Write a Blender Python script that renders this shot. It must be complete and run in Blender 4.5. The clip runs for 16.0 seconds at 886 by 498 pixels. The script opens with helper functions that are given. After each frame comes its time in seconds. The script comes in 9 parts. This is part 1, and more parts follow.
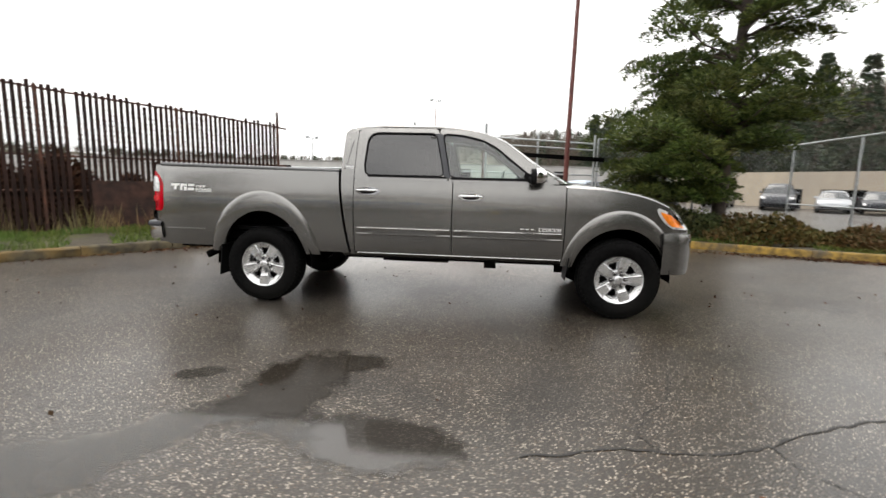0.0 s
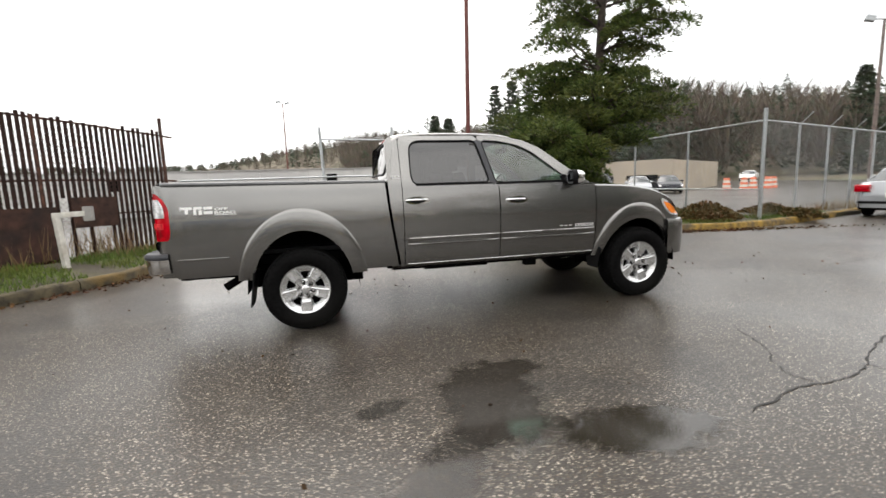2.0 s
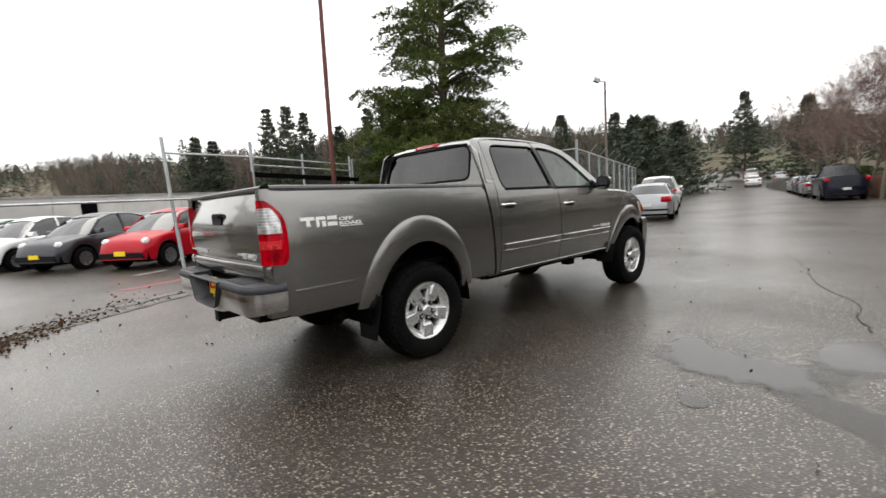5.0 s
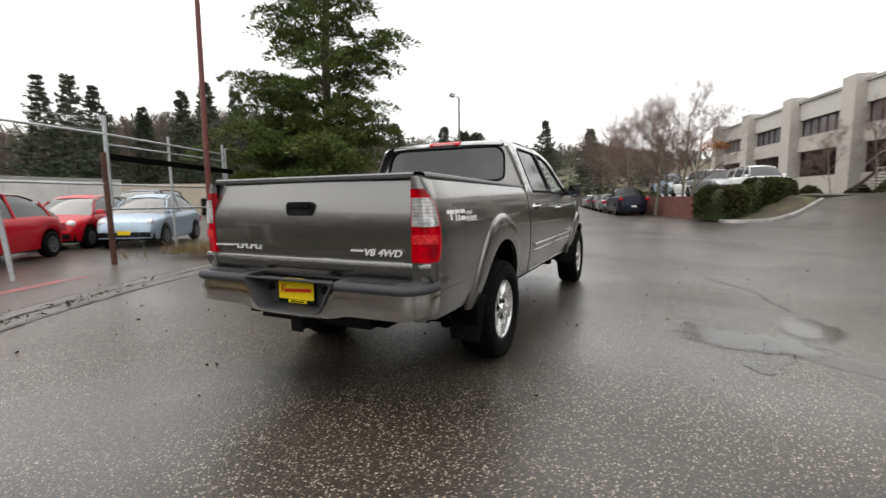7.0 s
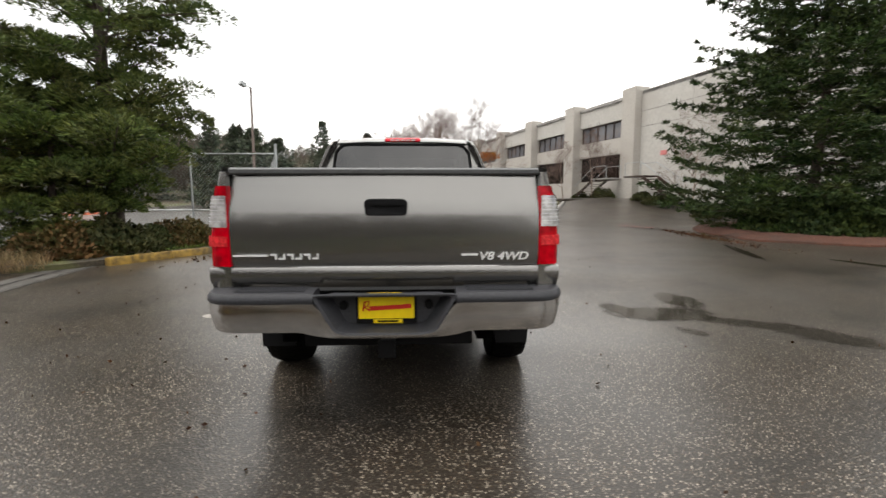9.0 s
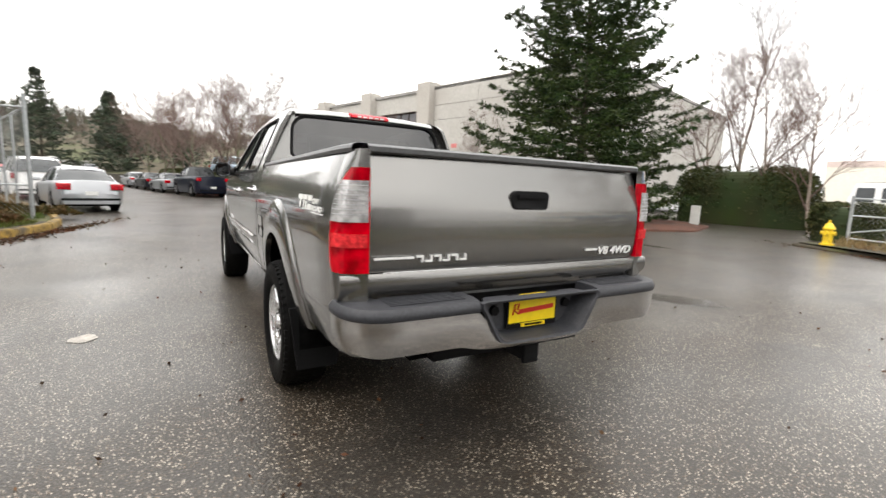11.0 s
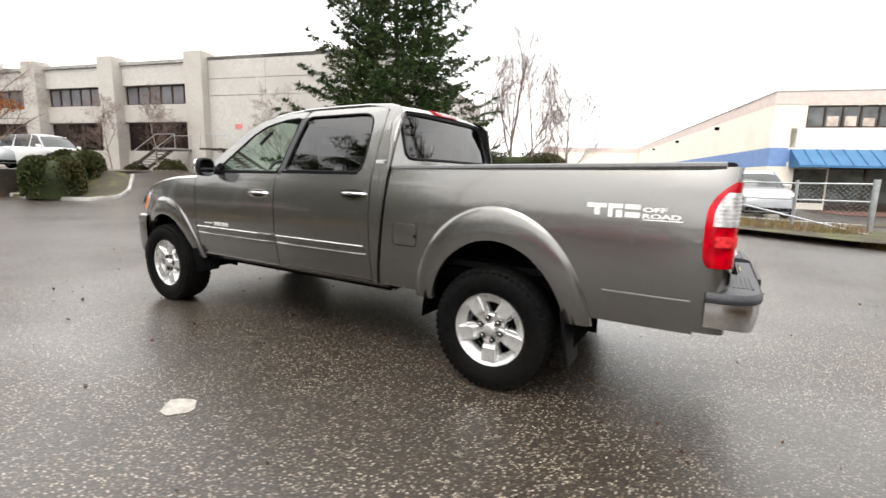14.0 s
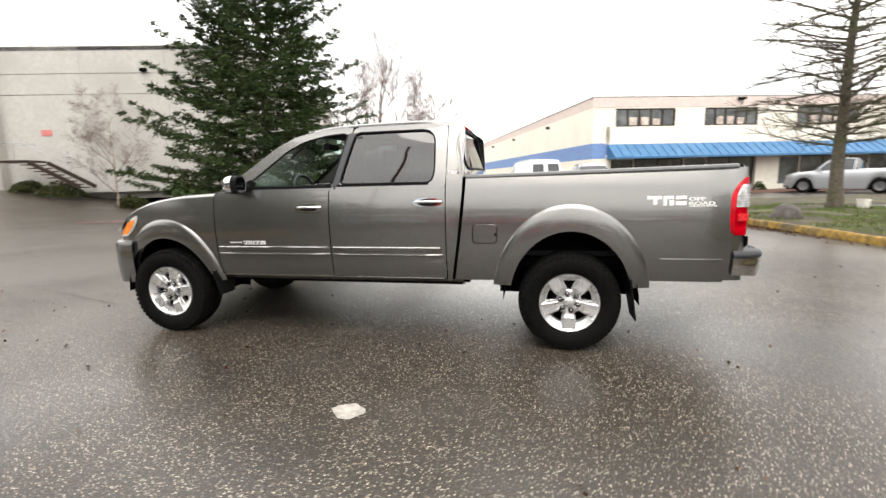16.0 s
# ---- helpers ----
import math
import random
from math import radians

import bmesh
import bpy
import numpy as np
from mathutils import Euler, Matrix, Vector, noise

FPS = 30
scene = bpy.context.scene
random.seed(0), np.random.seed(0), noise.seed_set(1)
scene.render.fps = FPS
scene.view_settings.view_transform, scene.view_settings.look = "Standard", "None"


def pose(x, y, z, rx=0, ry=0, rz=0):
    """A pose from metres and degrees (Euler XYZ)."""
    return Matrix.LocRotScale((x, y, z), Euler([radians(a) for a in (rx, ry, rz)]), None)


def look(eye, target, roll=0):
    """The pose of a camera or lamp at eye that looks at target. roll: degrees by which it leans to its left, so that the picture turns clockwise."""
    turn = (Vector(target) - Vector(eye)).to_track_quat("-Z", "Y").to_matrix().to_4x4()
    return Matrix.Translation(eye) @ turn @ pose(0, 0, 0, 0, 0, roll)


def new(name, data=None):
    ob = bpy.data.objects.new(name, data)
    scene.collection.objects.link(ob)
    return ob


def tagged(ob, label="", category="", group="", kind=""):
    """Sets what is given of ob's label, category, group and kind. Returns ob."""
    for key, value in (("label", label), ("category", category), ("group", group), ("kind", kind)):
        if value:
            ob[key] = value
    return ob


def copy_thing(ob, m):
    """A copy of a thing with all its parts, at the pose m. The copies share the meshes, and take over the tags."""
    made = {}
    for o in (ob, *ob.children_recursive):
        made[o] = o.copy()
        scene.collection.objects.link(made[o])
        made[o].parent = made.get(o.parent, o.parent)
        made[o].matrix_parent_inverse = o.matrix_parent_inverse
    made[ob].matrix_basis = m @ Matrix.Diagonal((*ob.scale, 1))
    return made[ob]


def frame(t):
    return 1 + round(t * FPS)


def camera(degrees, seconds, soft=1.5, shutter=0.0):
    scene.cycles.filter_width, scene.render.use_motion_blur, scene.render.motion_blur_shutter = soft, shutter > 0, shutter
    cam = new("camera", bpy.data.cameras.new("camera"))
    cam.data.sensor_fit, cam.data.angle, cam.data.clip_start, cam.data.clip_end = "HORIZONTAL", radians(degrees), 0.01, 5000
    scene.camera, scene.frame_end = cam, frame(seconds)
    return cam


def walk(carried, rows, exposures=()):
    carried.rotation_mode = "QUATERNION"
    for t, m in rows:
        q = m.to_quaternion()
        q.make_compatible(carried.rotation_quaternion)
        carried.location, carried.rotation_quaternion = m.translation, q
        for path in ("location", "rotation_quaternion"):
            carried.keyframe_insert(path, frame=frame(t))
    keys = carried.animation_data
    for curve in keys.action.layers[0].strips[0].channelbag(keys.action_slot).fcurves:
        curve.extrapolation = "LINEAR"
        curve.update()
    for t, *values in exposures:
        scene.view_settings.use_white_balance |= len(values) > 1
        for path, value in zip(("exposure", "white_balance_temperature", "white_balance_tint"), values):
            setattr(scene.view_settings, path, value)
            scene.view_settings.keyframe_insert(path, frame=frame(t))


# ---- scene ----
cam = camera(88.5, 16.0, 1.5, 0.5)
PATH = [
    (0, (2.361, -5.34, 1.258), (2.145, -3.372, 0.973), 1.4),
    (0.5, (1.854, -5.429, 1.27), (1.848, -3.448, 0.995), -0.7),
    (1, (1.33, -5.41, 1.284), (1.48, -3.432, 1.028), -2.0),
    (1.5, (0.825, -5.36, 1.293), (1.131, -3.4, 1.047), -1.2),
    (2, (0.311, -5.285, 1.316), (0.764, -3.357, 1.034), -2.0),
    (2.5, (-0.17, -5.095, 1.322), (0.448, -3.217, 1.018), -2.5),
    (3, (-0.684, -4.914, 1.32), (0.122, -3.108, 1.021), -3.4),
    (5.5, (-2.617, -3.278, 1.237), (-1.157, -1.925, 1.045), -2.9),
    (6, (-2.927, -2.871, 1.234), (-1.34, -1.667, 1.058), -2.2),
    (6.5, (-3.175, -2.423, 1.247), (-1.479, -1.378, 1.071), -1.4),
    (7, (-3.401, -2.027, 1.262), (-1.609, -1.167, 1.04), -0.7),
    (7.5, (-3.49, -1.567, 1.262), (-1.622, -0.883, 1.05), -0.3),
    (8, (-3.567, -1.108, 1.256), (-1.62, -0.728, 1.002), 0.0),
    (8.5, (-3.571, -0.665, 1.238), (-1.591, -0.566, 0.972), -0.1),
    (9, (-3.552, -0.185, 1.251), (-1.566, -0.274, 1.03), -0.1),
    (9.5, (-3.539, 0.295, 1.273), (-1.579, 0.0, 1.003), -0.2),
    (10, (-3.333, 0.677, 1.254), (-1.433, 0.112, 0.985), 1.4),
    (12.5, (-2.149, 2.507, 1.262), (-0.829, 1.041, 0.938), 2.3),
    (13, (-1.812, 2.83, 1.268), (-0.656, 1.228, 0.956), 2.7),
    (13.5, (-1.474, 3.118, 1.292), (-0.416, 1.45, 0.978), 1.2),
    (14, (-1.114, 3.384, 1.309), (-0.109, 1.683, 0.994), 1.4),
    (14.5, (-0.791, 3.735, 1.325), (0.077, 1.962, 1.009), 0.5),
    (15, (-0.457, 3.998, 1.333), (0.271, 2.162, 1.016), 0.0),
    (15.5, (-0.111, 4.21, 1.356), (0.477, 2.323, 1.047), 0.3),
    (16, (0.263, 4.443, 1.366), (0.659, 2.508, 1.053), -1.4),
]
walk(cam, [(t, look(eye, target, roll)) for t, eye, target, roll in PATH],
     exposures=[(0, 0.28, 6700, 10), (1.5, 0.32, 6700, 10), (3, 0.25, 6650, 10), (6, -0.04, 6650, 10), (8, 0.03, 6700, 10), (9, 0.12, 6800, 10), (10, 0.36, 6800, 10), (12.5, 0.63, 6700, 10), (14.5, 0.68, 6700, 10), (16, 0.66, 6800, 10)])

# A grey crew-cab pickup on wet asphalt between a fenced car lot, a hill road and two low commercial buildings.

# ---- sky and light: an overcast winter day ----
world = bpy.data.worlds.new("overcast_sky")
scene.world = world
world.use_nodes = True
wn, wl = world.node_tree.nodes, world.node_tree.links
wn.clear()
w_out = wn.new("ShaderNodeOutputWorld")
w_bg = wn.new("ShaderNodeBackground")
w_sky = wn.new("ShaderNodeTexSky")
w_sky.sky_type, w_sky.sun_disc = "NISHITA", False
w_sky.sun_elevation, w_sky.sun_rotation = radians(60), radians(-7)
w_sky.dust_density = 4.0
w_dim = wn.new("ShaderNodeMix")
w_dim.data_type, w_dim.blend_type = "RGBA", "MULTIPLY"
w_dim.inputs["Factor"].default_value = 1.0
w_dim.inputs["B"].default_value = (0.06, 0.06, 0.06, 1)
w_co = wn.new("ShaderNodeTexCoord")
w_map = wn.new("ShaderNodeMapping")
w_map.inputs["Scale"].default_value = (1.2, 1.2, 3.0)
w_noise = wn.new("ShaderNodeTexNoise")
w_noise.inputs["Scale"].default_value, w_noise.inputs["Detail"].default_value = 1.6, 3.0
w_ramp = wn.new("ShaderNodeValToRGB")
w_ramp.color_ramp.elements[0].position, w_ramp.color_ramp.elements[0].color = 0.36, (0.66, 0.675, 0.69, 1)
w_ramp.color_ramp.elements[1].position, w_ramp.color_ramp.elements[1].color = 0.60, (1.0, 1.0, 1.0, 1)
w_mix = wn.new("ShaderNodeMix")
w_mix.data_type = "RGBA"
w_mix.inputs["Factor"].default_value = 0.92
wl.new(w_sky.outputs["Color"], w_dim.inputs["A"])
wl.new(w_co.outputs["Generated"], w_map.inputs["Vector"])
wl.new(w_map.outputs["Vector"], w_noise.inputs["Vector"])
wl.new(w_noise.outputs["Fac"], w_ramp.inputs["Fac"])
wl.new(w_dim.outputs["Result"], w_mix.inputs["A"])
wl.new(w_ramp.outputs["Color"], w_mix.inputs["B"])
# an overcast sky is brightest overhead and dims towards the horizon
w_sep, w_clamp, w_rise, w_grad = wn.new("ShaderNodeSeparateXYZ"), wn.new("ShaderNodeClamp"), wn.new("ShaderNodeMath"), wn.new("ShaderNodeMix")
wl.new(w_co.outputs["Generated"], w_sep.inputs["Vector"])
wl.new(w_sep.outputs["Z"], w_clamp.inputs["Value"])
w_rise.operation, w_rise.inputs[1].default_value, w_rise.inputs[2].default_value = "MULTIPLY_ADD", 0.50, 0.60
wl.new(w_clamp.outputs["Result"], w_rise.inputs[0])
w_grad.data_type, w_grad.blend_type = "RGBA", "MULTIPLY"
w_grad.inputs["Factor"].default_value = 1.0
wl.new(w_mix.outputs["Result"], w_grad.inputs["A"])
wl.new(w_rise.outputs[0], w_grad.inputs["B"])
wl.new(w_grad.outputs["Result"], w_bg.inputs["Color"])
w_bg.inputs["Strength"].default_value = 2.6
wl.new(w_bg.outputs["Background"], w_out.inputs["Surface"])

sun_data = bpy.data.lights.new("sun", "SUN")
sun_data.energy, sun_data.angle, sun_data.color = 1.2, radians(40), (1.0, 0.97, 0.93)
sun = new("sun", sun_data)
sun.matrix_world = look((0, 0, 30), (1, -8, 14))

# ---- mesh and material tools ----
RNG = random.Random(7)


def lerp(a, b, t):
    return a + (b - a) * t


def curve_at(pts, x):
    """A smooth function through (x, value) pairs, eased between them by monotone cubic steps."""
    if x <= pts[0][0]:
        return pts[0][1]
    if x >= pts[-1][0]:
        return pts[-1][1]
    n = len(pts)
    for i in range(n - 1):
        x0, y0 = pts[i]
        x1, y1 = pts[i + 1]
        if x <= x1:
            d = (y1 - y0) / (x1 - x0)

            def slope(j):
                if j == 0 or j == n - 1:
                    return d
                a = (pts[j][1] - pts[j - 1][1]) / (pts[j][0] - pts[j - 1][0])
                b = (pts[j + 1][1] - pts[j][1]) / (pts[j + 1][0] - pts[j][0])
                return 0.0 if a * b <= 0 else 2 * a * b / (a + b)
            m0, m1, h = slope(i), slope(i + 1), x1 - x0
            t = (x - x0) / h
            return ((2 * t**3 - 3 * t**2 + 1) * y0 + (t**3 - 2 * t**2 + t) * h * m0
                    + (-2 * t**3 + 3 * t**2) * y1 + (t**3 - t**2) * h * m1)


def resample(pts, n, closed=True):
    """n points at even spacing along a polyline."""
    pts = [Vector(p) for p in pts]
    if closed:
        pts = pts + [pts[0]]
    lens = [0.0]
    for a, b in zip(pts, pts[1:]):
        lens.append(lens[-1] + (b - a).length)
    total, out, k = lens[-1], [], 0
    for i in range(n):
        s = total * i / (n if closed else n - 1)
        while k < len(pts) - 2 and lens[k + 1] < s:
            k += 1
        seg = lens[k + 1] - lens[k]
        out.append(pts[k].lerp(pts[k + 1], (s - lens[k]) / seg if seg else 0))
    return out


def rounded(pts, r, seg=4):
    """A closed 2D outline with its corners rounded by about r."""
    out, n = [], len(pts)
    for i in range(n):
        p, a, b = Vector(pts[i]), Vector(pts[i - 1]), Vector(pts[(i + 1) % n])
        da, db = a - p, b - p
        k = min(r, da.length * 0.45, db.length * 0.45)
        s, e = p + da.normalized() * k, p + db.normalized() * k
        for j in range(seg + 1):
            t = j / seg
            out.append((s * (1 - t) ** 2 + p * 2 * t * (1 - t) + e * t * t))
    return out


class Geo:
    """Collects vertices and faces, and becomes one mesh."""

    def __init__(self):
        self.v, self.f = [], []

    def add(self, verts, faces):
        o = len(self.v)
        self.v.extend(tuple(p) for p in verts)
        self.f.extend(tuple(i + o for i in f) for f in faces)
        return o

    def grid(self, rows, close_u=False, close_v=False):
        """A sheet through rows of points."""
        n, k = len(rows), len(rows[0])
        o = self.add([p for r in rows for p in r], [])
        for i in range(n if close_v else n - 1):
            for j in range(k if close_u else k - 1):
                a, b = o + i * k + j, o + i * k + (j + 1) % k
                c, d = o + ((i + 1) % n) * k + (j + 1) % k, o + ((i + 1) % n) * k + j
                self.f.append((a, b, c, d))

    def box(self, x0, x1, y0, y1, z0, z1):
        self.add([(x0, y0, z0), (x1, y0, z0), (x1, y1, z0), (x0, y1, z0), (x0, y0, z1), (x1, y0, z1), (x1, y1, z1), (x0, y1, z1)],
                 [(0, 3, 2, 1), (4, 5, 6, 7), (0, 1, 5, 4), (1, 2, 6, 5), (2, 3, 7, 6), (3, 0, 4, 7)])

    def beam(self, a, b, w, h, up=(0, 0, 1)):
        """A square bar from a to b, w wide and h high."""
        a, b = Vector(a), Vector(b)
        d = (b - a).normalized()
        s = d.cross(Vector(up))
        s = (s if s.length > 1e-4 else d.cross(Vector((1, 0, 0)))).normalized()
        t = s.cross(d).normalized()
        s, t = s * (w / 2), t * (h / 2)
        self.add([a - s - t, a + s - t, a + s + t, a - s + t, b - s - t, b + s - t, b + s + t, b - s + t],
                 [(0, 3, 2, 1), (4, 5, 6, 7), (0, 1, 5, 4), (1, 2, 6, 5), (2, 3, 7, 6), (3, 0, 4, 7)])

    def tube(self, pts, radii, n=8, caps=True):
        """A round bar along points."""
        pts = [Vector(p) for p in pts]
        if not isinstance(radii, (list, tuple)):
            radii = [radii] * len(pts)
        rows, ref = [], None
        for i, p in enumerate(pts):
            d = (pts[min(i + 1, len(pts) - 1)] - pts[max(i - 1, 0)]).normalized()
            if ref is None:
                ref = d.orthogonal().normalized()
            ref = (ref - d * ref.dot(d))
            ref = (ref if ref.length > 1e-5 else d.orthogonal()).normalized()
            s = d.cross(ref)
            rows.append([p + (ref * math.cos(2 * math.pi * j / n) + s * math.sin(2 * math.pi * j / n)) * radii[i] for j in range(n)])
        o = len(self.v)
        self.grid(rows, close_u=True)
        if caps:
            self.f.append(tuple(o + j for j in reversed(range(n))))
            e = o + (len(rows) - 1) * n
            self.f.append(tuple(e + j for j in range(n)))

    def lathe(self, profile, n=32, axis="y", centre=(0, 0, 0)):
        """Turns (along, radius) pairs round an axis."""
        rows = []
        for a, r in profile:
            row = []
            for j in range(n):
                c, s = math.cos(2 * math.pi * j / n) * r, math.sin(2 * math.pi * j / n) * r
                p = {"y": (c, a, s), "z": (c, s, a), "x": (a, c, s)}[axis]
                row.append((p[0] + centre[0], p[1] + centre[1], p[2] + centre[2]))
            rows.append(row)
        self.grid(rows, close_u=True)

    def prism(self, outline, y0, y1):
        """An (x, z) outline drawn out from y0 to y1, with caps."""
        n = len(outline)
        o = self.add([(p[0], y0, p[1]) for p in outline] + [(p[0], y1, p[1]) for p in outline], [])
        for i in range(n):
            j = (i + 1) % n
            self.f.append((o + i, o + j, o + n + j, o + n + i))
        self.f.append(tuple(o + i for i in reversed(range(n))))
        self.f.append(tuple(o + n + i for i in range(n)))

    def mesh(self, name, mat, smooth=None, bevel=0.0, merge=0.0):
        me = bpy.data.meshes.new(name)
        me.from_pydata(self.v, [], self.f)
        bm = bmesh.new()
        bm.from_mesh(me)
        if merge:
            bmesh.ops.remove_doubles(bm, verts=bm.verts, dist=merge)
        if bevel:
            bmesh.ops.bevel(bm, geom=list(bm.edges), offset=bevel, segments=2, affect="EDGES", clamp_overlap=True)
        bmesh.ops.recalc_face_normals(bm, faces=bm.faces)
        bm.to_mesh(me)
        bm.free()
        for m in (mat if isinstance(mat, (list, tuple)) else [mat]):
            me.materials.append(m)
        if smooth is not None:
            me.polygons.foreach_set("use_smooth", [True] * len(me.polygons))
            me.set_sharp_from_angle(angle=radians(smooth))
        me.update()
        return me


def part(name, geo, mat, parent, label="", smooth=None, bevel=0.0, merge=0.0):
    """Links a piece of geometry as one mesh object under a thing or a part."""
    ob = new(name, geo.mesh(name, mat, smooth, bevel, merge) if isinstance(geo, Geo) else geo)
    ob.parent = parent
    if parent and parent.parent is None and parent.type == "EMPTY":
        pass
    return tagged(ob, label)


def thing(name, label, category, group="", at=None, kind=""):
    """An empty at the base of a thing."""
    ob = new(name)
    ob.empty_display_size = 0.2
    if at is not None:
        ob.matrix_world = at
    return tagged(ob, label, category, group, kind)


def solo(name, geo, mat, label, category, group="", kind="", smooth=None, bevel=0.0, merge=0.0):
    """A thing that is one mesh."""
    return tagged(new(name, geo.mesh(name, mat, smooth, bevel, merge)), label, category, group, kind)


def material(name, base, rough=0.5, metal=0.0, var=0.12, scale=6.0, bump=0.0, bump_scale=60.0, coat=0.0, spec=0.5, second=None, second_scale=1.2,
             rough_var=0.0, trans=0.0, ior=1.45, sheen=0.0, each=0.0, coords="Object"):
    """A painted, stained or worn surface: base colour with fine and broad variation, and a fine relief."""
    m = bpy.data.materials.new(name)
    m.use_nodes = True
    n, l = m.node_tree.nodes, m.node_tree.links
    b = n["Principled BSDF"]
    b.inputs["Roughness"].default_value, b.inputs["Metallic"].default_value = rough, metal
    b.inputs["Specular IOR Level"].default_value, b.inputs["IOR"].default_value = spec, ior
    b.inputs["Coat Weight"].default_value, b.inputs["Coat Roughness"].default_value = coat, 0.06
    b.inputs["Transmission Weight"].default_value = trans
    co = n.new("ShaderNodeTexCoord")
    fine = n.new("ShaderNodeTexNoise")
    fine.inputs["Scale"].default_value, fine.inputs["Detail"].default_value = scale, 6.0
    l.new(co.outputs[coords], fine.inputs["Vector"])
    broad = n.new("ShaderNodeTexNoise")
    broad.inputs["Scale"].default_value, broad.inputs["Detail"].default_value = second_scale, 4.0
    l.new(co.outputs[coords], broad.inputs["Vector"])
    dark = tuple(c * (1 - var) for c in base)
    light = tuple(min(1.0, c * (1 + var)) for c in base)
    r = n.new("ShaderNodeValToRGB")
    r.color_ramp.elements[0].position, r.color_ramp.elements[0].color = 0.35, (*dark, 1)
    r.color_ramp.elements[1].position, r.color_ramp.elements[1].color = 0.65, (*light, 1)
    l.new(fine.outputs["Fac"], r.inputs["Fac"])
    out = r.outputs["Color"]
    if second is not None:
        k = n.new("ShaderNodeValToRGB")
        k.color_ramp.elements[0].position, k.color_ramp.elements[1].position = 0.48, 0.68
        l.new(broad.outputs["Fac"], k.inputs["Fac"])
        mix = n.new("ShaderNodeMix")
        mix.data_type = "RGBA"
        l.new(k.outputs["Color"], mix.inputs["Factor"])
        l.new(out, mix.inputs["A"])
        mix.inputs["B"].default_value = (*second, 1)
        out = mix.outputs["Result"]
    if each:
        info = n.new("ShaderNodeObjectInfo")
        hue = n.new("ShaderNodeHueSaturation")
        mr = n.new("ShaderNodeMapRange")
        mr.inputs["To Min"].default_value, mr.inputs["To Max"].default_value = 1 - each, 1 + each
        l.new(info.outputs["Random"], mr.inputs["Value"])
        l.new(mr.outputs["Result"], hue.inputs["Value"])
        l.new(out, hue.inputs["Color"])
        out = hue.outputs["Color"]
    l.new(out, b.inputs["Base Color"])
    if rough_var:
        mr = n.new("ShaderNodeMapRange")
        mr.inputs["To Min"].default_value, mr.inputs["To Max"].default_value = max(0.02, rough - rough_var), rough + rough_var
        l.new(broad.outputs["Fac"], mr.inputs["Value"])
        l.new(mr.outputs["Result"], b.inputs["Roughness"])
    if bump:
        nb = n.new("ShaderNodeTexNoise")
        nb.inputs["Scale"].default_value, nb.inputs["Detail"].default_value = bump_scale, 4.0
        l.new(co.outputs[coords], nb.inputs["Vector"])
        bp = n.new("ShaderNodeBump")
        bp.inputs["Strength"].default_value, bp.inputs["Distance"].default_value = bump, 0.02
        l.new(nb.outputs["Fac"], bp.inputs["Height"])
        l.new(bp.outputs["Normal"], b.inputs["Normal"])
    return m


def glass(name, tint, rough=0.02, opaque=0.0):
    """Window glass: clear or tinted, with a true surface gloss; the tint is a thin film that lets light straight through."""
    m = bpy.data.materials.new(name)
    m.use_nodes = True
    n, l = m.node_tree.nodes, m.node_tree.links
    n.remove(n["Principled BSDF"])
    tr = n.new("ShaderNodeBsdfTransparent")
    tr.inputs["Color"].default_value = (*tint, 1)
    gl = n.new("ShaderNodeBsdfGlossy")
    gl.inputs["Roughness"].default_value = rough
    gl.inputs["Color"].default_value = (0.9, 0.9, 0.9, 1)
    lw = n.new("ShaderNodeLayerWeight")
    pw, fr = n.new("ShaderNodeMath"), n.new("ShaderNodeMath")
    pw.operation, pw.inputs[1].default_value = "POWER", 5.0
    fr.operation, fr.inputs[1].default_value, fr.inputs[2].default_value = "MULTIPLY_ADD", 0.88, 0.085
    l.new(lw.outputs["Facing"], pw.inputs[0])
    l.new(pw.outputs[0], fr.inputs[0])
    add = n.new("ShaderNodeMixShader")
    l.new(fr.outputs[0], add.inputs["Fac"])
    l.new(tr.outputs["BSDF"], add.inputs[1])
    l.new(gl.outputs["BSDF"], add.inputs[2])
    l.new(add.outputs["Shader"], n["Material Output"].inputs["Surface"])
    return m


# ---- materials ----
M_PAINT = material("grey_metallic_paint", (0.184, 0.180, 0.172), 0.26, 0.86, 0.03, 900, coat=1.0, second=(0.176, 0.172, 0.164), second_scale=2.0)
M_BLACK = material("black_plastic", (0.006, 0.006, 0.0065), 0.5, spec=0.12, var=0.3, scale=200, bump=0.1, bump_scale=400)
M_DARKTRIM = material("dark_grey_trim_plastic", (0.030, 0.031, 0.036), 0.5, var=0.2, scale=80, bump=0.08, bump_scale=500)
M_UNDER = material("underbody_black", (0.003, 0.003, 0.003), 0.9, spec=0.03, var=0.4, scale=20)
M_RUBBER = material("wet_tyre_rubber", (0.0040, 0.0040, 0.0040), 0.65, spec=0.06, var=0.4, scale=30, second=(0.007, 0.0067, 0.006), bump=0.15, bump_scale=120)
M_ALLOY = material("silver_alloy", (0.62, 0.62, 0.62), 0.26, 0.75, 0.05, 60, rough_var=0.06)
M_CHROME = material("chrome", (0.82, 0.82, 0.83), 0.08, 1.0, 0.03, 40, rough_var=0.03)
M_DULLCHROME = material("chrome_bumper", (0.58, 0.57, 0.56), 0.11, 1.0, 0.06, 6, second=(0.52, 0.51, 0.50), rough_var=0.04)
M_BADGE = material("bright_badge_metal", (0.80, 0.80, 0.80), 0.25, 0.25, 0.04, 40)
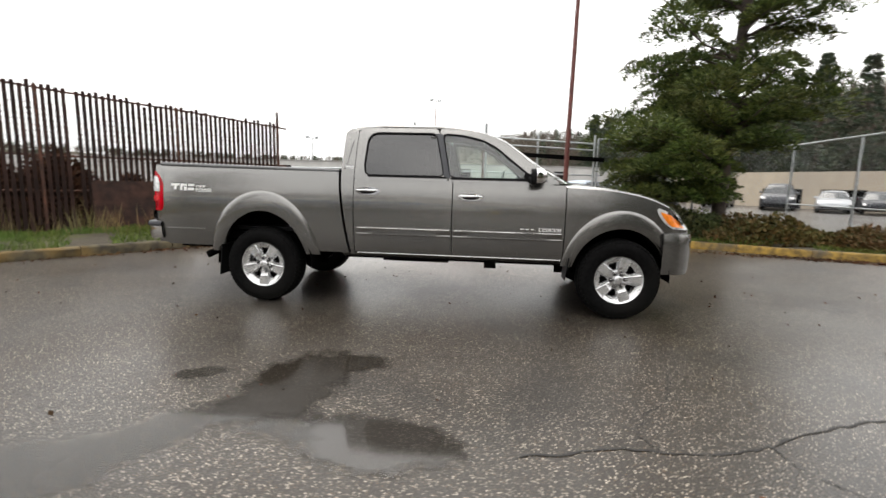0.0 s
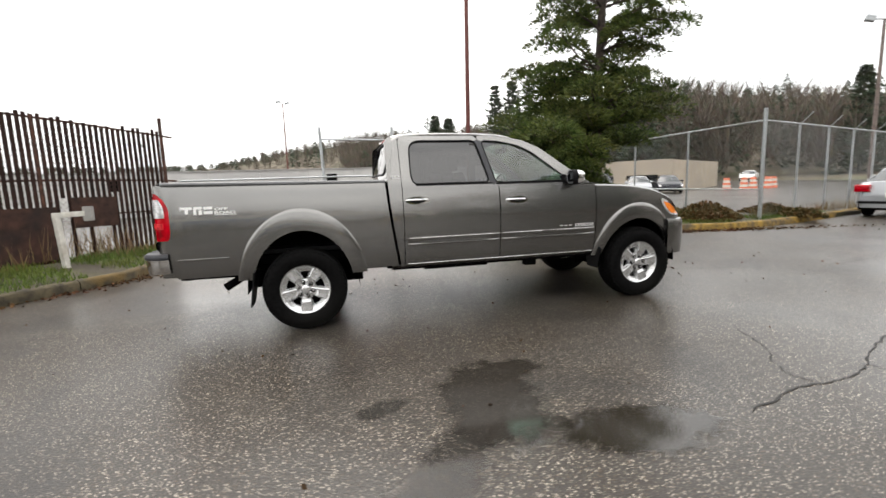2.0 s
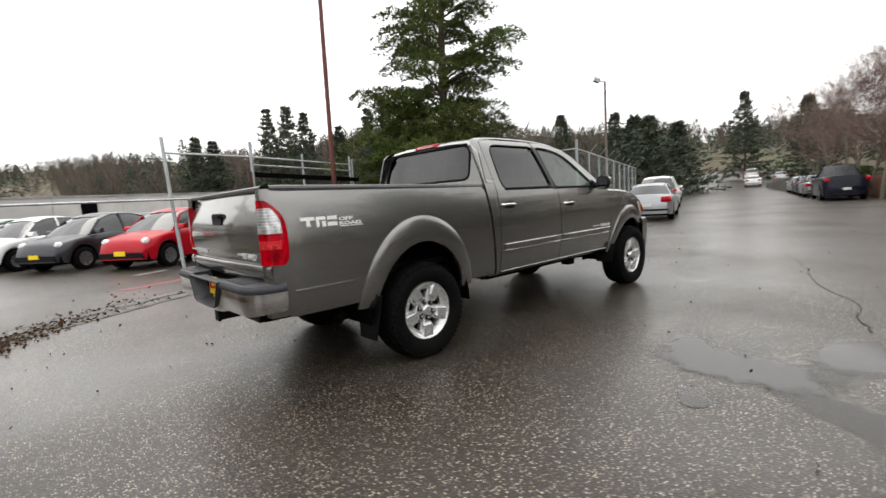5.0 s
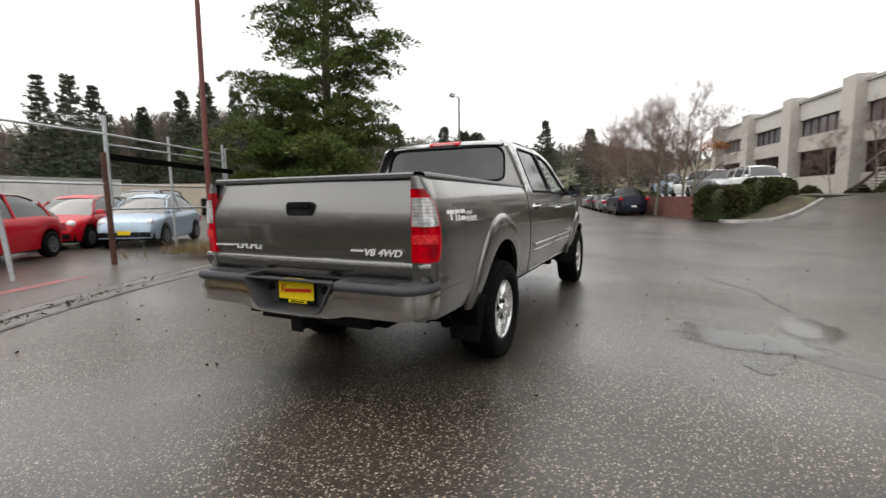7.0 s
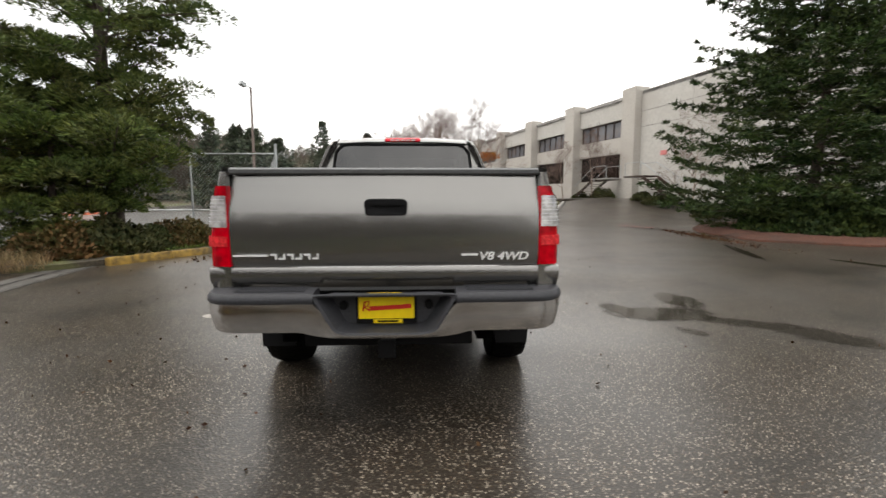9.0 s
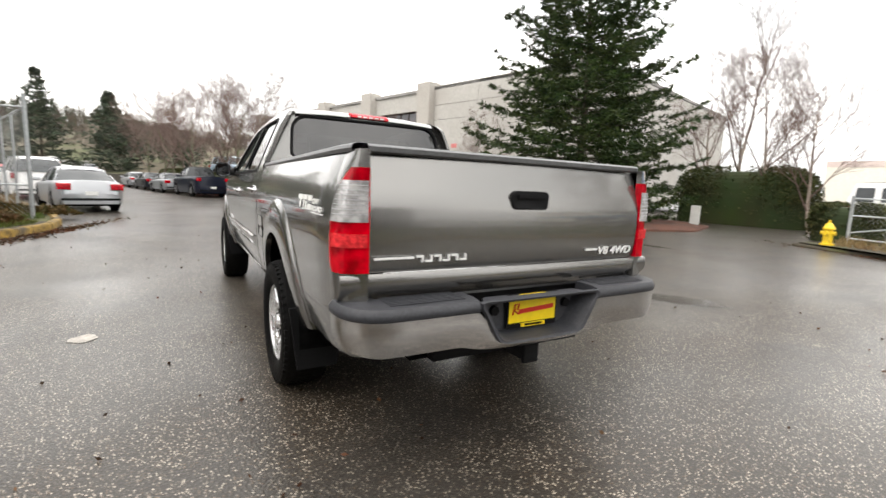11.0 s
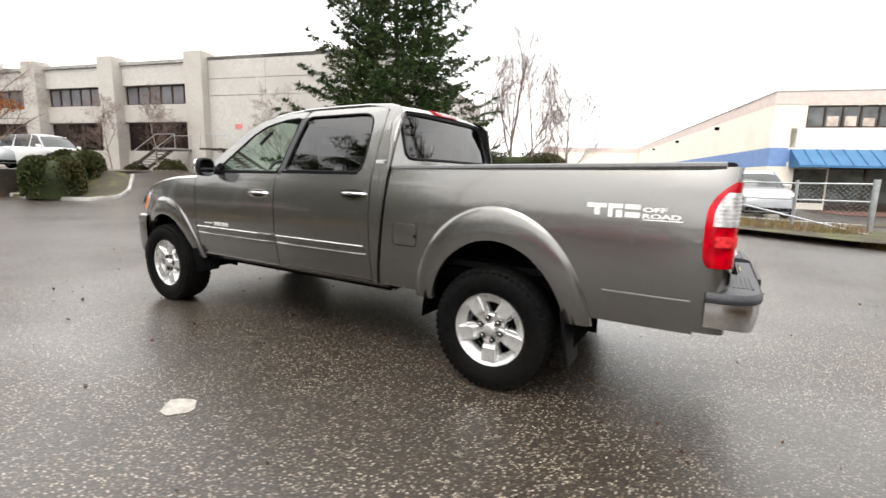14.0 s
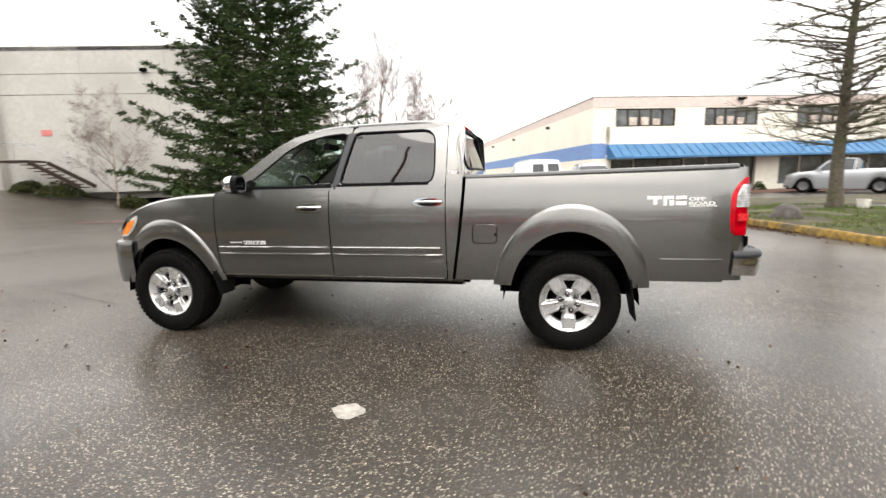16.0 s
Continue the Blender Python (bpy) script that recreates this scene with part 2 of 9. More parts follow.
M_WHITE_DECAL = material("white_decal", (0.72, 0.72, 0.70), 0.4, var=0.05)
M_RED_LENS = material("red_lens", (0.36, 0.0, 0.006), 0.12, var=0.45, scale=16, spec=0.2, coat=0.15)
M_CLEAR_LENS = material("clear_ribbed_lens", (0.55, 0.54, 0.54), 0.12, 0.45, 0.35, 30, coat=0.6)
M_HEADLENS = material("clear_head_lamp_lens", (0.46, 0.46, 0.45), 0.12, 0.0, 0.3, 25, coat=0.6)
# lighter red than the lens: a glint held in the colour
M_LENS_GLINT = material("bright_red_reflector", (0.62, 0.03, 0.035), 0.25, 0.2, 0.4, 70, spec=0.3)
M_CAP = material("grey_bed_cap_plastic", (0.085, 0.086, 0.088), 0.38, var=0.15, scale=60, bump=0.06, bump_scale=400)
M_AMBER = material("amber_lens", (0.85, 0.22, 0.02), 0.12, var=0.15, scale=30, coat=1.0)
M_GLASS = glass("clear_green_glass", (0.60, 0.76, 0.68))
M_TINT = glass("dark_privacy_glass", (0.05, 0.052, 0.056))
# dark base colour stands in for the door and ground it would reflect
M_MIRROR = material("mirror_glass", (0.16, 0.17, 0.18), 0.05, 1.0, 0.05, 20)
M_SEAT = material("grey_beige_cloth", (0.040, 0.037, 0.033), 0.85, var=0.15, scale=60, bump=0.2, bump_scale=300)
M_DASH = material("grey_dashboard", (0.035, 0.034, 0.031), 0.6, var=0.1, scale=60)
M_HEADLINER = material("grey_headliner", (0.075, 0.071, 0.065), 0.9, var=0.06, scale=80)
M_PLATE = material("yellow_plate", (0.85, 0.62, 0.01), 0.35, var=0.05, scale=30)
M_REDINK = material("red_ink", (0.55, 0.02, 0.01), 0.5, var=0.05)
M_GALV = material("galvanised_steel", (0.42, 0.44, 0.45), 0.42, 0.7, 0.18, 25, second=(0.30, 0.31, 0.31), bump=0.1)
M_RUST = material("rusty_brown_steel", (0.075, 0.030, 0.018), 0.8, 0.1, 0.5, 12, second=(0.035, 0.018, 0.014), second_scale=2.5, bump=0.35, bump_scale=40)
M_SLAT = material("brown_privacy_slat", (0.026, 0.013, 0.010), 0.75, 0.0, 0.45, 5, second=(0.012, 0.007, 0.006), second_scale=1.5, bump=0.15, bump_scale=30, each=0.35, spec=0.2)
M_REDPOLE = material("faded_red_painted_pole", (0.12, 0.032, 0.024), 0.55, var=0.25, scale=10, second=(0.10, 0.025, 0.02), bump=0.1)
M_KERB_Y = material("worn_yellow_kerb_paint", (0.19, 0.115, 0.018), 0.75, var=0.5, scale=9, second=(0.055, 0.045, 0.032), second_scale=2.2, bump=0.4, bump_scale=50)
M_KERB_DIRTY = material("mossy_kerb_with_yellow_traces", (0.048, 0.038, 0.020), 0.85, var=0.6, scale=7, second=(0.15, 0.09, 0.018), second_scale=1.6, bump=0.6, bump_scale=40)
M_RIM_DARK = material("dull_grey_rim", (0.16, 0.16, 0.165), 0.4, 0.6, 0.1, 40)
M_CONC = material("weathered_concrete", (0.30, 0.29, 0.275), 0.8, var=0.18, scale=5, second=(0.20, 0.195, 0.185), bump=0.2, bump_scale=40)
M_WALLC = material("pale_concrete_wall", (0.50, 0.49, 0.47), 0.85, var=0.1, scale=1.5, second=(0.42, 0.41, 0.40), second_scale=0.25)

# ---- ground ----
GRID = radians(14.5)
RD = Vector((math.cos(GRID), math.sin(GRID)))      # along the road
RN = Vector((-math.sin(GRID), math.cos(GRID)))     # across it


def smooth01(t):
    t = max(0.0, min(1.0, t))
    return t * t * (3 - 2 * t)


def land(x, y):
    """Height of the ground: level round the pickup, rising to the office and along the road."""
    u = x * RD.x + y * RD.y
    v = x * RN.x + y * RN.y
    h = 0.0
    # driveway and bank up to the office
    h += 1.25 * smooth01((u - 14.0) / 10.0) * smooth01((-v - 9.5) / 9.0)
    # road climbing far away
    h += 4.0 * smooth01((u - 45.0) / 110.0)
    # the surrounding hills
    d = math.hypot(x, y)
    if v > 0 or u > 60:
        h += 9.0 * smooth01((d - 90.0) / 130.0)
    return h


def asphalt(name):
    """Wet, worn asphalt: pale stones in dark binder, damp patches and shallow puddles that mirror the sky."""
    m = bpy.data.materials.new(name)
    m.use_nodes = True
    n, l = m.node_tree.nodes, m.node_tree.links
    b = n["Principled BSDF"]
    geo = n.new("ShaderNodeNewGeometry")

    def noise_at(scale, detail=4.0, dist=0.0):
        t = n.new("ShaderNodeTexNoise")
        t.inputs["Scale"].default_value, t.inputs["Detail"].default_value, t.inputs["Distortion"].default_value = scale, detail, dist
        l.new(geo.outputs["Position"], t.inputs["Vector"])
        return t.outputs["Fac"]

    def ramp(src, p0, p1, c0=(0, 0, 0, 1), c1=(1, 1, 1, 1)):
        r = n.new("ShaderNodeValToRGB")
        r.color_ramp.elements[0].position, r.color_ramp.elements[0].color = p0, c0
        r.color_ramp.elements[1].position, r.color_ramp.elements[1].color = p1, c1
        l.new(src, r.inputs["Fac"])
        return r.outputs["Color"]

    def mix(fac, a, b_, mode="MIX"):
        x = n.new("ShaderNodeMix")
        x.data_type, x.blend_type = "RGBA", mode
        if isinstance(fac, float):
            x.inputs["Factor"].default_value = fac
        else:
            l.new(fac, x.inputs["Factor"])
        for s_, k in ((a, "A"), (b_, "B")):
            if isinstance(s_, tuple):
                x.inputs[k].default_value = s_
            else:
                l.new(s_, x.inputs[k])
        return x.outputs["Result"]
    cell = n.new("ShaderNodeTexVoronoi")
    cell.inputs["Scale"].default_value = 82.0
    l.new(geo.outputs["Position"], cell.inputs["Vector"])
    bits = n.new("ShaderNodeSeparateColor")
    l.new(cell.outputs["Color"], bits.inputs["Color"])
    stone = mix(ramp(bits.outputs["Red"], 0.55, 1.0), (0.036, 0.029, 0.022, 1), (0.44, 0.385, 0.31, 1))
    stone = mix(ramp(bits.outputs["Green"], 0.78, 0.97), stone, (0.085, 0.055, 0.032, 1))
    core = ramp(cell.outputs["Distance"], 0.25, 0.55, (1, 1, 1, 1), (0, 0, 0, 1))
    top = mix(core, (0.022, 0.0175, 0.013, 1), stone)
    broad = noise_at(0.55, 5.0)
    top = mix(ramp(broad, 0.45, 0.75), top, mix(0.55, top, (0.055, 0.052, 0.048, 1)))
    damp = ramp(noise_at(0.9, 6.0, 0.6), 0.52, 0.66)
    top = mix(damp, top, mix(0.5, top, (0.014, 0.013, 0.012, 1)))
    l.new(top, b.inputs["Base Color"])
    wet = ramp(noise_at(0.35, 6.0, 0.4), 0.36, 0.64)
    rough = n.new("ShaderNodeMapRange")
    rough.inputs["To Min"].default_value, rough.inputs["To Max"].default_value = 0.48, 0.32
    l.new(wet, rough.inputs["Value"])
    l.new(rough.outputs["Result"], b.inputs["Roughness"])
    b.inputs["Specular IOR Level"].default_value = 0.28
    b.inputs["IOR"].default_value = 1.4
    bump = n.new("ShaderNodeBump")
    bump.inputs["Strength"].default_value, bump.inputs["Distance"].default_value = 0.60, 0.004
    l.new(cell.outputs["Distance"], bump.inputs["Height"])
    bump.invert = True
    l.new(bump.outputs["Normal"], b.inputs["Normal"])
    # the film of rain water over it, thicker in places
    film = n.new("ShaderNodeMapRange")
    film.inputs["To Min"].default_value, film.inputs["To Max"].default_value = 0.32, 0.75
    l.new(wet, film.inputs["Value"])
    l.new(film.outputs["Result"], b.inputs["Coat Weight"])
    b.inputs["Coat Roughness"].default_value, b.inputs["Coat IOR"].default_value = 0.21, 1.40
    soft = n.new("ShaderNodeBump")
    soft.inputs["Strength"].default_value, soft.inputs["Distance"].default_value = 0.28, 0.003
    soft.invert = True
    l.new(cell.outputs["Distance"], soft.inputs["Height"])
    l.new(soft.outputs["Normal"], b.inputs["Coat Normal"])
    return m


M_ASPHALT = asphalt("wet_asphalt")

M_HILL = material("wet_brown_hillside", (0.085, 0.070, 0.045), 0.95, var=0.4, scale=0.6, second=(0.075, 0.085, 0.035), second_scale=0.08, bump=0.5, bump_scale=2.0)
g = Geo()
axis = [-400, -250, -160, -110, -80, -60, -46, -36] + [-28 + 2 * k for k in range(43)] + [64, 76, 92, 110, 135, 165, 200, 260, 340, 450]
g.grid([[(x, y, land(x, y)) for x in axis] for y in axis])
ground = solo("ground", g, [M_ASPHALT, M_HILL], "wet worn grey asphalt with damp patches and loose grit", "asphalt", kind="structure", smooth=60)
for f in ground.data.polygons:
    c = f.center
    u, v = c.x * RD.x + c.y * RD.y, c.x * RN.x + c.y * RN.y
    if (v > 62) or (u > 66 and (v > 9 or v < -9)) or u < -70 or u > 120:
        f.material_index = 1

# ---- kerbs, verges, fences, gate, poles, walls, buildings ----
def sweep_kerb(name, pts, mat, label, w=0.16, h=0.15):
    """A kerb along a line, with rounded arrises and small chips, in lengths of about a metre."""
    kerb = tagged(new(name), label, "kerb", "", "structure")
    pts = [Vector((p[0], p[1], 0)) for p in pts]
    total = sum((b - a).length for a, b in zip(pts, pts[1:]))
    n = max(2, int(total / 1.2))
    line = resample(pts, n * 6 + 1, False)
    rng = random.Random(len(pts) * 7 + int(total))
    for k in range(n):
        g, rows = Geo(), []
        seg = line[k * 6:k * 6 + 7]
        tops = rng.uniform(-0.008, 0.008)
        for i, p in enumerate(seg):
            gi = k * 6 + i
            d = (line[min(gi + 1, len(line) - 1)] - line[max(gi - 1, 0)]).normalized()
            s = Vector((-d.y, d.x, 0))
            z0 = land(p.x, p.y)
            q = p - d * 0.006 if i == 6 else (p + d * 0.006 if i == 0 else p)
            j = rng.uniform(-0.004, 0.004)
            rows.append([(q + s * a).to_tuple()[:2] + (z0 + b,) for a, b in ((-w / 2 - 0.015, -0.1), (-w / 2 - 0.008 + j, h - 0.03), (-w / 2 + 0.02, h + tops + j), (w / 2 - 0.03, h + tops - j), (w / 2, h - 0.03), (w / 2, -0.1))])
        g.grid(rows)
        g.f += [tuple(range(6)), tuple(36 + i for i in range(6))]
        part("kerb_stone", g, mat, kerb, smooth=50)
    return kerb


KERB_LEFT = [(-10.6, -8.4), (-6.35, -2.0), (-4.75, 0.1), (-3.45, 1.85), (-2.95, 2.55), (-2.8, 3.2)]
KERB_RIGHT = [(5.2, 5.75), (6.2, 5.25), (7.4, 4.65), (8.6, 4.1), (9.6, 3.85), (10.8, 3.9), (12.5, 4.3), (16, 5.45), (24, 8.25), (40, 13.8)]
sweep_kerb("kerb_1", KERB_LEFT, M_KERB_DIRTY, "low kerb with worn yellow paint beside a rusty fence")
sweep_kerb("kerb_2", KERB_RIGHT, M_KERB_Y, "curved kerb with worn yellow paint round a planted verge")


def verge(name, outline, lift, mat, label, fall=0.05, n=40):
    """A low bed of soil inside an outline."""
    g = Geo()
    o = resample([(p[0], p[1], 0) for p in outline], n)
    cx, cy = sum(p.x for p in o) / n, sum(p.y for p in o) / n
    rows = []
    for t, z in ((1.0, -0.05), (0.995, lift), (0.85, lift + fall * 0.6), (0.6, lift + fall), (0.3, lift + fall)):
        rows.append([(cx + (p.x - cx) * t, cy + (p.y - cy) * t, land(p.x, p.y) + z + (0.03 * noise.noise(p * 1.1) if z > 0 else 0)) for p in o])
    g.grid(rows, close_u=True)
    g.f.append(tuple(4 * n + i for i in range(n)))
    return solo(name, g, mat, label, "verge", kind="structure", smooth=60)


M_SOIL_ = material("dark_wet_soil", (0.040, 0.032, 0.020), 0.9, var=0.4, scale=20, second=(0.075, 0.08, 0.022), second_scale=1.5, bump=0.6, bump_scale=40)
verge("verge_1", [(-10.5, -8.2), (-6.27, -1.95), (-4.67, 0.15), (-3.37, 1.90), (-2.88, 2.6), (-2.75, 4.6), (-3.1, 6.9), (-4.4, 6.0), (-6.6, 3.2), (-9.5, -0.8), (-12.5, -4.8)], 0.09, M_SOIL_, "mossy soil verge under a rusty fence")
verge("verge_2", [(5.25, 5.85), (6.25, 5.35), (7.45, 4.75), (8.62, 4.2), (9.6, 3.95), (10.8, 4.0), (12.5, 4.35), (16, 5.2), (16, 5.8), (12.2, 6.0), (11.6, 9.6), (8.0, 9.0), (4.9, 8.5), (4.2, 7.6), (4.4, 6.4)], 0.10, M_SOIL_, "planted soil verge with ground cover")


def chain_link(name, a, b, z0, z1, parent, pitch=0.075, r=0.0022):
    """Diamond mesh of wire between two places."""
    g = Geo()
    a, b = Vector((*a, 0)), Vector((*b, 0))
    L, d = (b - a).length, (b - a).normalized()
    H = z1 - z0
    n = int((L + H) / (pitch * 1.42)) + 1
    side = Vector((-d.y, d.x, 0)) * r
    for sgn in (1, -1):
        for k in range(-1, n):
            s0 = k * pitch * 1.42 - (H if sgn == 1 else 0)
            lo_s, hi_s = (s0, s0 + H)
            lo_t = max(0.0, -lo_s) if lo_s < 0 else 0.0
            hi_t = H - max(0.0, hi_s - L)
            if hi_t <= lo_t:
                continue
            p = [(lo_s + lo_t, lo_t), (lo_s + hi_t, hi_t)]
            if sgn == -1:
                p = [(s, H - t) for s, t in p]
            (sa, ta), (sb, tb) = p
            pa, pb = a + d * sa + Vector((0, 0, z0 + ta)), a + d * sb + Vector((0, 0, z0 + tb))
            w = (pb - pa).normalized().cross(side.normalized()) * r
            g.add([pa - w, pa + w, pb + w, pb - w], [(0, 1, 2, 3)])
    ob = part(name, g, M_GALV, parent, "diamond wire mesh")
    ob["kind"] = "stuff"
    return ob


M_BOARD = material("dark_rusty_sheet", (0.040, 0.017, 0.011), 0.85, 0.0, 0.5, 6, second=(0.018, 0.010, 0.008), second_scale=2.0, bump=0.3, bump_scale=30)
# rusty fence with brown slats
FA, FB = Vector((-3.35, 6.3)), Vector((-11.2, -3.95))
fdir = (FB - FA).normalized()
rusty = thing("slatted_fence", "rusty chain-link fence filled with ragged dark brown slats", "fence")
RISE = 0.055      # the fence climbs a little towards the road
for k in range(6):
    d = 2.37 * k
    p = FA + fdir * d
    g = Geo()
    g.tube([(p.x, p.y, 0.0), (p.x, p.y, (2.98 if k == 0 else 2.66) + RISE * d)], 0.038 if k == 0 else 0.032, 10)
    post = part("post", g, M_RUST, rusty, smooth=50)
    if k:
        g = Geo()
        z = RISE * d
        g.beam((p.x, p.y, 2.64 + z), (p.x - 0.10, p.y + 0.08, 2.80 + z), 0.03, 0.012)
        g.beam((p.x - 0.10, p.y + 0.08, 2.80 + z), (p.x - 0.23, p.y + 0.17, 3.0 + z), 0.03, 0.012)
        part("barb_arm", g, M_GALV, post)
for z, r in ((2.60, 0.021), (1.62, 0.02), (0.95, 0.018)):
    g = Geo()
    g.tube([(FA.x - fdir.x * 0.25, FA.y - fdir.y * 0.25, z - 0.02)] + [(FA.x + fdir.x * 2.1 * k, FA.y + fdir.y * 2.1 * k, z + RISE * 2.1 * k * (z > 2) + 0.015 * math.sin(k * 2.1)) for k in range(7)], r, 8)
    part("rail", g, M_RUST, rusty, smooth=50)
rng = random.Random(5)
slat_g = Geo()
slat_g.box(-0.034, 0.034, -0.004, 0.004, 0.0, 1.0)
slat_mesh = slat_g.mesh("slat", M_SLAT)
fang = math.degrees(math.atan2(fdir.y, fdir.x))
for k in range(121):
    s = 0.10 + 0.103 * k
    p = FA + fdir * s
    if rng.random() < 0.025 and s < 9:
        continue
    top = 2.66 + RISE * s + rng.uniform(-0.05, 0.05) - (0.12 * rng.random() if rng.random() < 0.15 else 0)
    lo = 0.12 + (rng.uniform(0, 0.2) if rng.random() < 0.15 else 0)
    if 1.2 < s < 2.4 and rng.random() < 0.35:
        lo = rng.choice((1.0, 1.3))
    ob = part("slat", slat_mesh, None, rusty)
    ob.matrix_basis = pose(p.x + 0.014, p.y - 0.012, lo, rng.uniform(-0.1, 0.1), rng.uniform(-0.06, 0.06), fang + rng.uniform(-3, 3)) @ Matrix.Diagonal((1, 1, top - lo, 1))
mesh_ob = chain_link("wire_mesh", FA, FA + fdir * 12.4, 0.1, 2.62, rusty, 0.103 / 1.42, 0.002)
mesh_ob.data.materials[0] = M_RUST
# boards and a sheet fixed low on the fence
for s0, s1, z0, z1, lean in ((1.15, 1.95, 0.72, 1.30, 0.01), (2.2, 4.0, 0.18, 1.15, 0.0)):
    g = Geo()
    n = Vector((fdir.y, -fdir.x)) * -0.05
    a, b = FA + fdir * s0 + n, FA + fdir * s1 + n
    g.beam((a.x, a.y, (z0 + z1) / 2), (b.x, b.y, (z0 + z1) / 2 + lean), 0.02, z1 - z0)
    part("board", g, M_BOARD, rusty, "rusty sheet panel")
for k in range(3):
    g = Geo()
    pts = []
    for i in range(26):
        p = FA + fdir * (12.6 * i / 25)
        sag = 0.05 * math.sin(math.pi * ((i % 5) / 5)) + 0.02 * math.sin(i * 1.7 + k)
        pts.append((p.x - 0.07 * k - 0.05, p.y + 0.055 * k + 0.04, 2.74 + 0.095 * k - sag + RISE * 12.6 * i / 25))
    g.tube(pts, 0.004, 4, caps=False)
    part("barbed_wire", g, M_RUST, rusty)
# striped gate post and white bent post
g = Geo()
g.tube([(-3.42, 6.55, 0), (-3.42, 6.55, 1.6)], 0.05, 12)
M_STRIPE = bpy.data.materials.new("red_and_white_stripes")
M_STRIPE.use_nodes = True
sn, sl = M_STRIPE.node_tree.nodes, M_STRIPE.node_tree.links
s_geo, s_sep, s_math, s_ramp, s_noise = sn.new("ShaderNodeNewGeometry"), sn.new("ShaderNodeSeparateXYZ"), sn.new("ShaderNodeMath"), sn.new("ShaderNodeValToRGB"), sn.new("ShaderNodeMath")
s_math.operation, s_math.inputs[1].default_value = "MULTIPLY", 3.2
s_noise.operation = "FRACT"
sl.new(s_geo.outputs["Position"], s_sep.inputs["Vector"])
sl.new(s_sep.outputs["Z"], s_math.inputs[0])
sl.new(s_math.outputs[0], s_noise.inputs[0])
sl.new(s_noise.outputs[0], s_ramp.inputs["Fac"])
s_ramp.color_ramp.interpolation = "CONSTANT"
s_ramp.color_ramp.elements[0].color = (0.55, 0.52, 0.48, 1)
s_ramp.color_ramp.elements[1].position, s_ramp.color_ramp.elements[1].color = 0.5, (0.42, 0.03, 0.03, 1)
sl.new(s_ramp.outputs["Color"], sn["Principled BSDF"].inputs["Base Color"])
solo("striped_post", g, M_STRIPE, "red and white striped post at the gateway", "post", smooth=50)
M_WHITEPAINT = material("weathered_white_paint", (0.55, 0.53, 0.48), 0.6, var=0.12, scale=14, second=(0.38, 0.34, 0.28), second_scale=4.0, bump=0.1)
white_post = thing("card_reader_post", "white painted steel post with a bent arm and small box", "post")
g = Geo()
g.beam((-4.15, 3.58, 0.05), (-4.22, 3.62, 1.06), 0.09, 0.09)
g.beam((-4.26, 3.58, 1.02), (-3.88, 3.86, 1.03), 0.085, 0.085)
part("arm_post", g, M_WHITEPAINT, white_post, bevel=0.006)
g = Geo()
g.beam((-3.86, 3.88, 0.90), (-3.86, 3.88, 1.15), 0.15, 0.12)
part("reader_box", g, M_CONC, white_post, bevel=0.01)

# gateway: leaning white post, cross bar, brown post, cantilever gate
gate = thing("sliding_gate_frame", "weathered steel gate frame with chain-link and barbed wire", "gate")
g = Geo()
g.tube([(0.16, 7.45, 0.0), (0.10, 7.6, 1.5), (0.05, 7.65, 2.95)], 0.038, 10)
part("post", g, M_GALV, gate, "leaning weathered post", smooth=50)
g = Geo()
g.tube([(2.02, 8.05, 0.0), (2.0, 8.05, 2.25)], 0.055, 10)
part("post", g, M_RUST, gate, "rust-brown steel post", smooth=50)
g = Geo()
g.tube([(2.06, 8.03, 1.2), (2.05, 8.03, 2.98)], 0.04, 10)
part("post", g, M_GALV, gate, smooth=50)
g = Geo()
g.tube([(0.06, 7.64, 2.62), (2.0, 8.05, 2.62), (5.2, 8.6, 2.50)], 0.024, 8)
part("top_bar", g, M_GALV, gate, smooth=50)
g = Geo()
g.beam((2.1, 8.08, 2.18), (5.5, 8.66, 2.05), 0.08, 0.12)
part("track_beam", g, M_UNDER, gate, "dark gate track beam")
g = Geo()
g.tube([(2.1, 8.08, 2.42), (5.2, 8.6, 2.32)], 0.02, 8)
part("rail", g, M_GALV, gate, smooth=50)
for px, py in ((3.55, 8.33), (5.2, 8.6)):
    g = Geo()
    g.tube([(px, py, 0.0), (px, py, 2.75)], 0.03, 8)
    part("post", g, M_GALV, gate, smooth=50)
for z in (1.62, 1.12):
    g = Geo()
    g.tube([(2.05, 8.06, z), (5.4, 8.64, z - 0.02)], 0.022, 8)
    part("rail", g, M_GALV, gate, smooth=50)
chain_link("wire_mesh", (2.05, 8.06), (5.4, 8.64), 0.1, 1.6, gate, 0.075, 0.002)
g = Geo()
g.tube([(-3.2, 6.75, 1.60), (0.1, 7.55, 1.62), (2.0, 8.05, 1.62)], 0.022, 8)
part("rail", g, M_GALV, gate, smooth=50)
for k in range(3):
    g = Geo()
    g.tube([(0.06, 7.64, 2.68 + 0.1 * k), (1.0, 7.85, 2.65 + 0.1 * k), (2.05, 8.05, 2.69 + 0.1 * k)], 0.004, 4)
    part("barbed_wire", g, M_GALV, gate)

# tall faded red pole
g = Geo()
g.tube([(4.34, 8.10, 0.0), (4.36, 8.12, 3.0), (4.46, 8.16, 10.5)], [0.068, 0.066, 0.05], 12)
solo("red_pole", g, M_REDPOLE, "tall slim pole with faded red paint", "pole", smooth=50)


M_MAST = material("weathered_brown_steel", (0.16, 0.125, 0.11), 0.6, 0.2, 0.2, 8)


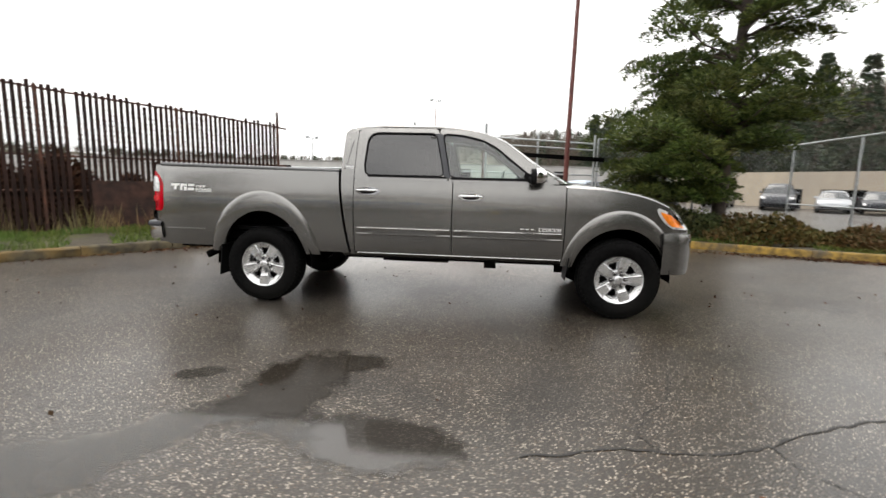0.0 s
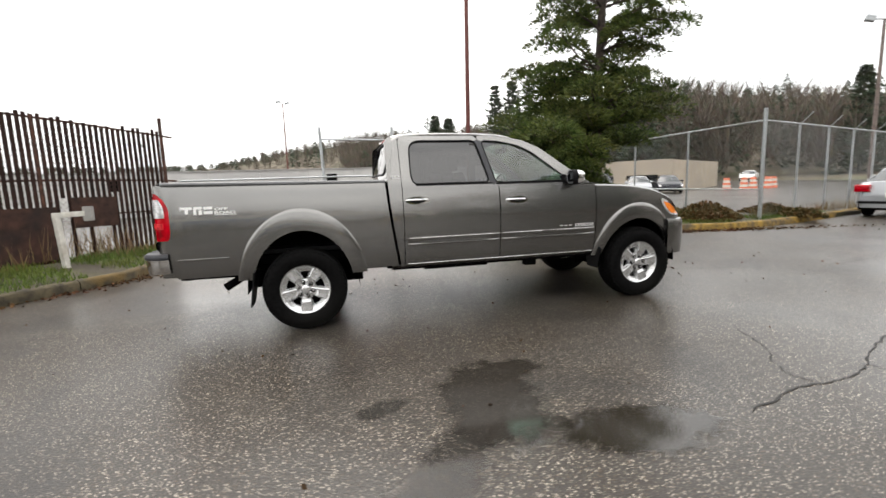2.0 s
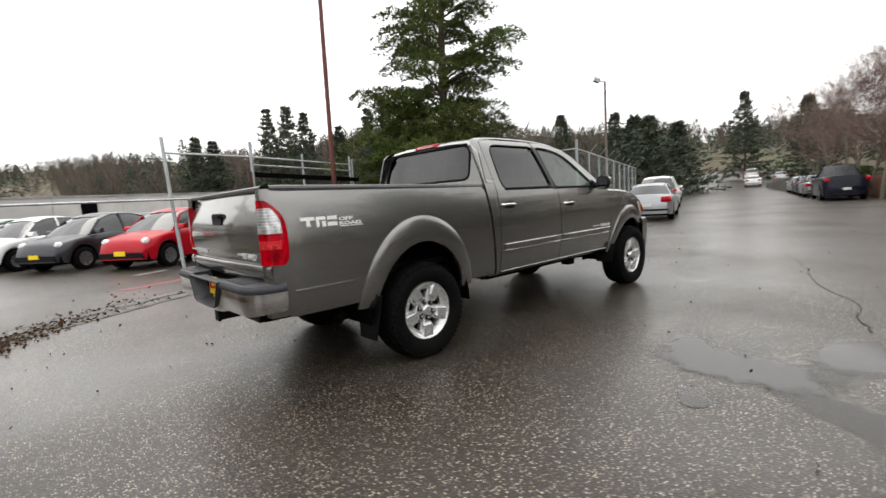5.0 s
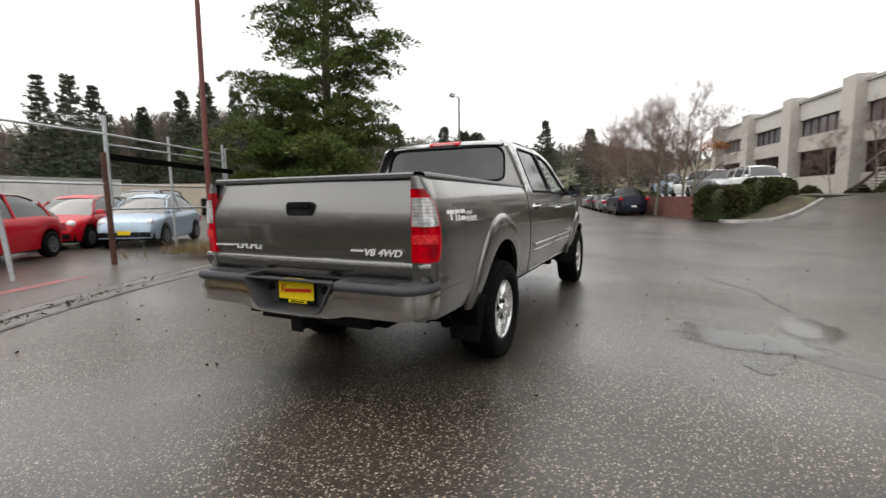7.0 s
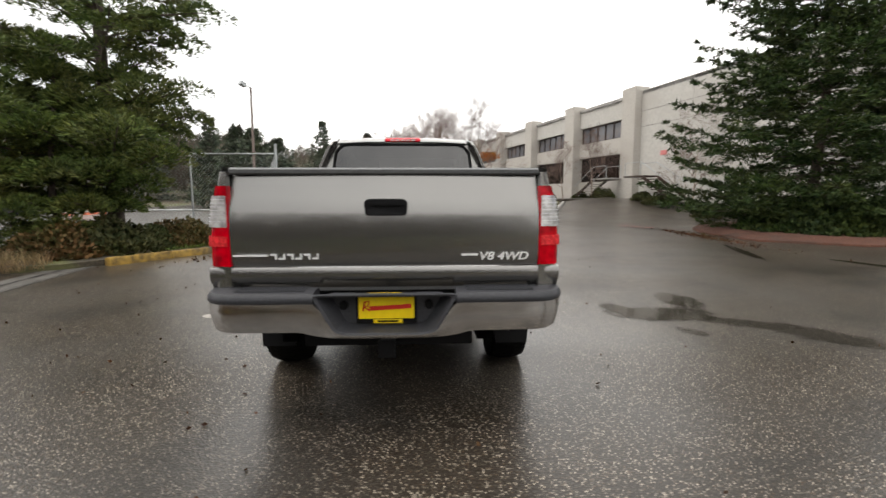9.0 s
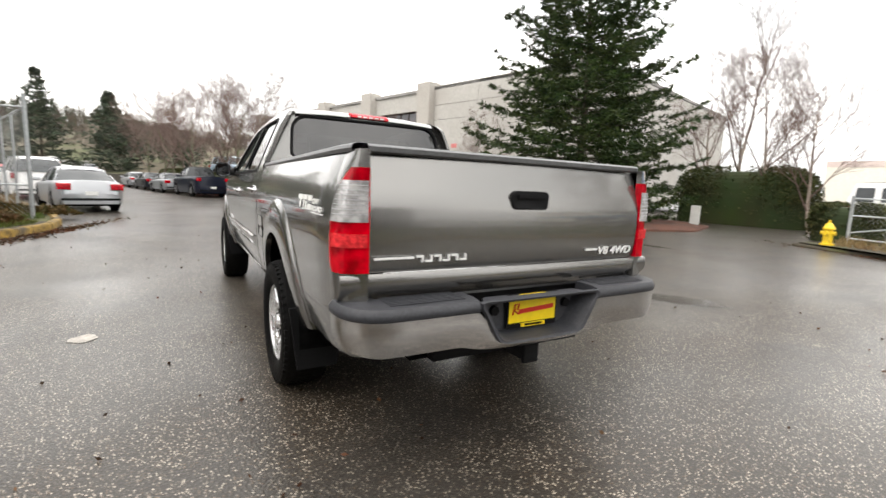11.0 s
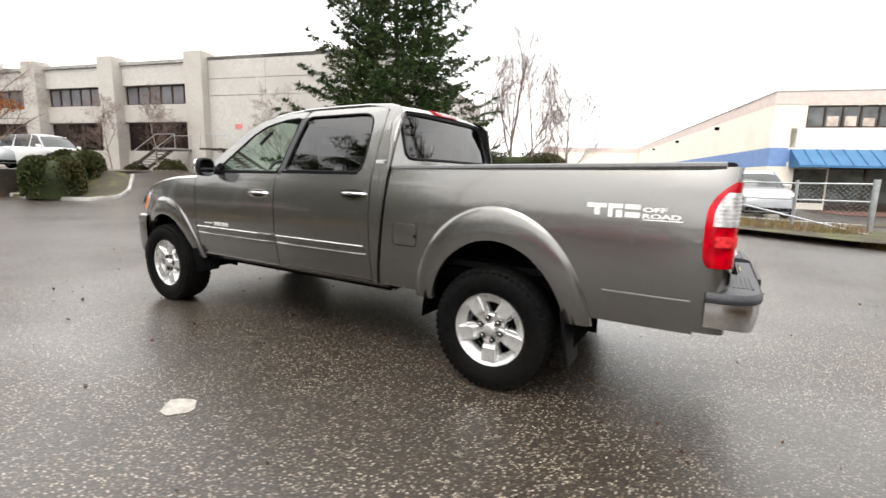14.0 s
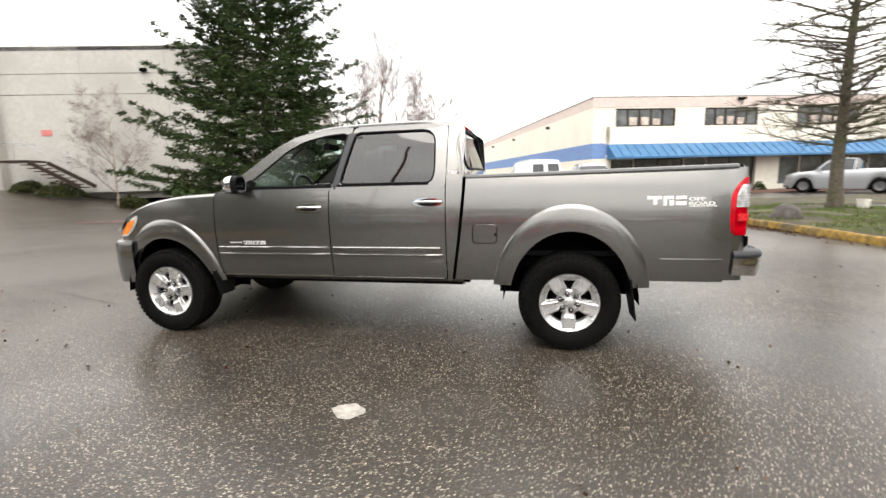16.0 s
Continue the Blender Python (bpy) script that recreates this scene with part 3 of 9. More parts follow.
def light_mast(x, y, z, mat, label, lean=0.0, heads=2, turn=0.0):
    """A slim mast with flood lamps."""
    m = thing("light_mast", label, "street lamp", "light masts")
    g = Geo()
    h0 = land(x, y)
    g.tube([(x, y, h0 - 0.1), (x + lean, y, z)], [0.09, 0.05], 10)
    part("mast", g, mat, m, smooth=50)
    for k in range(heads):
        a = turn + math.pi * k
        g = Geo()
        c = Vector((x + lean + 0.28 * math.cos(a), y + 0.28 * math.sin(a), z + 0.05 + 0.12 * k))
        g.beam((x + lean, y, z), c, 0.05, 0.05)
        g.beam(c, c + Vector((0.30 * math.cos(a), 0.30 * math.sin(a), 0.10 - 0.18 * k)), 0.26, 0.20)
        part("lamp_head", g, M_GALV, m, bevel=0.01)
    return m


light_mast(-3.6, 39.4, 9.0, M_REDPOLE, "slim mast with two flood lamps behind the car lot", 0.0, 2, 0.6)
light_mast(21.3, 8.7, 7.0, M_MAST, "slim grey-brown mast with a flood lamp beside the road", 0.0, 1, 2.4)
light_mast(-14.7, 36.3, 5.1, M_GALV, "slim mast with flood lamps far behind the lot", 0.0, 2, 0.2)

# tall galvanised fence along the road
GAL = thing("chain_link_fence", "tall galvanised chain-link fence with barbed-wire arms", "fence")
GC = Vector((11.15, 4.40))


def fence_run(a, b, n, arms, tall=2.65, first=True):
    a, b = Vector(a), Vector(b)
    for k in range(0 if first else 1, n + 1):
        p = a.lerp(b, k / n)
        z = land(p.x, p.y)
        corner = first and k == 0
        g = Geo()
        g.tube([(p.x, p.y, z), (p.x, p.y, z + tall + (0.30 if corner else 0.0))], 0.045 if corner else 0.03, 8)
        post = part("post", g, M_GALV, GAL, smooth=50)
        if arms and not corner:
            g = Geo()
            g.beam((p.x, p.y, z + tall - 0.02), (p.x + 0.06, p.y - 0.30, z + tall + 0.28), 0.035, 0.012)
            part("barb_arm", g, M_GALV, post)
    g = Geo()
    g.tube([(lerp(a.x, b.x, k / n), lerp(a.y, b.y, k / n), land(lerp(a.x, b.x, k / n), lerp(a.y, b.y, k / n)) + tall) for k in range(n + 1)], 0.022, 8)
    part("top_rail", g, M_GALV, GAL, smooth=50)


FD = Vector((math.cos(radians(19.3)), math.sin(radians(19.3))))     # along the road fence
FAR = GC + FD * 19.0
fence_run(GC, FAR, 9, True)
fence_run(GC, (11.25, 9.7), 2, False, first=False)
fence_run((11.25, 9.7), (5.3, 8.62), 2, False, first=False)
chain_link("wire_mesh", GC, FAR, 0.05, 2.62, GAL, 0.075, 0.0042)
chain_link("wire_mesh", GC, (11.25, 9.7), 0.05, 2.62, GAL, 0.085, 0.0022)
chain_link("wire_mesh", (11.25, 9.7), (5.3, 8.62), 0.05, 2.62, GAL, 0.10, 0.002)
g = Geo()
g.tube([(GC.x, GC.y, 0.9), (11.2, 7.0, 0.9), (11.25, 9.7, 0.9)], 0.02, 6)
part("mid_rail", g, M_GALV, GAL, smooth=50)

# concrete wall behind the car lot
WALL = thing("lot_wall", "long pale concrete wall with stains and small openings", "wall", kind="structure")
wa, wb = Vector((-34.0, 23.0)), Vector((28.0, 30.0))
wd = (wb - wa).normalized()
for k in range(16):
    a, b = wa + wd * (3.0 * k + 0.008), wa + wd * (3.0 * k + 2.992)
    g = Geo()
    g.beam((a.x, a.y, 1.25), (b.x, b.y, 1.25), 0.25, 2.6)
    part("wall_panel", g, M_WALLC, WALL)
g = Geo()
e = wa + wd * 48
g.beam((wa.x, wa.y, 2.60), (e.x, e.y, 2.60), 0.34, 0.10)
part("coping", g, M_CONC, WALL)
for s in (13.0, 22.0, 34.5, 41.0):
    p = wa + wd * s
    g = Geo()
    n = Vector((wd.y, -wd.x)) * 0.13
    g.beam((p.x + n.x - wd.x * 0.35, p.y + n.y - wd.y * 0.35, 1.9), (p.x + n.x + wd.x * 0.35, p.y + n.y + wd.y * 0.35, 1.9), 0.03, 0.75)
    part("vent_opening", g, M_UNDER, WALL)

# ---- the office with pilasters, up the drive ----
M_OFFICE = material("beige_exposed_aggregate_panel", (0.42, 0.395, 0.36), 0.85, var=0.10, scale=14, second=(0.375, 0.345, 0.31), second_scale=0.6, bump=0.25, bump_scale=90)
M_OFFICE2 = material("paler_beige_panel", (0.44, 0.425, 0.395), 0.85, var=0.07, scale=5, second=(0.40, 0.38, 0.35), second_scale=0.35, bump=0.15, bump_scale=80)
M_WINDARK = material("dark_office_glass", (0.014, 0.010, 0.009), 0.08, 0.0, 0.3, 0.8, spec=0.45, second=(0.030, 0.020, 0.016), second_scale=0.4)
# grey-blue base colour paints the sky's reflection into the upper panes
M_WINSKY = material("grey_blue_spandrel_glass", (0.135, 0.135, 0.150), 0.12, 0.0, 0.2, 0.6, spec=0.6, second=(0.155, 0.140, 0.142))
M_BRONZE = material("bronze_window_frame", (0.035, 0.02, 0.014), 0.5, 0.3, 0.2, 20)
B0 = Vector((29.4, -15.0))
office = thing("office_building", "two-storey beige concrete office with pilasters and dark ribbon windows", "building")


def bpt(u, out, z):
    """A place on the office front: u along it, out from it, z up."""
    p = B0 + RD * u + RN * out
    return (p.x, p.y, z)


def slab(g, u0, u1, o0, o1, z0, z1, f=bpt):
    g.add([f(u0, o0, z0), f(u1, o0, z0), f(u1, o1, z0), f(u0, o1, z0), f(u0, o0, z1), f(u1, o0, z1), f(u1, o1, z1), f(u0, o1, z1)],
          [(0, 3, 2, 1), (4, 5, 6, 7), (0, 1, 5, 4), (1, 2, 6, 5), (2, 3, 7, 6), (3, 0, 4, 7)])


g = Geo()
slab(g, -14.5, 29.6, -24, -0.75, 0.6, 8.3)
part("core", g, M_OFFICE2, office)
g = Geo()
slab(g, -14.55, 29.7, -24.05, 0.0, 8.35, 8.55)
part("roof", g, M_CONC, office)
# plain end with joints
for z0, z1 in ((1.0, 6.13), (6.17, 7.18), (7.22, 8.6)):
    for k in range(3):
        g = Geo()
        slab(g, -14.5 + 4.366 * k + 0.01, -14.5 + 4.366 * (k + 1) - 0.01, -0.35, 0.0, z0, z1)
        part("wall_panel", g, M_OFFICE2, office)
g = Geo()
slab(g, -14.5, -1.4, -0.40, -0.03, 1.0, 8.55)
part("joint_backing", g, M_CONC, office)
for k in range(5):
    u = 7.45 * k
    g = Geo()
    slab(g, u - 1.4, u, -0.6, 0.55, 1.0, 8.88)
    part("pilaster", g, M_OFFICE, office, bevel=0.02)
    if k == 4:
        break
    a, b = u + 0.0, u + 6.05
    for z0, z1 in ((1.0, 2.58), (4.55, 5.72), (7.02, 8.6)):
        g = Geo()
        slab(g, a, b, -0.7, -0.12, z0, z1)
        part("wall_panel", g, M_OFFICE2 if z0 > 7 else M_OFFICE, office)
    for name, z0, z1, mat, lights in (("window_lower", 2.58, 4.55, M_WINDARK, 4), ("window_upper", 5.72, 7.02, M_WINSKY, 6)):
        g = Geo()
        for z in (z0 + 0.04, z1 - 0.04):
            slab(g, a, b, -0.50, -0.36, z - 0.04, z + 0.04)
        for j in range(lights + 1):
            uu = lerp(a + 0.04, b - 0.04, j / lights)
            slab(g, uu - 0.035, uu + 0.035, -0.50, -0.365, z0 + 0.08, z1 - 0.08)
        win = part(name, g, M_BRONZE, office)
        for j in range(lights):
            g = Geo()
            u0, u1 = lerp(a + 0.04, b - 0.04, j / lights) + 0.03, lerp(a + 0.04, b - 0.04, (j + 1) / lights) - 0.03
            slab(g, u0, u1, -0.46, -0.44, z0 + 0.07, z1 - 0.07)
            part("pane", g, mat, win)
# two outside stairs
for u0, sgn, top in ((1.2, 1, 2.55), (-3.8, -1, 2.75)):
    st = thing("outside_stair", "dark steel outside stair against the office wall", "stairs", "outside stairs")
    for k in range(8):
        g = Geo()
        uu = u0 + sgn * (0.30 * (7 - k))
        slab(g, uu, uu + 0.30, 0.65, 1.85, 1.25 + 0.17 * k, 1.25 + 0.17 * k + 0.05)
        part("tread", g, M_BRONZE if sgn < 0 else M_CONC, st)
    g = Geo()
    g.beam(bpt(u0 + sgn * 2.4, 0.65, 1.3), bpt(u0 + sgn * 0.1, 0.65, 2.6), 0.05, 0.2)
    g.beam(bpt(u0 + sgn * 2.4, 1.85, 1.3), bpt(u0 + sgn * 0.1, 1.85, 2.6), 0.05, 0.2)
    part("stringer", g, M_BRONZE, st)
    g = Geo()
    slab(g, min(u0, u0 + sgn * 0.1 - sgn * 1.6), max(u0 + 0.3, u0 - sgn * 1.6), 0.56, 1.9, 2.60, 2.70)
    part("landing", g, M_BRONZE if sgn < 0 else M_CONC, st)
    g = Geo()
    for d in (0.65, 1.88):
        g.tube([bpt(u0 + sgn * 2.4, d, 2.2), bpt(u0, d, 3.55), bpt(u0 - sgn * 1.5, d, 3.55), bpt(u0 - sgn * 1.5, d, 2.7)], 0.025, 6)
    part("handrail", g, M_GALV, st)
g = Geo()
slab(g, -3.9, -3.35, 0.004, 0.03, 4.05, 4.35)
M_PINK = material("faded_red_sign", (0.55, 0.18, 0.17), 0.6, var=0.1)
solo("wall_sign", g, M_PINK, "small faded red sign on the office wall", "sign")
g = Geo()
for k in range(1):
    slab(g, -9.2, -8.9, 0.004, 0.2, 7.25, 7.42)
solo("wall_lamp", g, M_UNDER, "small dark wall lamp high on the office", "lamp")

# ---- the warehouse with blue band and awning ----
CANG = radians(16.3)
CD, CN = Vector((-math.cos(CANG), -math.sin(CANG))), Vector((-math.sin(CANG), math.cos(CANG)))
C0 = Vector((-3.4, -27.6))
M_CREAM = material("cream_painted_wall", (0.76, 0.715, 0.62), 0.75, var=0.05, scale=4, second=(0.70, 0.66, 0.57), second_scale=0.4, bump=0.12, bump_scale=70)
M_BLUE = material("blue_painted_band", (0.15, 0.25, 0.48), 0.7, var=0.08, scale=4, bump=0.12, bump_scale=70)
M_PINKBAND = material("pale_pinkish_cornice", (0.60, 0.50, 0.46), 0.75, var=0.07, scale=4)
M_AWNING = material("blue_metal_awning", (0.040, 0.135, 0.27), 0.45, 0.1, 0.10, 3, second=(0.055, 0.165, 0.31))
M_SHOPGLASS = material("shop_window_glass", (0.03, 0.035, 0.035), 0.05, 0.0, 0.4, 1.2, spec=0.9, second=(0.10, 0.11, 0.11), second_scale=0.9)
M_BLIND = material("pale_things_behind_glass", (0.50, 0.42, 0.36), 0.5, var=0.3, scale=2.5)


def cpt(u, out, z):
    p = C0 + CD * u + CN * out
    return (p.x, p.y, z)


def cslab(g, *a):
    slab(g, *a, f=cpt)


shop = thing("warehouse_building", "cream two-storey warehouse with a blue painted band and blue metal awning", "building")
g = Geo()
cslab(g, 0.35, 44, -46, -0.40, 0, 6.0)
part("core", g, M_CREAM, shop)
g = Geo()
cslab(g, -0.03, 44, -46, 0.03, 6.2, 6.28)
part("coping", g, M_CONC, shop)
for u0, u1, z0, z1, m, nm in ((0, 44, 5.58, 6.2, M_PINKBAND, "cornice"), (0, 1.2, 3.3, 4.35, M_CREAM, "wall_panel"), (0, 0.9, 2.3, 3.3, M_BLUE, "blue_band"), (0, 0.9, 0, 2.3, M_CREAM, "wall_panel"),
                              (0, 44, 5.5, 5.58, M_CREAM, "wall_panel"), (0.9, 44, 3.2, 4.35, M_CREAM, "wall_panel"), (0.9, 44, 2.55, 3.2, M_BLUE, "wall_panel")):
    g = Geo()
    cslab(g, u0, u1, -0.35, 0.0 if nm != "cornice" else 0.02, z0, z1)
    part(nm, g, m, shop)
wins = [(1.55, 5.65), (7.7, 11.5), (14.3, 18.9), (21.5, 26.0)]
prev = 0.0
for a, b in wins + [(44, 44)]:
    g = Geo()
    cslab(g, prev, a, -0.35, 0.0, 4.35, 5.5)
    part("wall_panel", g, M_CREAM, shop)
    prev = b
for a, b in wins:
    g = Geo()
    for z in (4.39, 5.46):
        cslab(g, a, b, -0.16, -0.05, z - 0.04, z + 0.04)
    for j in range(6):
        uu = lerp(a + 0.04, b - 0.04, j / 5)
        cslab(g, uu - 0.04, uu + 0.04, -0.16, -0.055, 4.43, 5.42)
    win = part("window", g, M_BRONZE, shop)
    for j in range(5):
        g = Geo()
        u0, u1 = lerp(a + 0.04, b - 0.04, j / 5) + 0.035, lerp(a + 0.04, b - 0.04, (j + 1) / 5) - 0.035
        cslab(g, u0, u1, -0.12, -0.10, 4.42, 5.43)
        pane = part("pane", g, M_SHOPGLASS, win)
        if j in (1, 2, 3):
            g = Geo()
            cslab(g, u0 + 0.1, u1 - 0.12, -0.095, -0.09, 4.44, 4.95 - 0.1 * (j == 3))
            part("blind", g, M_BLIND, pane)
# ground floor: piers, glass, doors
for u0, u1 in ((0.9, 1.3), (11.6, 13.3), (22.0, 23.4), (33.0, 34.5)):
    g = Geo()
    cslab(g, u0, u1, -0.35, 0.0, 0.0, 2.55)
    part("pier", g, M_CREAM, shop)
for u0, u1 in ((1.3, 11.6), (13.3, 22.0), (23.4, 33.0)):
    n = int((u1 - u0) / 1.7)
    for j in range(n):
        a, b = lerp(u0, u1, j / n), lerp(u0, u1, (j + 1) / n)
        g = Geo()
        for z0, z1 in ((0.0, 0.35), (2.2, 2.55)):
            cslab(g, a, b, -0.32, -0.22, z0, z1)
        cslab(g, a, a + 0.06, -0.32, -0.21, 0.35, 2.2)
        cslab(g, b - 0.06, b, -0.32, -0.21, 0.35, 2.2)
        fr = part("shop_window", g, M_BRONZE if j % 3 else M_CREAM, shop)
        g = Geo()
        cslab(g, a + 0.05, b - 0.05, -0.28, -0.26, 0.33, 2.22)
        part("pane", g, M_SHOPGLASS, fr)
# awning with standing seams
g = Geo()
rows = [[cpt(u, o, z) for u in (1.0, 34.0)] for o, z in ((0.02, 3.22), (1.25, 2.36), (1.25, 2.24), (0.02, 2.24))]
g.grid(rows)
for u in (1.0, 34.0):
    g.add([cpt(u, 0.02, 3.22), cpt(u, 1.25, 2.36), cpt(u, 1.25, 2.24), cpt(u, 0.02, 2.24)], [(0, 1, 2, 3)])
awning = part("awning", g, M_AWNING, shop, "blue standing-seam metal awning")
for k in range(56):
    u = 1.0 + 0.6 * k
    g = Geo()
    g.beam(cpt(u, 0.03, 3.235), cpt(u, 1.255, 2.375), 0.03, 0.05)
    part("seam", g, M_AWNING, awning)
# long side with blue band, falling back from the corner
for z0, z1, m in ((0, 2.3, M_CREAM), (2.304, 3.3, M_BLUE), (3.304, 5.576, M_CREAM), (5.58, 6.2, M_PINKBAND)):
    for k in range(6):
        g = Geo()
        a, b = -0.355 - 7.6 * k, -0.355 - 7.6 * (k + 1) + 0.01
        cslab(g, 0.0, 0.35, b, a, z0, z1)
        part("side_panel", g, m, shop)
g = Geo()
cslab(g, -14, 0.3, -58, -45.5, 0, 6.2)
part("rear_wing", g, M_CREAM, shop)
g = Geo()
cslab(g, -14.02, 0.0, -45.5, -45.46, 5.5, 6.22)
part("wing_cornice", g, M_PINKBAND, shop)
for v in (-9.0, -21.0, -33.0):
    g = Geo()
    cslab(g, -0.25, 0.0, v - 0.25, v, 5.15, 5.35)
    part("flood_lamp", g, M_UNDER, shop)
for u in (9.9,):
    g = Geo()
    cslab(g, u, u + 0.5, 0.02, 0.25, 5.98, 6.12)
    part("flood_lamp", g, M_UNDER, shop)

# retaining wall with parked cars above, hedge bed, planting in front of the shops
M_BRICKRED = material("red_brown_block_wall", (0.11, 0.040, 0.030), 0.85, var=0.3, scale=8, second=(0.075, 0.035, 0.03), bump=0.4, bump_scale=40, each=0.15)
retain = thing("retaining_wall", "low red-brown block retaining wall below a car park", "wall", kind="structure")
ra, rb = Vector((24.8, -3.7)), Vector((36.0, 0.4))
rd = (rb - ra).normalized()
blk = Geo()
blk.box(0.004, 0.446, -0.15, 0.15, 0.004, 0.196)
blk_mesh = blk.mesh("block", M_BRICKRED)
for c in range(6):
    for k in range(27):
        p = ra + rd * (0.45 * k + 0.225 * (c % 2))
        o = part("block", blk_mesh, None, retain)
        o.matrix_basis = pose(p.x, p.y, 0.2 * c, 0, 0, math.degrees(math.atan2(rd.y, rd.x)))
g = Geo()
rn = Vector((rd.y, -rd.x))
q = [ra, rb + rd * 30, rb + rd * 30 + rn * 18, ra + rn * 9]
g.add([(p.x, p.y, 1.18) for p in q] + [(p.x, p.y, -0.2) for p in q], [(0, 1, 2, 3), (0, 4, 5, 1), (1, 5, 6, 2), (2, 6, 7, 3), (3, 7, 4, 0)])
solo("upper_car_park", g, M_ASPHALT, "asphalt car park above the retaining wall", "car park", kind="structure")
sweep_kerb("kerb_3", [(36, 0.1), (28.5, -2.9), (24.5, -4.2), (21.5, -4.4), (20.2, -5.0), (20.6, -6.2), (22.6, -7.6), (26.0, -9.4)], M_CONC, "grey concrete kerb round a hedge bed")
verge("verge_3", [(28.5, -2.95), (24.5, -4.1), (21.5, -4.5), (20.3, -5.1), (20.7, -6.1), (22.6, -7.5), (26.0, -9.3), (29, -9), (29, -5)], 0.12, M_SOIL_, "bark mulch bed under clipped hedges", 0.15)
KERB_SHOP = [(-4.1, -10.2), (-4.9, -8.6), (-5.2, -7.2), (-5.5, -5.6), (-6.2, -2.5), (-7.4, 2.0)]
sweep_kerb("kerb_5", [(-4.0, -10.25), (-2.2, -11.3), (0.3, -12.4), (3.2, -13.6)], M_SOIL_, "low broken kerb buried in dirt and leaves", 0.2, 0.07)
sweep_kerb("kerb_4", list(reversed(KERB_SHOP)), M_KERB_Y, "kerb with traces of yellow paint along a grass verge")
verge("verge_4", [(3.2, -13.75), (0.3, -12.55), (-2.2, -11.45), (-4.15, -10.3), (-5.0, -8.65), (-5.3, -7.2), (-5.6, -5.6), (-6.3, -2.5), (-7.5, 2.0), (-11, 1.5), (-11.5, -9.0), (-9.6, -13.5), (-6.0, -13.8), (-3.0, -13.2), (0.5, -14.2), (3.0, -15.0)], 0.10, M_SOIL_, "grass verge in front of the warehouse")

# ---- the pickup: rear axle at x 0, nose towards +x ----
SIDE = [(0.44, 0.822), (0.52, 0.852), (0.60, 0.876), (0.75, 0.902), (0.90, 0.914), (1.0, 0.916), (1.10, 0.911), (1.20, 0.898), (1.28, 0.880), (1.34, 0.860), (1.42, 0.828)]
CABIN = [(1.26, 0.886), (1.30, 0.877), (1.34, 0.864), (1.55, 0.780), (1.72, 0.705), (1.78, 0.668), (1.82, 0.63)]


def nose(x):
    """How far the flanks draw in towards the nose and the tail."""
    a = 0.0
    if x > 3.2:
        a = 0.075 * ((x - 3.2) / 0.85) ** 2
    if x < -0.9:
        a = 0.025 * ((-0.9 - x) / 0.3) ** 2
    return a


def flank(x, z):
    return curve_at(SIDE, z) - nose(x)


def cabin(z):
    return curve_at(CABIN, z)


def sheet(fn, xs, lo, hi, rows, s, flange=0.025):
    """A body panel on side s (+1 left, -1 right): columns at xs between lo(x) and hi(x), with a folded edge."""
    g = Geo()
    cols = []
    for x in xs:
        a, b = lo(x), hi(x)
        col = [(x, s * fn(x, lerp(a, b, k / rows)), lerp(a, b, k / rows)) for k in range(rows + 1)]
        cols.append([(x, s * (fn(x, a) - flange), a)] + col + [(x, s * (fn(x, b) - flange), b)])
    first = [(p[0], p[1] - s * flange, p[2]) for p in cols[0]]
    last = [(p[0], p[1] - s * flange, p[2]) for p in cols[-1]]
    g.grid([first] + cols + [last])
    return g


def ring_panel(outer, inner, s, fn, n=72, flange=0.02):
    """A frame between two (x, z) outlines that start at matching corners."""
    g = Geo()
    o, i = resample(outer, n), resample(inner, n)
    rows = [[(p.x, s * (fn(p.y) - flange), p.y) for p in o],
            [(p.x, s * fn(p.y), p.y) for p in o],
            [(lerp(a.x, b.x, 0.5), s * fn(lerp(a.y, b.y, 0.5)), lerp(a.y, b.y, 0.5)) for a, b in zip(o, i)],
            [(p.x, s * fn(p.y), p.y) for p in i],
            [(p.x, s * (fn(p.y) - flange), p.y) for p in i]]
    g.grid(rows, close_u=True)
    return g


def pane_mesh(outline, s, fn, inset, n=72, rings=5):
    """Curved glass that fills an (x, z) outline."""
    g = Geo()
    o = resample(outline, n)
    cx, cz = sum(p.x for p in o) / n, sum(p.y for p in o) / n
    rows = []
    for k in range(rings):
        t = 1 - k / rings
        rows.append([(cx + (p.x - cx) * t, s * (fn(cz + (p.y - cz) * t) - inset), cz + (p.y - cz) * t) for p in o])
    g.grid(rows, close_u=True)
    c = g.add([(cx, s * (fn(cz) - inset), cz)], [])
    base = (rings - 1) * n
    for j in range(n):
        g.f.append((base + j, base + (j + 1) % n, c))
    return g


def spread(a, b, n, extra=()):
    xs = {round(lerp(a, b, i / n), 4) for i in range(n + 1)} | {round(e, 4) for e in extra if a <= e <= b}
    return sorted(xs)


def arch(x, cx, cz, rx, rz, floor):
    u = (x - cx) / rx
    return max(floor, cz + rz * math.sqrt(max(0.0, 1 - u * u))) if abs(u) < 1 else floor


def arch_xs(cx, rx):
    return [cx + rx * math.cos(math.pi * k / 40) for k in range(41)]


pickup = thing("pickup_truck", "dark grey metallic crew-cab pickup truck with wet paint, parked on asphalt", "pickup truck")
TYRE_R, HUB_Z = 0.386, 0.380
LAMP_EDGE = [(0.895, -1.145), (0.905, -1.118), (0.925, -1.100), (0.96, -1.090), (1.06, -1.086), (1.17, -1.090), (1.225, -1.108), (1.27, -1.140), (1.30, -1.172), (1.318, -1.195)]


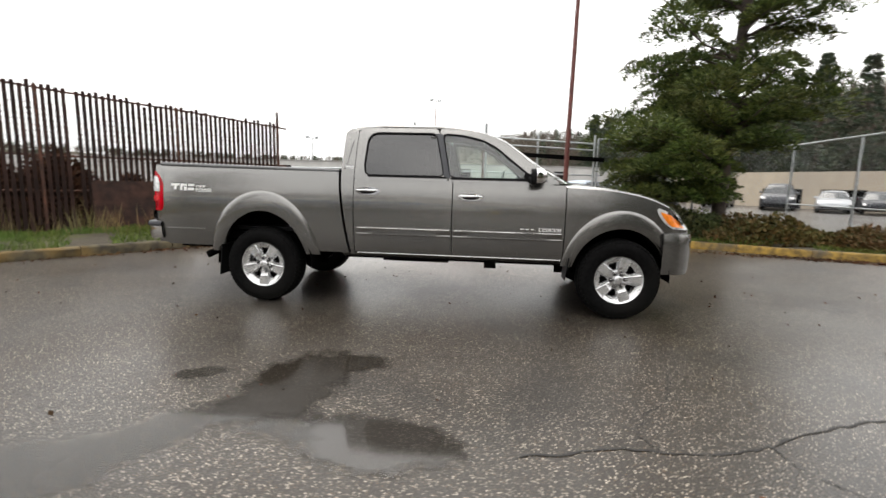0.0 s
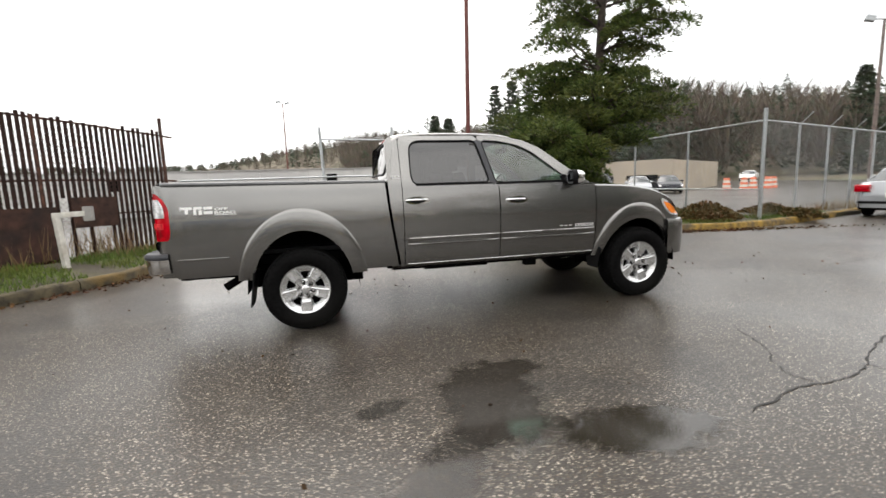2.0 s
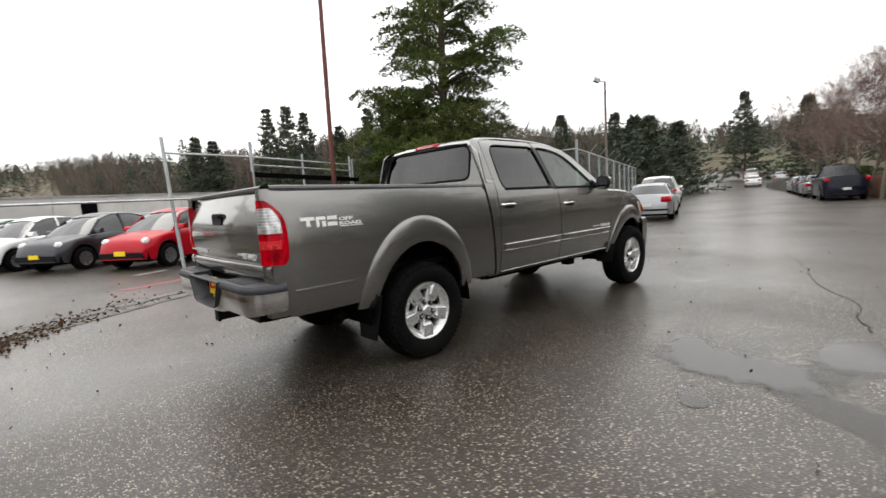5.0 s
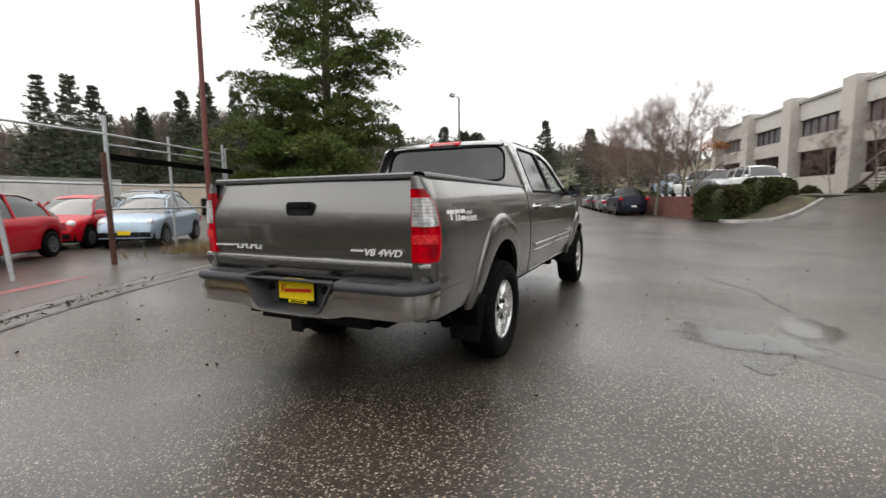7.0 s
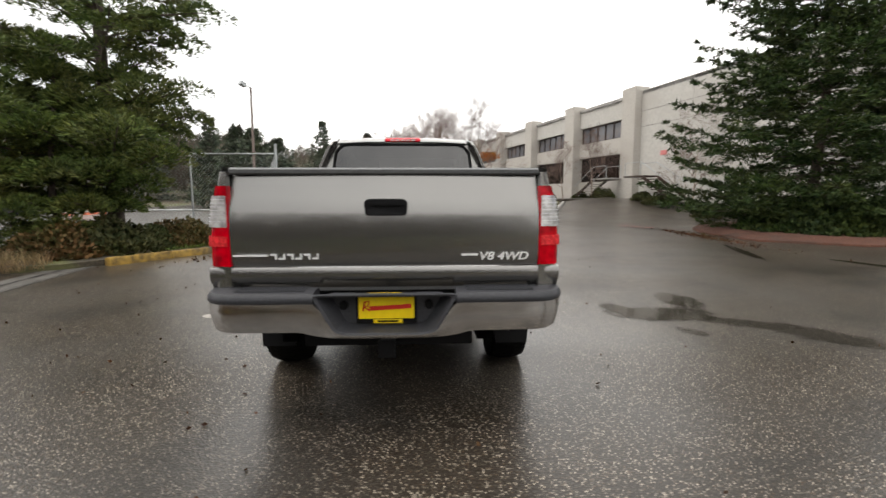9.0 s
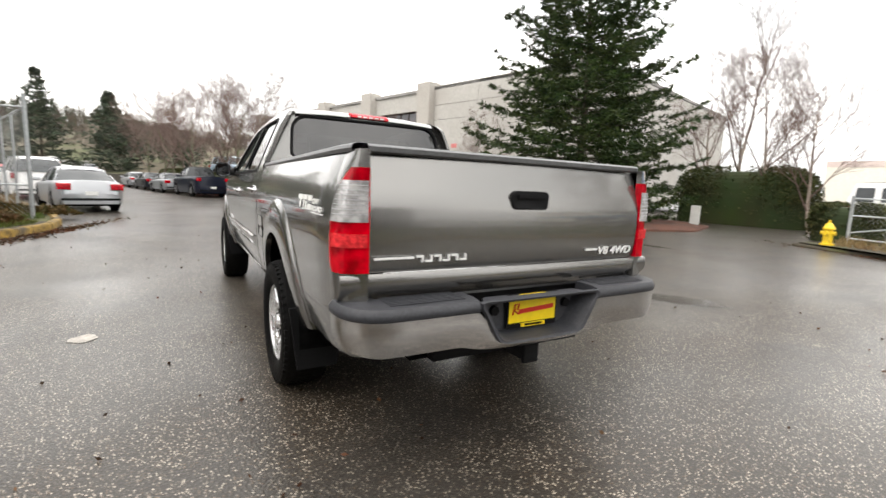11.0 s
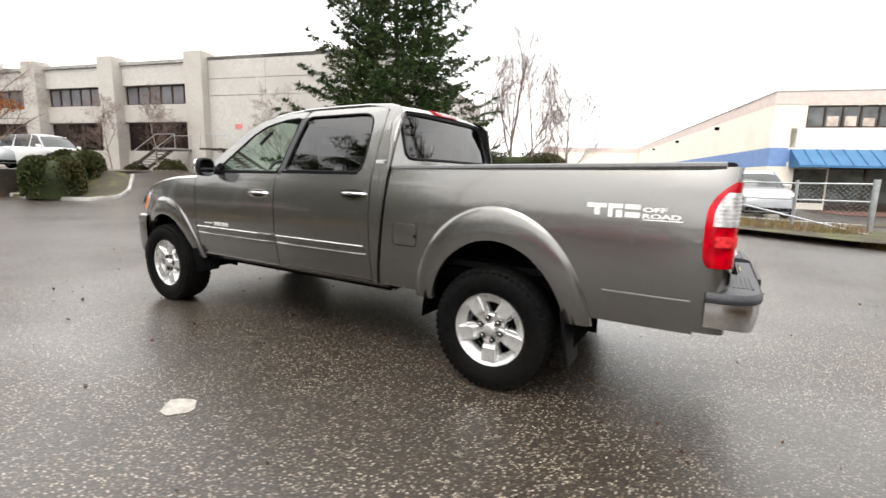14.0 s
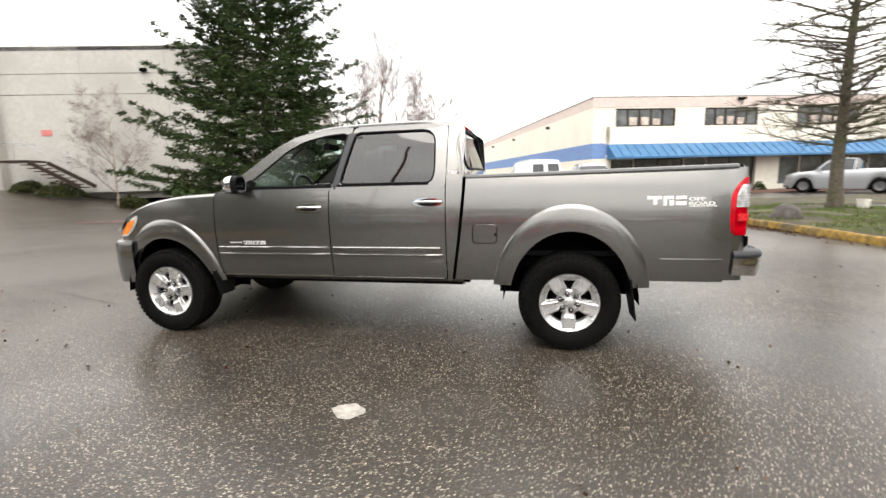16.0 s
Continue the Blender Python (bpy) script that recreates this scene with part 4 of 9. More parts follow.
def cab_slant(z):
    """How far the seam between cab and bed leans forward, down towards the sill."""
    return 0.105 * max(0.0, min(1.0, (1.36 - z) / 0.86)) ** 1.5

for s in (1, -1):
    # bed side, with the rear wheel's opening
    bed_geo = sheet(flank, spread(-1.083, 0.80, 46, arch_xs(0, 0.50)), lambda x: arch(x, 0, 0.40, 0.50, 0.60, 0.535 + 0.02 * (x < -0.5)),
                    lambda x: lerp(1.352, 1.385, (0.8 - x) / 1.9), 22, s)
    bed_geo.v = [(x + cab_slant(z) * smooth01((x - 0.55) / 0.25), y, z) for x, y, z in bed_geo.v]
    bed_side = part("bed_side", bed_geo, M_PAINT, pickup, smooth=35)
    # front fender
    part("front_fender", sheet(flank, spread(3.045, 4.0, 30, arch_xs(3.57, 0.49)), lambda x: arch(x, 3.57, 0.40, 0.49, 0.51, 0.52),
         lambda x: curve_at([(3.0, 1.248), (3.35, 1.232), (3.67, 1.190), (3.85, 1.142), (4.0, 1.078)], x), 16, s), M_PAINT, pickup, smooth=35)
    # doors below the glass line
    front_door = part("front_door", sheet(flank, spread(1.958, 3.035, 20), lambda x: 0.545, lambda x: 1.285 - 0.02 * (x > 2.9), 18, s), M_PAINT, pickup, smooth=35)
    rear_door = part("rear_door", sheet(flank, spread(0.965, 1.948, 18), lambda x: 0.55, lambda x: 1.285, 18, s), M_PAINT, pickup, smooth=35)
    # rocker panel and the cab's rear corner
    part("rocker_panel", sheet(lambda x, z: flank(x, z) - 0.004 - 0.07 * ((0.538 - z) / 0.063) ** 1.6, spread(0.83, 3.06, 20), lambda x: 0.475, lambda x: 0.538, 6, s), M_PAINT, pickup, smooth=35)
    sill = Geo()
    sill.tube([(0.99, s * 0.861, 0.542), (3.02, s * 0.861, 0.542)], 0.006, 6)
    part("sill_strip", sill, M_DULLCHROME, pickup, smooth=60)
    corner_geo = sheet(lambda x, z: flank(x, z) if z < 1.26 else cabin(z), spread(0.826, 0.957, 5), lambda x: 0.52,
                       lambda x: 1.80 - 0.05 * max(0, (0.90 - x) / 0.074) ** 2, 26, s)
    corner_geo.v = [(x + cab_slant(z) * (0.957 - x) / 0.131, y, z) for x, y, z in corner_geo.v]
    part("cab_corner", corner_geo, M_PAINT, pickup, smooth=35)
    # added near-black block stands in for shade between cab and bed
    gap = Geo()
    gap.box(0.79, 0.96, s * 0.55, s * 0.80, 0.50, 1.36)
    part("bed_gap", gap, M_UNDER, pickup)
    # flares
    for name, cx, cz, rin, rout in (("rear_flare", 0.0, 0.40, (0.455, 0.540), (0.595, 0.742)), ("front_flare", 3.57, 0.40, (0.445, 0.475), (0.55, 0.645))):
        g, rows = Geo(), []
        floor = 0.50 if cx == 0 else 0.485
        for t in (0.0, 0.06, 0.17, 0.34, 0.5, 0.67, 0.80, 0.89, 0.95, 1.0):
            k = t * 6
            rx, rz = lerp(rin[0], rout[0], t), lerp(rin[1], rout[1], t)
            row = []
            a0 = math.asin(max(-1, min(1, (floor - cz) / rz)))
            for j in range(49):
                a = lerp(a0, math.pi - a0, j / 48)
                if cx > 1 and j < 14:
                    a = lerp(max(a0, math.asin((0.86 - cz) / rz * 0.75)) if k > 3 else a0, math.pi - a0, j / 48)
                x, z = cx + rx * math.cos(a), cz + rz * math.sin(a)
                out = curve_at([(0.0, 0.026), (0.17, 0.027), (0.5, 0.024), (0.80, 0.018), (0.89, 0.013), (0.95, 0.007), (1.0, 0.001)], t)
                row.append((x, s * (flank(x, z) + out + 0.002), z))
            rows.append(row)
        inner = [(p[0], p[1] - s * 0.035, p[2]) for p in rows[0]]
        back = [(p[0], p[1] - s * 0.02, p[2]) for p in rows[-1]]
        g.grid([inner] + rows + [back])
        part(name, g, M_PAINT, pickup, smooth=40)
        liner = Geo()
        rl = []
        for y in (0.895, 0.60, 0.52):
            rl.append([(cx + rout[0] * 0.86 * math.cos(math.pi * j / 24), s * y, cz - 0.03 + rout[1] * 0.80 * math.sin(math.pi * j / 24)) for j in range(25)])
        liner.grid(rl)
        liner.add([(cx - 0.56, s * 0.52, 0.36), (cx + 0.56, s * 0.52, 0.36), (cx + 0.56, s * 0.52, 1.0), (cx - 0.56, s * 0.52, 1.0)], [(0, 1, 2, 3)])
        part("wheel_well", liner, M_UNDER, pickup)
    # mouldings along the doors
    for door, x0, x1 in ((front_door, 1.968, 3.02), (rear_door, 0.995, 1.938)):
        g = Geo()
        rows = []
        for x in spread(x0, x1, 12):
            e = min(1.0, (x - x0) / 0.02, (x1 - x) / 0.02)
            rows.append([(x, s * (flank(x, z) + d * e), z) for z, d in ((0.722, -0.004), (0.726, 0.012), (0.742, 0.016), (0.750, 0.007), (0.768, 0.007), (0.776, 0.016), (0.800, 0.017), (0.808, -0.004))])
        g.grid(rows)
        moulding = part("moulding", g, M_PAINT, door, smooth=30)
        g = Geo()
        g.grid([[(x, s * (flank(x, z) + d), z) for z, d in ((0.797, 0.0165), (0.803, 0.019), (0.8085, 0.013), (0.810, 0.0))] for x in spread(x0 + 0.01, x1 - 0.01, 10)])
        part("bright_strip", g, M_DULLCHROME, moulding, "bright strip", smooth=50)
    # handles
    for door, hx, hz in ((front_door, 2.135, 1.135), (rear_door, 1.105, 1.168)):
        g = Geo()
        g.prism([(hx + 0.122 * math.cos(a), hz + 0.037 * math.sin(a)) for a in [2 * math.pi * k / 28 for k in range(28)]], s * (flank(hx, hz) - 0.01), s * (flank(hx, hz) + 0.006))
        part("handle_cup", g, M_CHROME, door, smooth=30)
        g = Geo()
        y = flank(hx, hz)
        g.tube([(hx - 0.115, s * (y + 0.004), hz + 0.004), (hx - 0.09, s * (y + 0.026), hz + 0.006), (hx, s * (y + 0.034), hz + 0.007), (hx + 0.07, s * (y + 0.026), hz + 0.006), (hx + 0.100, s * (y + 0.004), hz + 0.004)],
               [0.008, 0.010, 0.011, 0.011, 0.009], 10)
        handle = part("door_handle", g, M_CHROME, door, "chrome handle", smooth=50)
        # flat black ellipse on the cup, painted shade of the hollow behind the bar
        g = Geo()
        g.prism([(hx + 0.088 * math.cos(a), hz + 0.027 * math.sin(a)) for a in [2 * math.pi * k / 16 for k in range(16)]], s * (y + 0.0055), s * (y + 0.0075))
        part("handle_recess", g, M_BLACK, handle)
    # upper door frames and glass
    f_out = [(2.99, 1.275), (2.80, 1.405), (2.46, 1.665), (2.30, 1.742), (2.08, 1.788), (1.785, 1.805), (1.855, 1.53), (1.915, 1.275)]
    f_in = [(2.74, 1.315), (2.62, 1.41), (2.36, 1.62), (2.22, 1.692), (2.03, 1.735), (1.825, 1.752), (1.875, 1.53), (1.925, 1.315)]
    r_out = [(1.905, 1.275), (1.845, 1.53), (1.775, 1.805), (1.13, 1.808), (1.00, 1.806), (0.963, 1.775), (0.963, 1.44), (0.962, 1.275)]
    r_in = [(1.862, 1.325), (1.815, 1.53), (1.760, 1.752), (1.16, 1.755), (1.095, 1.735), (1.065, 1.680), (1.055, 1.42), (1.075, 1.325)]
    upper = part("window_frame", ring_panel(rounded(f_out, 0.02, 2), rounded(f_in, 0.03, 3), s, cabin), M_PAINT, front_door, smooth=35)
    upper2 = part("window_frame", ring_panel(rounded(r_out, 0.03, 2), rounded(r_in, 0.05, 3), s, cabin), M_PAINT, rear_door, smooth=35)
    for door, inner, mat, lab in ((front_door, f_in, M_GLASS, "clear greenish glass"), (rear_door, r_in, M_TINT, "dark tinted glass")):
        if door is front_door and s == 1:      # the driver's window is wound down: only its top edge shows above the sill
            inner_glass = [(2.735, 1.318), (2.71, 1.338), (1.922, 1.338), (1.925, 1.318)]
        else:
            inner_glass = inner
        pane = part("window_glass", pane_mesh(rounded(inner_glass, 0.04, 3), s, cabin, 0.014), mat, door, lab, smooth=60)
        pane.visible_shadow = False
        seal = Geo()
        pts = [(p.x, s * (cabin(p.y) - 0.002), p.y) for p in resample(rounded(inner, 0.04, 3), 60)]
        seal.tube(pts + pts[:1], 0.008, 6, caps=False)
        part("window_seal", seal, M_BLACK, door)
        sw = Geo()
        xs = sorted(p[0] for p in inner)
        zs = min(p[1] for p in inner) - 0.006
        sw.beam((1.93 if door is front_door else 1.10, s * (cabin(zs) + 0.003), zs), ((2.80, 1.885)[door is rear_door], s * (cabin(zs) + 0.003), zs - 0.004), 0.014, 0.016)
        part("window_sweep", sw, M_BLACK, door)
    # black post between the doors
    g = Geo()
    rows = []
    for k in range(11):
        t = k / 10
        z = lerp(1.31, 1.752, t)
        xa, xb = lerp(1.928, 1.822, t), lerp(1.864, 1.760, t)
        y = cabin(z)
        rows.append([(xa, s * (y - 0.02), z), (xa, s * (y + 0.003), z), ((xa + xb) / 2, s * (y + 0.004), z), (xb, s * (y + 0.003), z), (xb, s * (y - 0.02), z)])
    g.grid(rows)
    part("door_post", g, M_DARKTRIM, pickup, smooth=40)
    # roof rail down to the doors, and the windscreen pillar
    g = Geo()
    top = [(0.87, 1.79), (0.95, 1.825), (1.2, 1.838), (1.5, 1.838), (1.8, 1.832), (2.05, 1.815), (2.26, 1.775), (2.44, 1.70), (2.80, 1.44), (3.03, 1.275)]
    bot = [(0.87, 1.73), (0.99, 1.795), (1.2, 1.811), (1.5, 1.810), (1.8, 1.808), (2.08, 1.791), (2.30, 1.745), (2.46, 1.668), (2.80, 1.408), (2.99, 1.277)]
    tp, bp_ = resample(top, 40, False), resample(bot, 40, False)

    def top_y(x, z):
        return min(cabin(z), 0.615) if x < 2.2 else min(cabin(z) - 0.035, lerp(0.60, 0.83, (1.775 - z) / 0.5))
    g.grid([[(p.x, s * cabin(p.y), p.y) for p in bp_],
            [(lerp(a.x, b.x, 0.5), s * (0.5 * (cabin(a.y) + top_y(b.x, b.y)) + 0.012), lerp(a.y, b.y, 0.55)) for a, b in zip(bp_, tp)],
            [(p.x, s * top_y(p.x, p.y), p.y) for p in tp]])
    part("roof_rail", g, M_PAINT, pickup, smooth=50)
    # mirror
    g = Geo()
    rows = []
    for k, (dx, sc) in enumerate(((-0.055, 0.86), (-0.05, 0.98), (-0.01, 1.0), (0.04, 0.92), (0.075, 0.7), (0.09, 0.35))):
        rows.append([(2.745 + dx, s * (0.992 + 0.074 * sc * math.copysign(abs(math.cos(a)) ** 0.7, math.cos(a))), 1.340 + 0.078 * sc * math.copysign(abs(math.sin(a)) ** 0.7, math.sin(a))) for a in [2 * math.pi * j / 24 for j in range(24)]])
    g.grid(rows, close_u=True)
    g.f.append(tuple(range(5 * 24, 6 * 24)))
    mirror = part("door_mirror", g, M_BLACK, front_door, "black mirror housing with chrome cap", smooth=50)
    g = Geo()
    rows2 = [[(p[0] + 0.004, p[1] + s * 0.003, p[2] + 0.003) for p in r] for r in rows[2:]]
    g.grid(rows2, close_u=True)
    g.f.append(tuple(range(3 * 24, 4 * 24)))
    part("mirror_cap", g, M_CHROME, mirror, "chrome mirror cap", smooth=50)
    g = Geo()
    g.add([(2.692, s * (0.992 + 0.062 * math.copysign(abs(math.cos(a)) ** 0.7, math.cos(a))), 1.340 + 0.064 * math.copysign(abs(math.sin(a)) ** 0.7, math.sin(a))) for a in [2 * math.pi * j / 24 for j in range(24)]], [tuple(range(24))])
    g.grid([[(p[0], p[1], p[2]) for p in rows[0]], [(2.6915, s * (0.992 + 0.062 * math.copysign(abs(math.cos(a)) ** 0.7, math.cos(a))), 1.340 + 0.064 * math.copysign(abs(math.sin(a)) ** 0.7, math.sin(a))) for a in [2 * math.pi * j / 24 for j in range(24)]]], close_u=True)
    part("mirror_glass", g, M_MIRROR, mirror)
    g = Geo()
    g.tube([(2.70, s * 0.86, 1.315), (2.72, s * 0.90, 1.315), (2.735, s * 0.95, 1.32)], [0.045, 0.038, 0.032], 10)
    g.prism([(2.86, 1.30), (2.66, 1.30), (2.63, 1.36), (2.66, 1.38)], s * 0.868, s * 0.890)
    part("mirror_arm", g, M_BLACK, mirror, smooth=40)
    # mud flaps
    for fx in (-0.475, 3.075):
        g = Geo()
        g.add([(fx - 0.02, s * 0.69, 0.25), (fx - 0.02, s * 0.905, 0.25), (fx + 0.03, s * 0.935, 0.58), (fx + 0.03, s * 0.62, 0.58),
               (fx - 0.008, s * 0.69, 0.25), (fx - 0.008, s * 0.905, 0.25), (fx + 0.045, s * 0.935, 0.58), (fx + 0.045, s * 0.62, 0.58)],
              [(0, 1, 2, 3), (7, 6, 5, 4), (0, 4, 5, 1), (1, 5, 6, 2), (2, 6, 7, 3), (3, 7, 4, 0)])
        if fx > 0:
            g.v = [(lerp(x, fx, 0.5), y, z + (0.10 if z < 0.4 else 0.0)) for x, y, z in g.v]
        part("mud_flap", g, M_BLACK, pickup, bevel=0.003)
    # tail lamps wrap round the corner
    def lamp_patch(z0, z1, grow, zsteps=8, inset=0.0, back_y=0.790, edge=None):
        g = Geo()
        rows = []
        for k in range(zsteps + 1):
            z = lerp(z0, z1, k / zsteps)
            top = max(0.0, (z - 1.22) / 0.10)
            side_x = (curve_at(LAMP_EDGE, z) if edge is None else edge) - inset
            row = [(side_x, s * (flank(side_x, z) + grow * 0.3), z)]
            for j in range(1, 12):
                a = j / 12 * math.pi / 2
                row.append((side_x - (abs(side_x + 1.214 + grow * 0.5)) * math.sin(a) ** 0.9, s * lerp(back_y + 0.03, flank(side_x, z) + grow, math.cos(a) ** 0.7), z))
            row.append((-1.220 - grow * 0.5, s * back_y, z))
            rows.append([(side_x, s * (flank(side_x, z) - 0.02), z)] + row + [(-1.19, s * (back_y - 0.005), z)])
        g.grid(rows)
        g.f.append(tuple(range(len(rows[0]))))
        g.f.append(tuple(len(rows[0]) * zsteps + i for i in range(len(rows[0]))))
        return g
    lamp = part("tail_lamp", lamp_patch(0.908, 1.315, 0.010, 20), M_RED_LENS, pickup, "red and clear tail lamp", smooth=40)
    part("clear_lens", lamp_patch(1.108, 1.266, 0.0200, 10, 0.026, 0.797), M_CLEAR_LENS, lamp, "clear ribbed lens", smooth=40)
    # this brighter band paints a glint onto the red half of the lamp
    part("reflector", lamp_patch(1.010, 1.062, 0.0170, 4, 0.040, 0.800), M_LENS_GLINT, lamp, "brighter red glint painted on the lens", smooth=40)
    for k in range(7):
        part("lens_rib", lamp_patch(1.136 + 0.0185 * k, 1.1385 + 0.0185 * k, 0.0212, 1, 0.03, 0.80), M_GALV, lamp, smooth=40)
    part("bed_corner", lamp_patch(0.57, 1.385, 0.0, 24, 0.0, 0.790, -1.081), M_PAINT, pickup, smooth=40)
    g = Geo()
    g.box(-1.07, -1.02, s * 0.70, s * 0.85, 0.56, 0.72)
    g.box(-1.16, -1.02, s * 0.70, s * 0.79, 0.88, 1.28)
    part("bed_corner_brace", g, M_UNDER, pickup)
    # crease low on the bed side
    g = Geo()
    g.grid([[(x, s * (flank(x, z) + d), z) for z, d in ((0.735, 0.0), (0.726, 0.004), (0.712, 0.0))] for x in spread(-1.06, -0.64, 8)])
    part("bed_crease", g, M_PAINT, bed_side, smooth=50)
    # bed rail cap
    g = Geo()
    g.grid([[(x, s * (y + flank(x, 1.375) - 0.847), z + lerp(1.352, 1.385, (0.8 - x) / 1.9)) for y, z in ((0.855, -0.010), (0.861, 0.004), (0.855, 0.018), (0.84, 0.024), (0.80, 0.026), (0.775, 0.018), (0.77, -0.05))] for x in spread(-1.15, 0.80, 16)])
    part("bed_rail_cap", g, M_CAP, pickup, "grey plastic rail cap", smooth=40)
    # rounded front corner, head lamp wrapping it, amber corner lamp
    def front_patch(z0, z1, edge, grow, turn=1.0, steps=10):
        g, rows = Geo(), []
        for k in range(steps + 1):
            z = lerp(z0, z1, k / steps)
            x0 = edge(z)
            xf = 4.27 - 0.40 * (z - 0.86)
            y0 = flank(min(x0, 4.02), z)
            row = [(x0, s * (y0 - 0.02), z)]
            for j in range(15):
                a = turn * j / 14 * math.pi / 2
                fall = 0.10 * max(0.0, (z - 0.86)) / 0.22 * math.sin(a)
                row.append((x0 + (xf - x0) * math.sin(a) ** 1.15 + grow * math.sin(a), s * (lerp(0.52, y0, math.cos(a) ** 0.75) + grow * math.cos(a)), z - fall))
            rows.append(row)
        g.grid(rows)
        return g
    part("front_corner", front_patch(0.83, 1.080, lambda z: 3.995, 0.0), M_PAINT, pickup, smooth=45)
    HEAD_EDGE = [(0.885, 4.045), (0.90, 4.015), (0.93, 3.972), (0.98, 3.925), (1.03, 3.893), (1.06, 3.885), (1.078, 3.90)]
    head = part("head_lamp", front_patch(0.885, 1.078, lambda z: curve_at(HEAD_EDGE, z), 0.006), M_HEADLENS, pickup, "clear lens with amber corner", smooth=40)
    part("corner_lamp", front_patch(0.905, 1.045, lambda z: curve_at(HEAD_EDGE, z) + 0.028, 0.010, 0.42), M_AMBER, head, "amber corner lamp", smooth=40)

# fuel door on the left bed side
g = Geo()
fuel_o = rounded([(0.555, 0.845), (0.745, 0.845), (0.745, 0.995), (0.555, 0.995)], 0.03)
g.grid([[(p.x, flank(p.x, p.y) + 0.0005, p.y) for p in resample(fuel_o, 40)], [(p.x, flank(p.x, p.y) + 0.0035, p.y) for p in resample([(0.65 + (q.x - 0.65) * 0.95, 0.92 + (q.y - 0.92) * 0.95) for q in fuel_o], 40)]], close_u=True)
g.f.append(tuple(range(40, 80)))
fuel = part("fuel_door", g, M_PAINT, pickup, smooth=30)
g = Geo()
fo = [(p.x, flank(p.x, p.y) + 0.001, p.y) for p in resample(fuel_o, 40)]
g.tube(fo + fo[:1], 0.0035, 5, caps=False)
g.tube([(0.565, 0.916, 0.915), (0.565, 0.922, 0.915)], 0.012, 10)
part("fuel_door_gap", g, M_BLACK, fuel)

# roof
ROOF = [(0.87, 1.79), (0.95, 1.833), (1.2, 1.852), (1.5, 1.856), (1.8, 1.848), (2.05, 1.828), (2.28, 1.785)]
g = Geo()
g.grid([[(x, y, curve_at(ROOF, x) - 0.018 * (y / 0.615) ** 2 + 0.010 * math.exp(-((abs(y) - 0.35) / 0.05) ** 2) * 0.3) for y in [lerp(-0.615, 0.615, j / 24) for j in range(25)]] for x in spread(0.87, 2.28, 26)])
part("roof", g, M_PAINT, pickup, smooth=40)
g = Geo()
g.prism([(0.868, 1.788), (0.880, 1.812), (0.93, 1.835), (0.96, 1.830), (0.93, 1.785)], -0.17, 0.17)
brake = part("high_brake_lamp", g, M_RED_LENS, pickup, "red high brake lamp", bevel=0.006)
g = Geo()
for k in range(5):
    g.box(0.860, 0.8645, -0.12 + 0.05 * k, -0.085 + 0.05 * k, 1.795, 1.806)
part("brake_lamp_bulbs", g, M_CLEAR_LENS, brake)

# cab back wall with its window
REARW = rounded([(-0.66, 1.43), (0.66, 1.43), (0.635, 1.70), (0.56, 1.765), (-0.56, 1.765), (-0.635, 1.70)], 0.06)


def cab_back(y, z):
    return lerp(0.775, 0.885, max(0, (z - 1.38)) / 0.41) + 0.04 * (y / 0.8) ** 4 + 0.02 * (y / 0.8) ** 2


g = Geo()
wo = resample(rounded([(-0.865, 1.36), (0.865, 1.36), (0.735, 1.68), (0.615, 1.785), (-0.615, 1.785), (-0.735, 1.68)], 0.03), 80)
wi = resample(REARW, 80)
g.grid([[(cab_back(p.x, p.y) + 0.02, p.x, p.y) for p in wo], [(cab_back(p.x, p.y), p.x, p.y) for p in wo],
        [(cab_back(lerp(a.x, b.x, .5), lerp(a.y, b.y, .5)), lerp(a.x, b.x, .5), lerp(a.y, b.y, .5)) for a, b in zip(wo, wi)],
        [(cab_back(p.x, p.y), p.x, p.y) for p in wi], [(cab_back(p.x, p.y) + 0.02, p.x, p.y) for p in wi]], close_u=True)
g.add([(0.79, -0.87, 0.55), (0.79, 0.87, 0.55), (0.79, 0.87, 1.37), (0.79, -0.87, 1.37)], [(0, 1, 2, 3)])
back = part("cab_back", g, M_PAINT, pickup, smooth=40)
g = Geo()
rows = []
for k in range(6):
    t = 1 - k / 6
    rows.append([(cab_back(p.x * t, 1.6 + (p.y - 1.6) * t) + 0.008, p.x * t, 1.6 + (p.y - 1.6) * t) for p in wi])
g.grid(rows, close_u=True)
c = g.add([(cab_back(0, 1.6) + 0.008, 0, 1.6)], [])
g.f += [(5 * 80 + j, 5 * 80 + (j + 1) % 80, c) for j in range(80)]
for s in (1, -1):
    pil = Geo()
    rows = []
    for k in range(13):
        z = lerp(1.365, 1.775, k / 12)
        yo = curve_at([(1.36, 0.862), (1.50, 0.806), (1.68, 0.732), (1.74, 0.68), (1.785, 0.61)], z)
        yc = min(cabin(z), 0.886)
        xb, xc = cab_back(yo, z), 0.826 + 0.03 * max(0.0, (z - 1.72) / 0.06)
        rows.append([(xb + 0.002, s * (yo - 0.012), z), (lerp(xb, xc, 0.35) - 0.012, s * (lerp(yo, yc, 0.35) + 0.002), z), (lerp(xb, xc, 0.75) - 0.008, s * (lerp(yo, yc, 0.8) + 0.003), z), (xc + 0.004, s * (yc + 0.001), z)])
    pil.grid(rows)
    part("rear_pillar", pil, M_PAINT, pickup, smooth=60)
rear_glass = part("rear_window", g, M_TINT, back, "dark tinted rear window", smooth=60)
rear_glass.visible_shadow = False
g = Geo()
sp = [(cab_back(p.x, p.y) - 0.001, p.x, p.y) for p in wi]
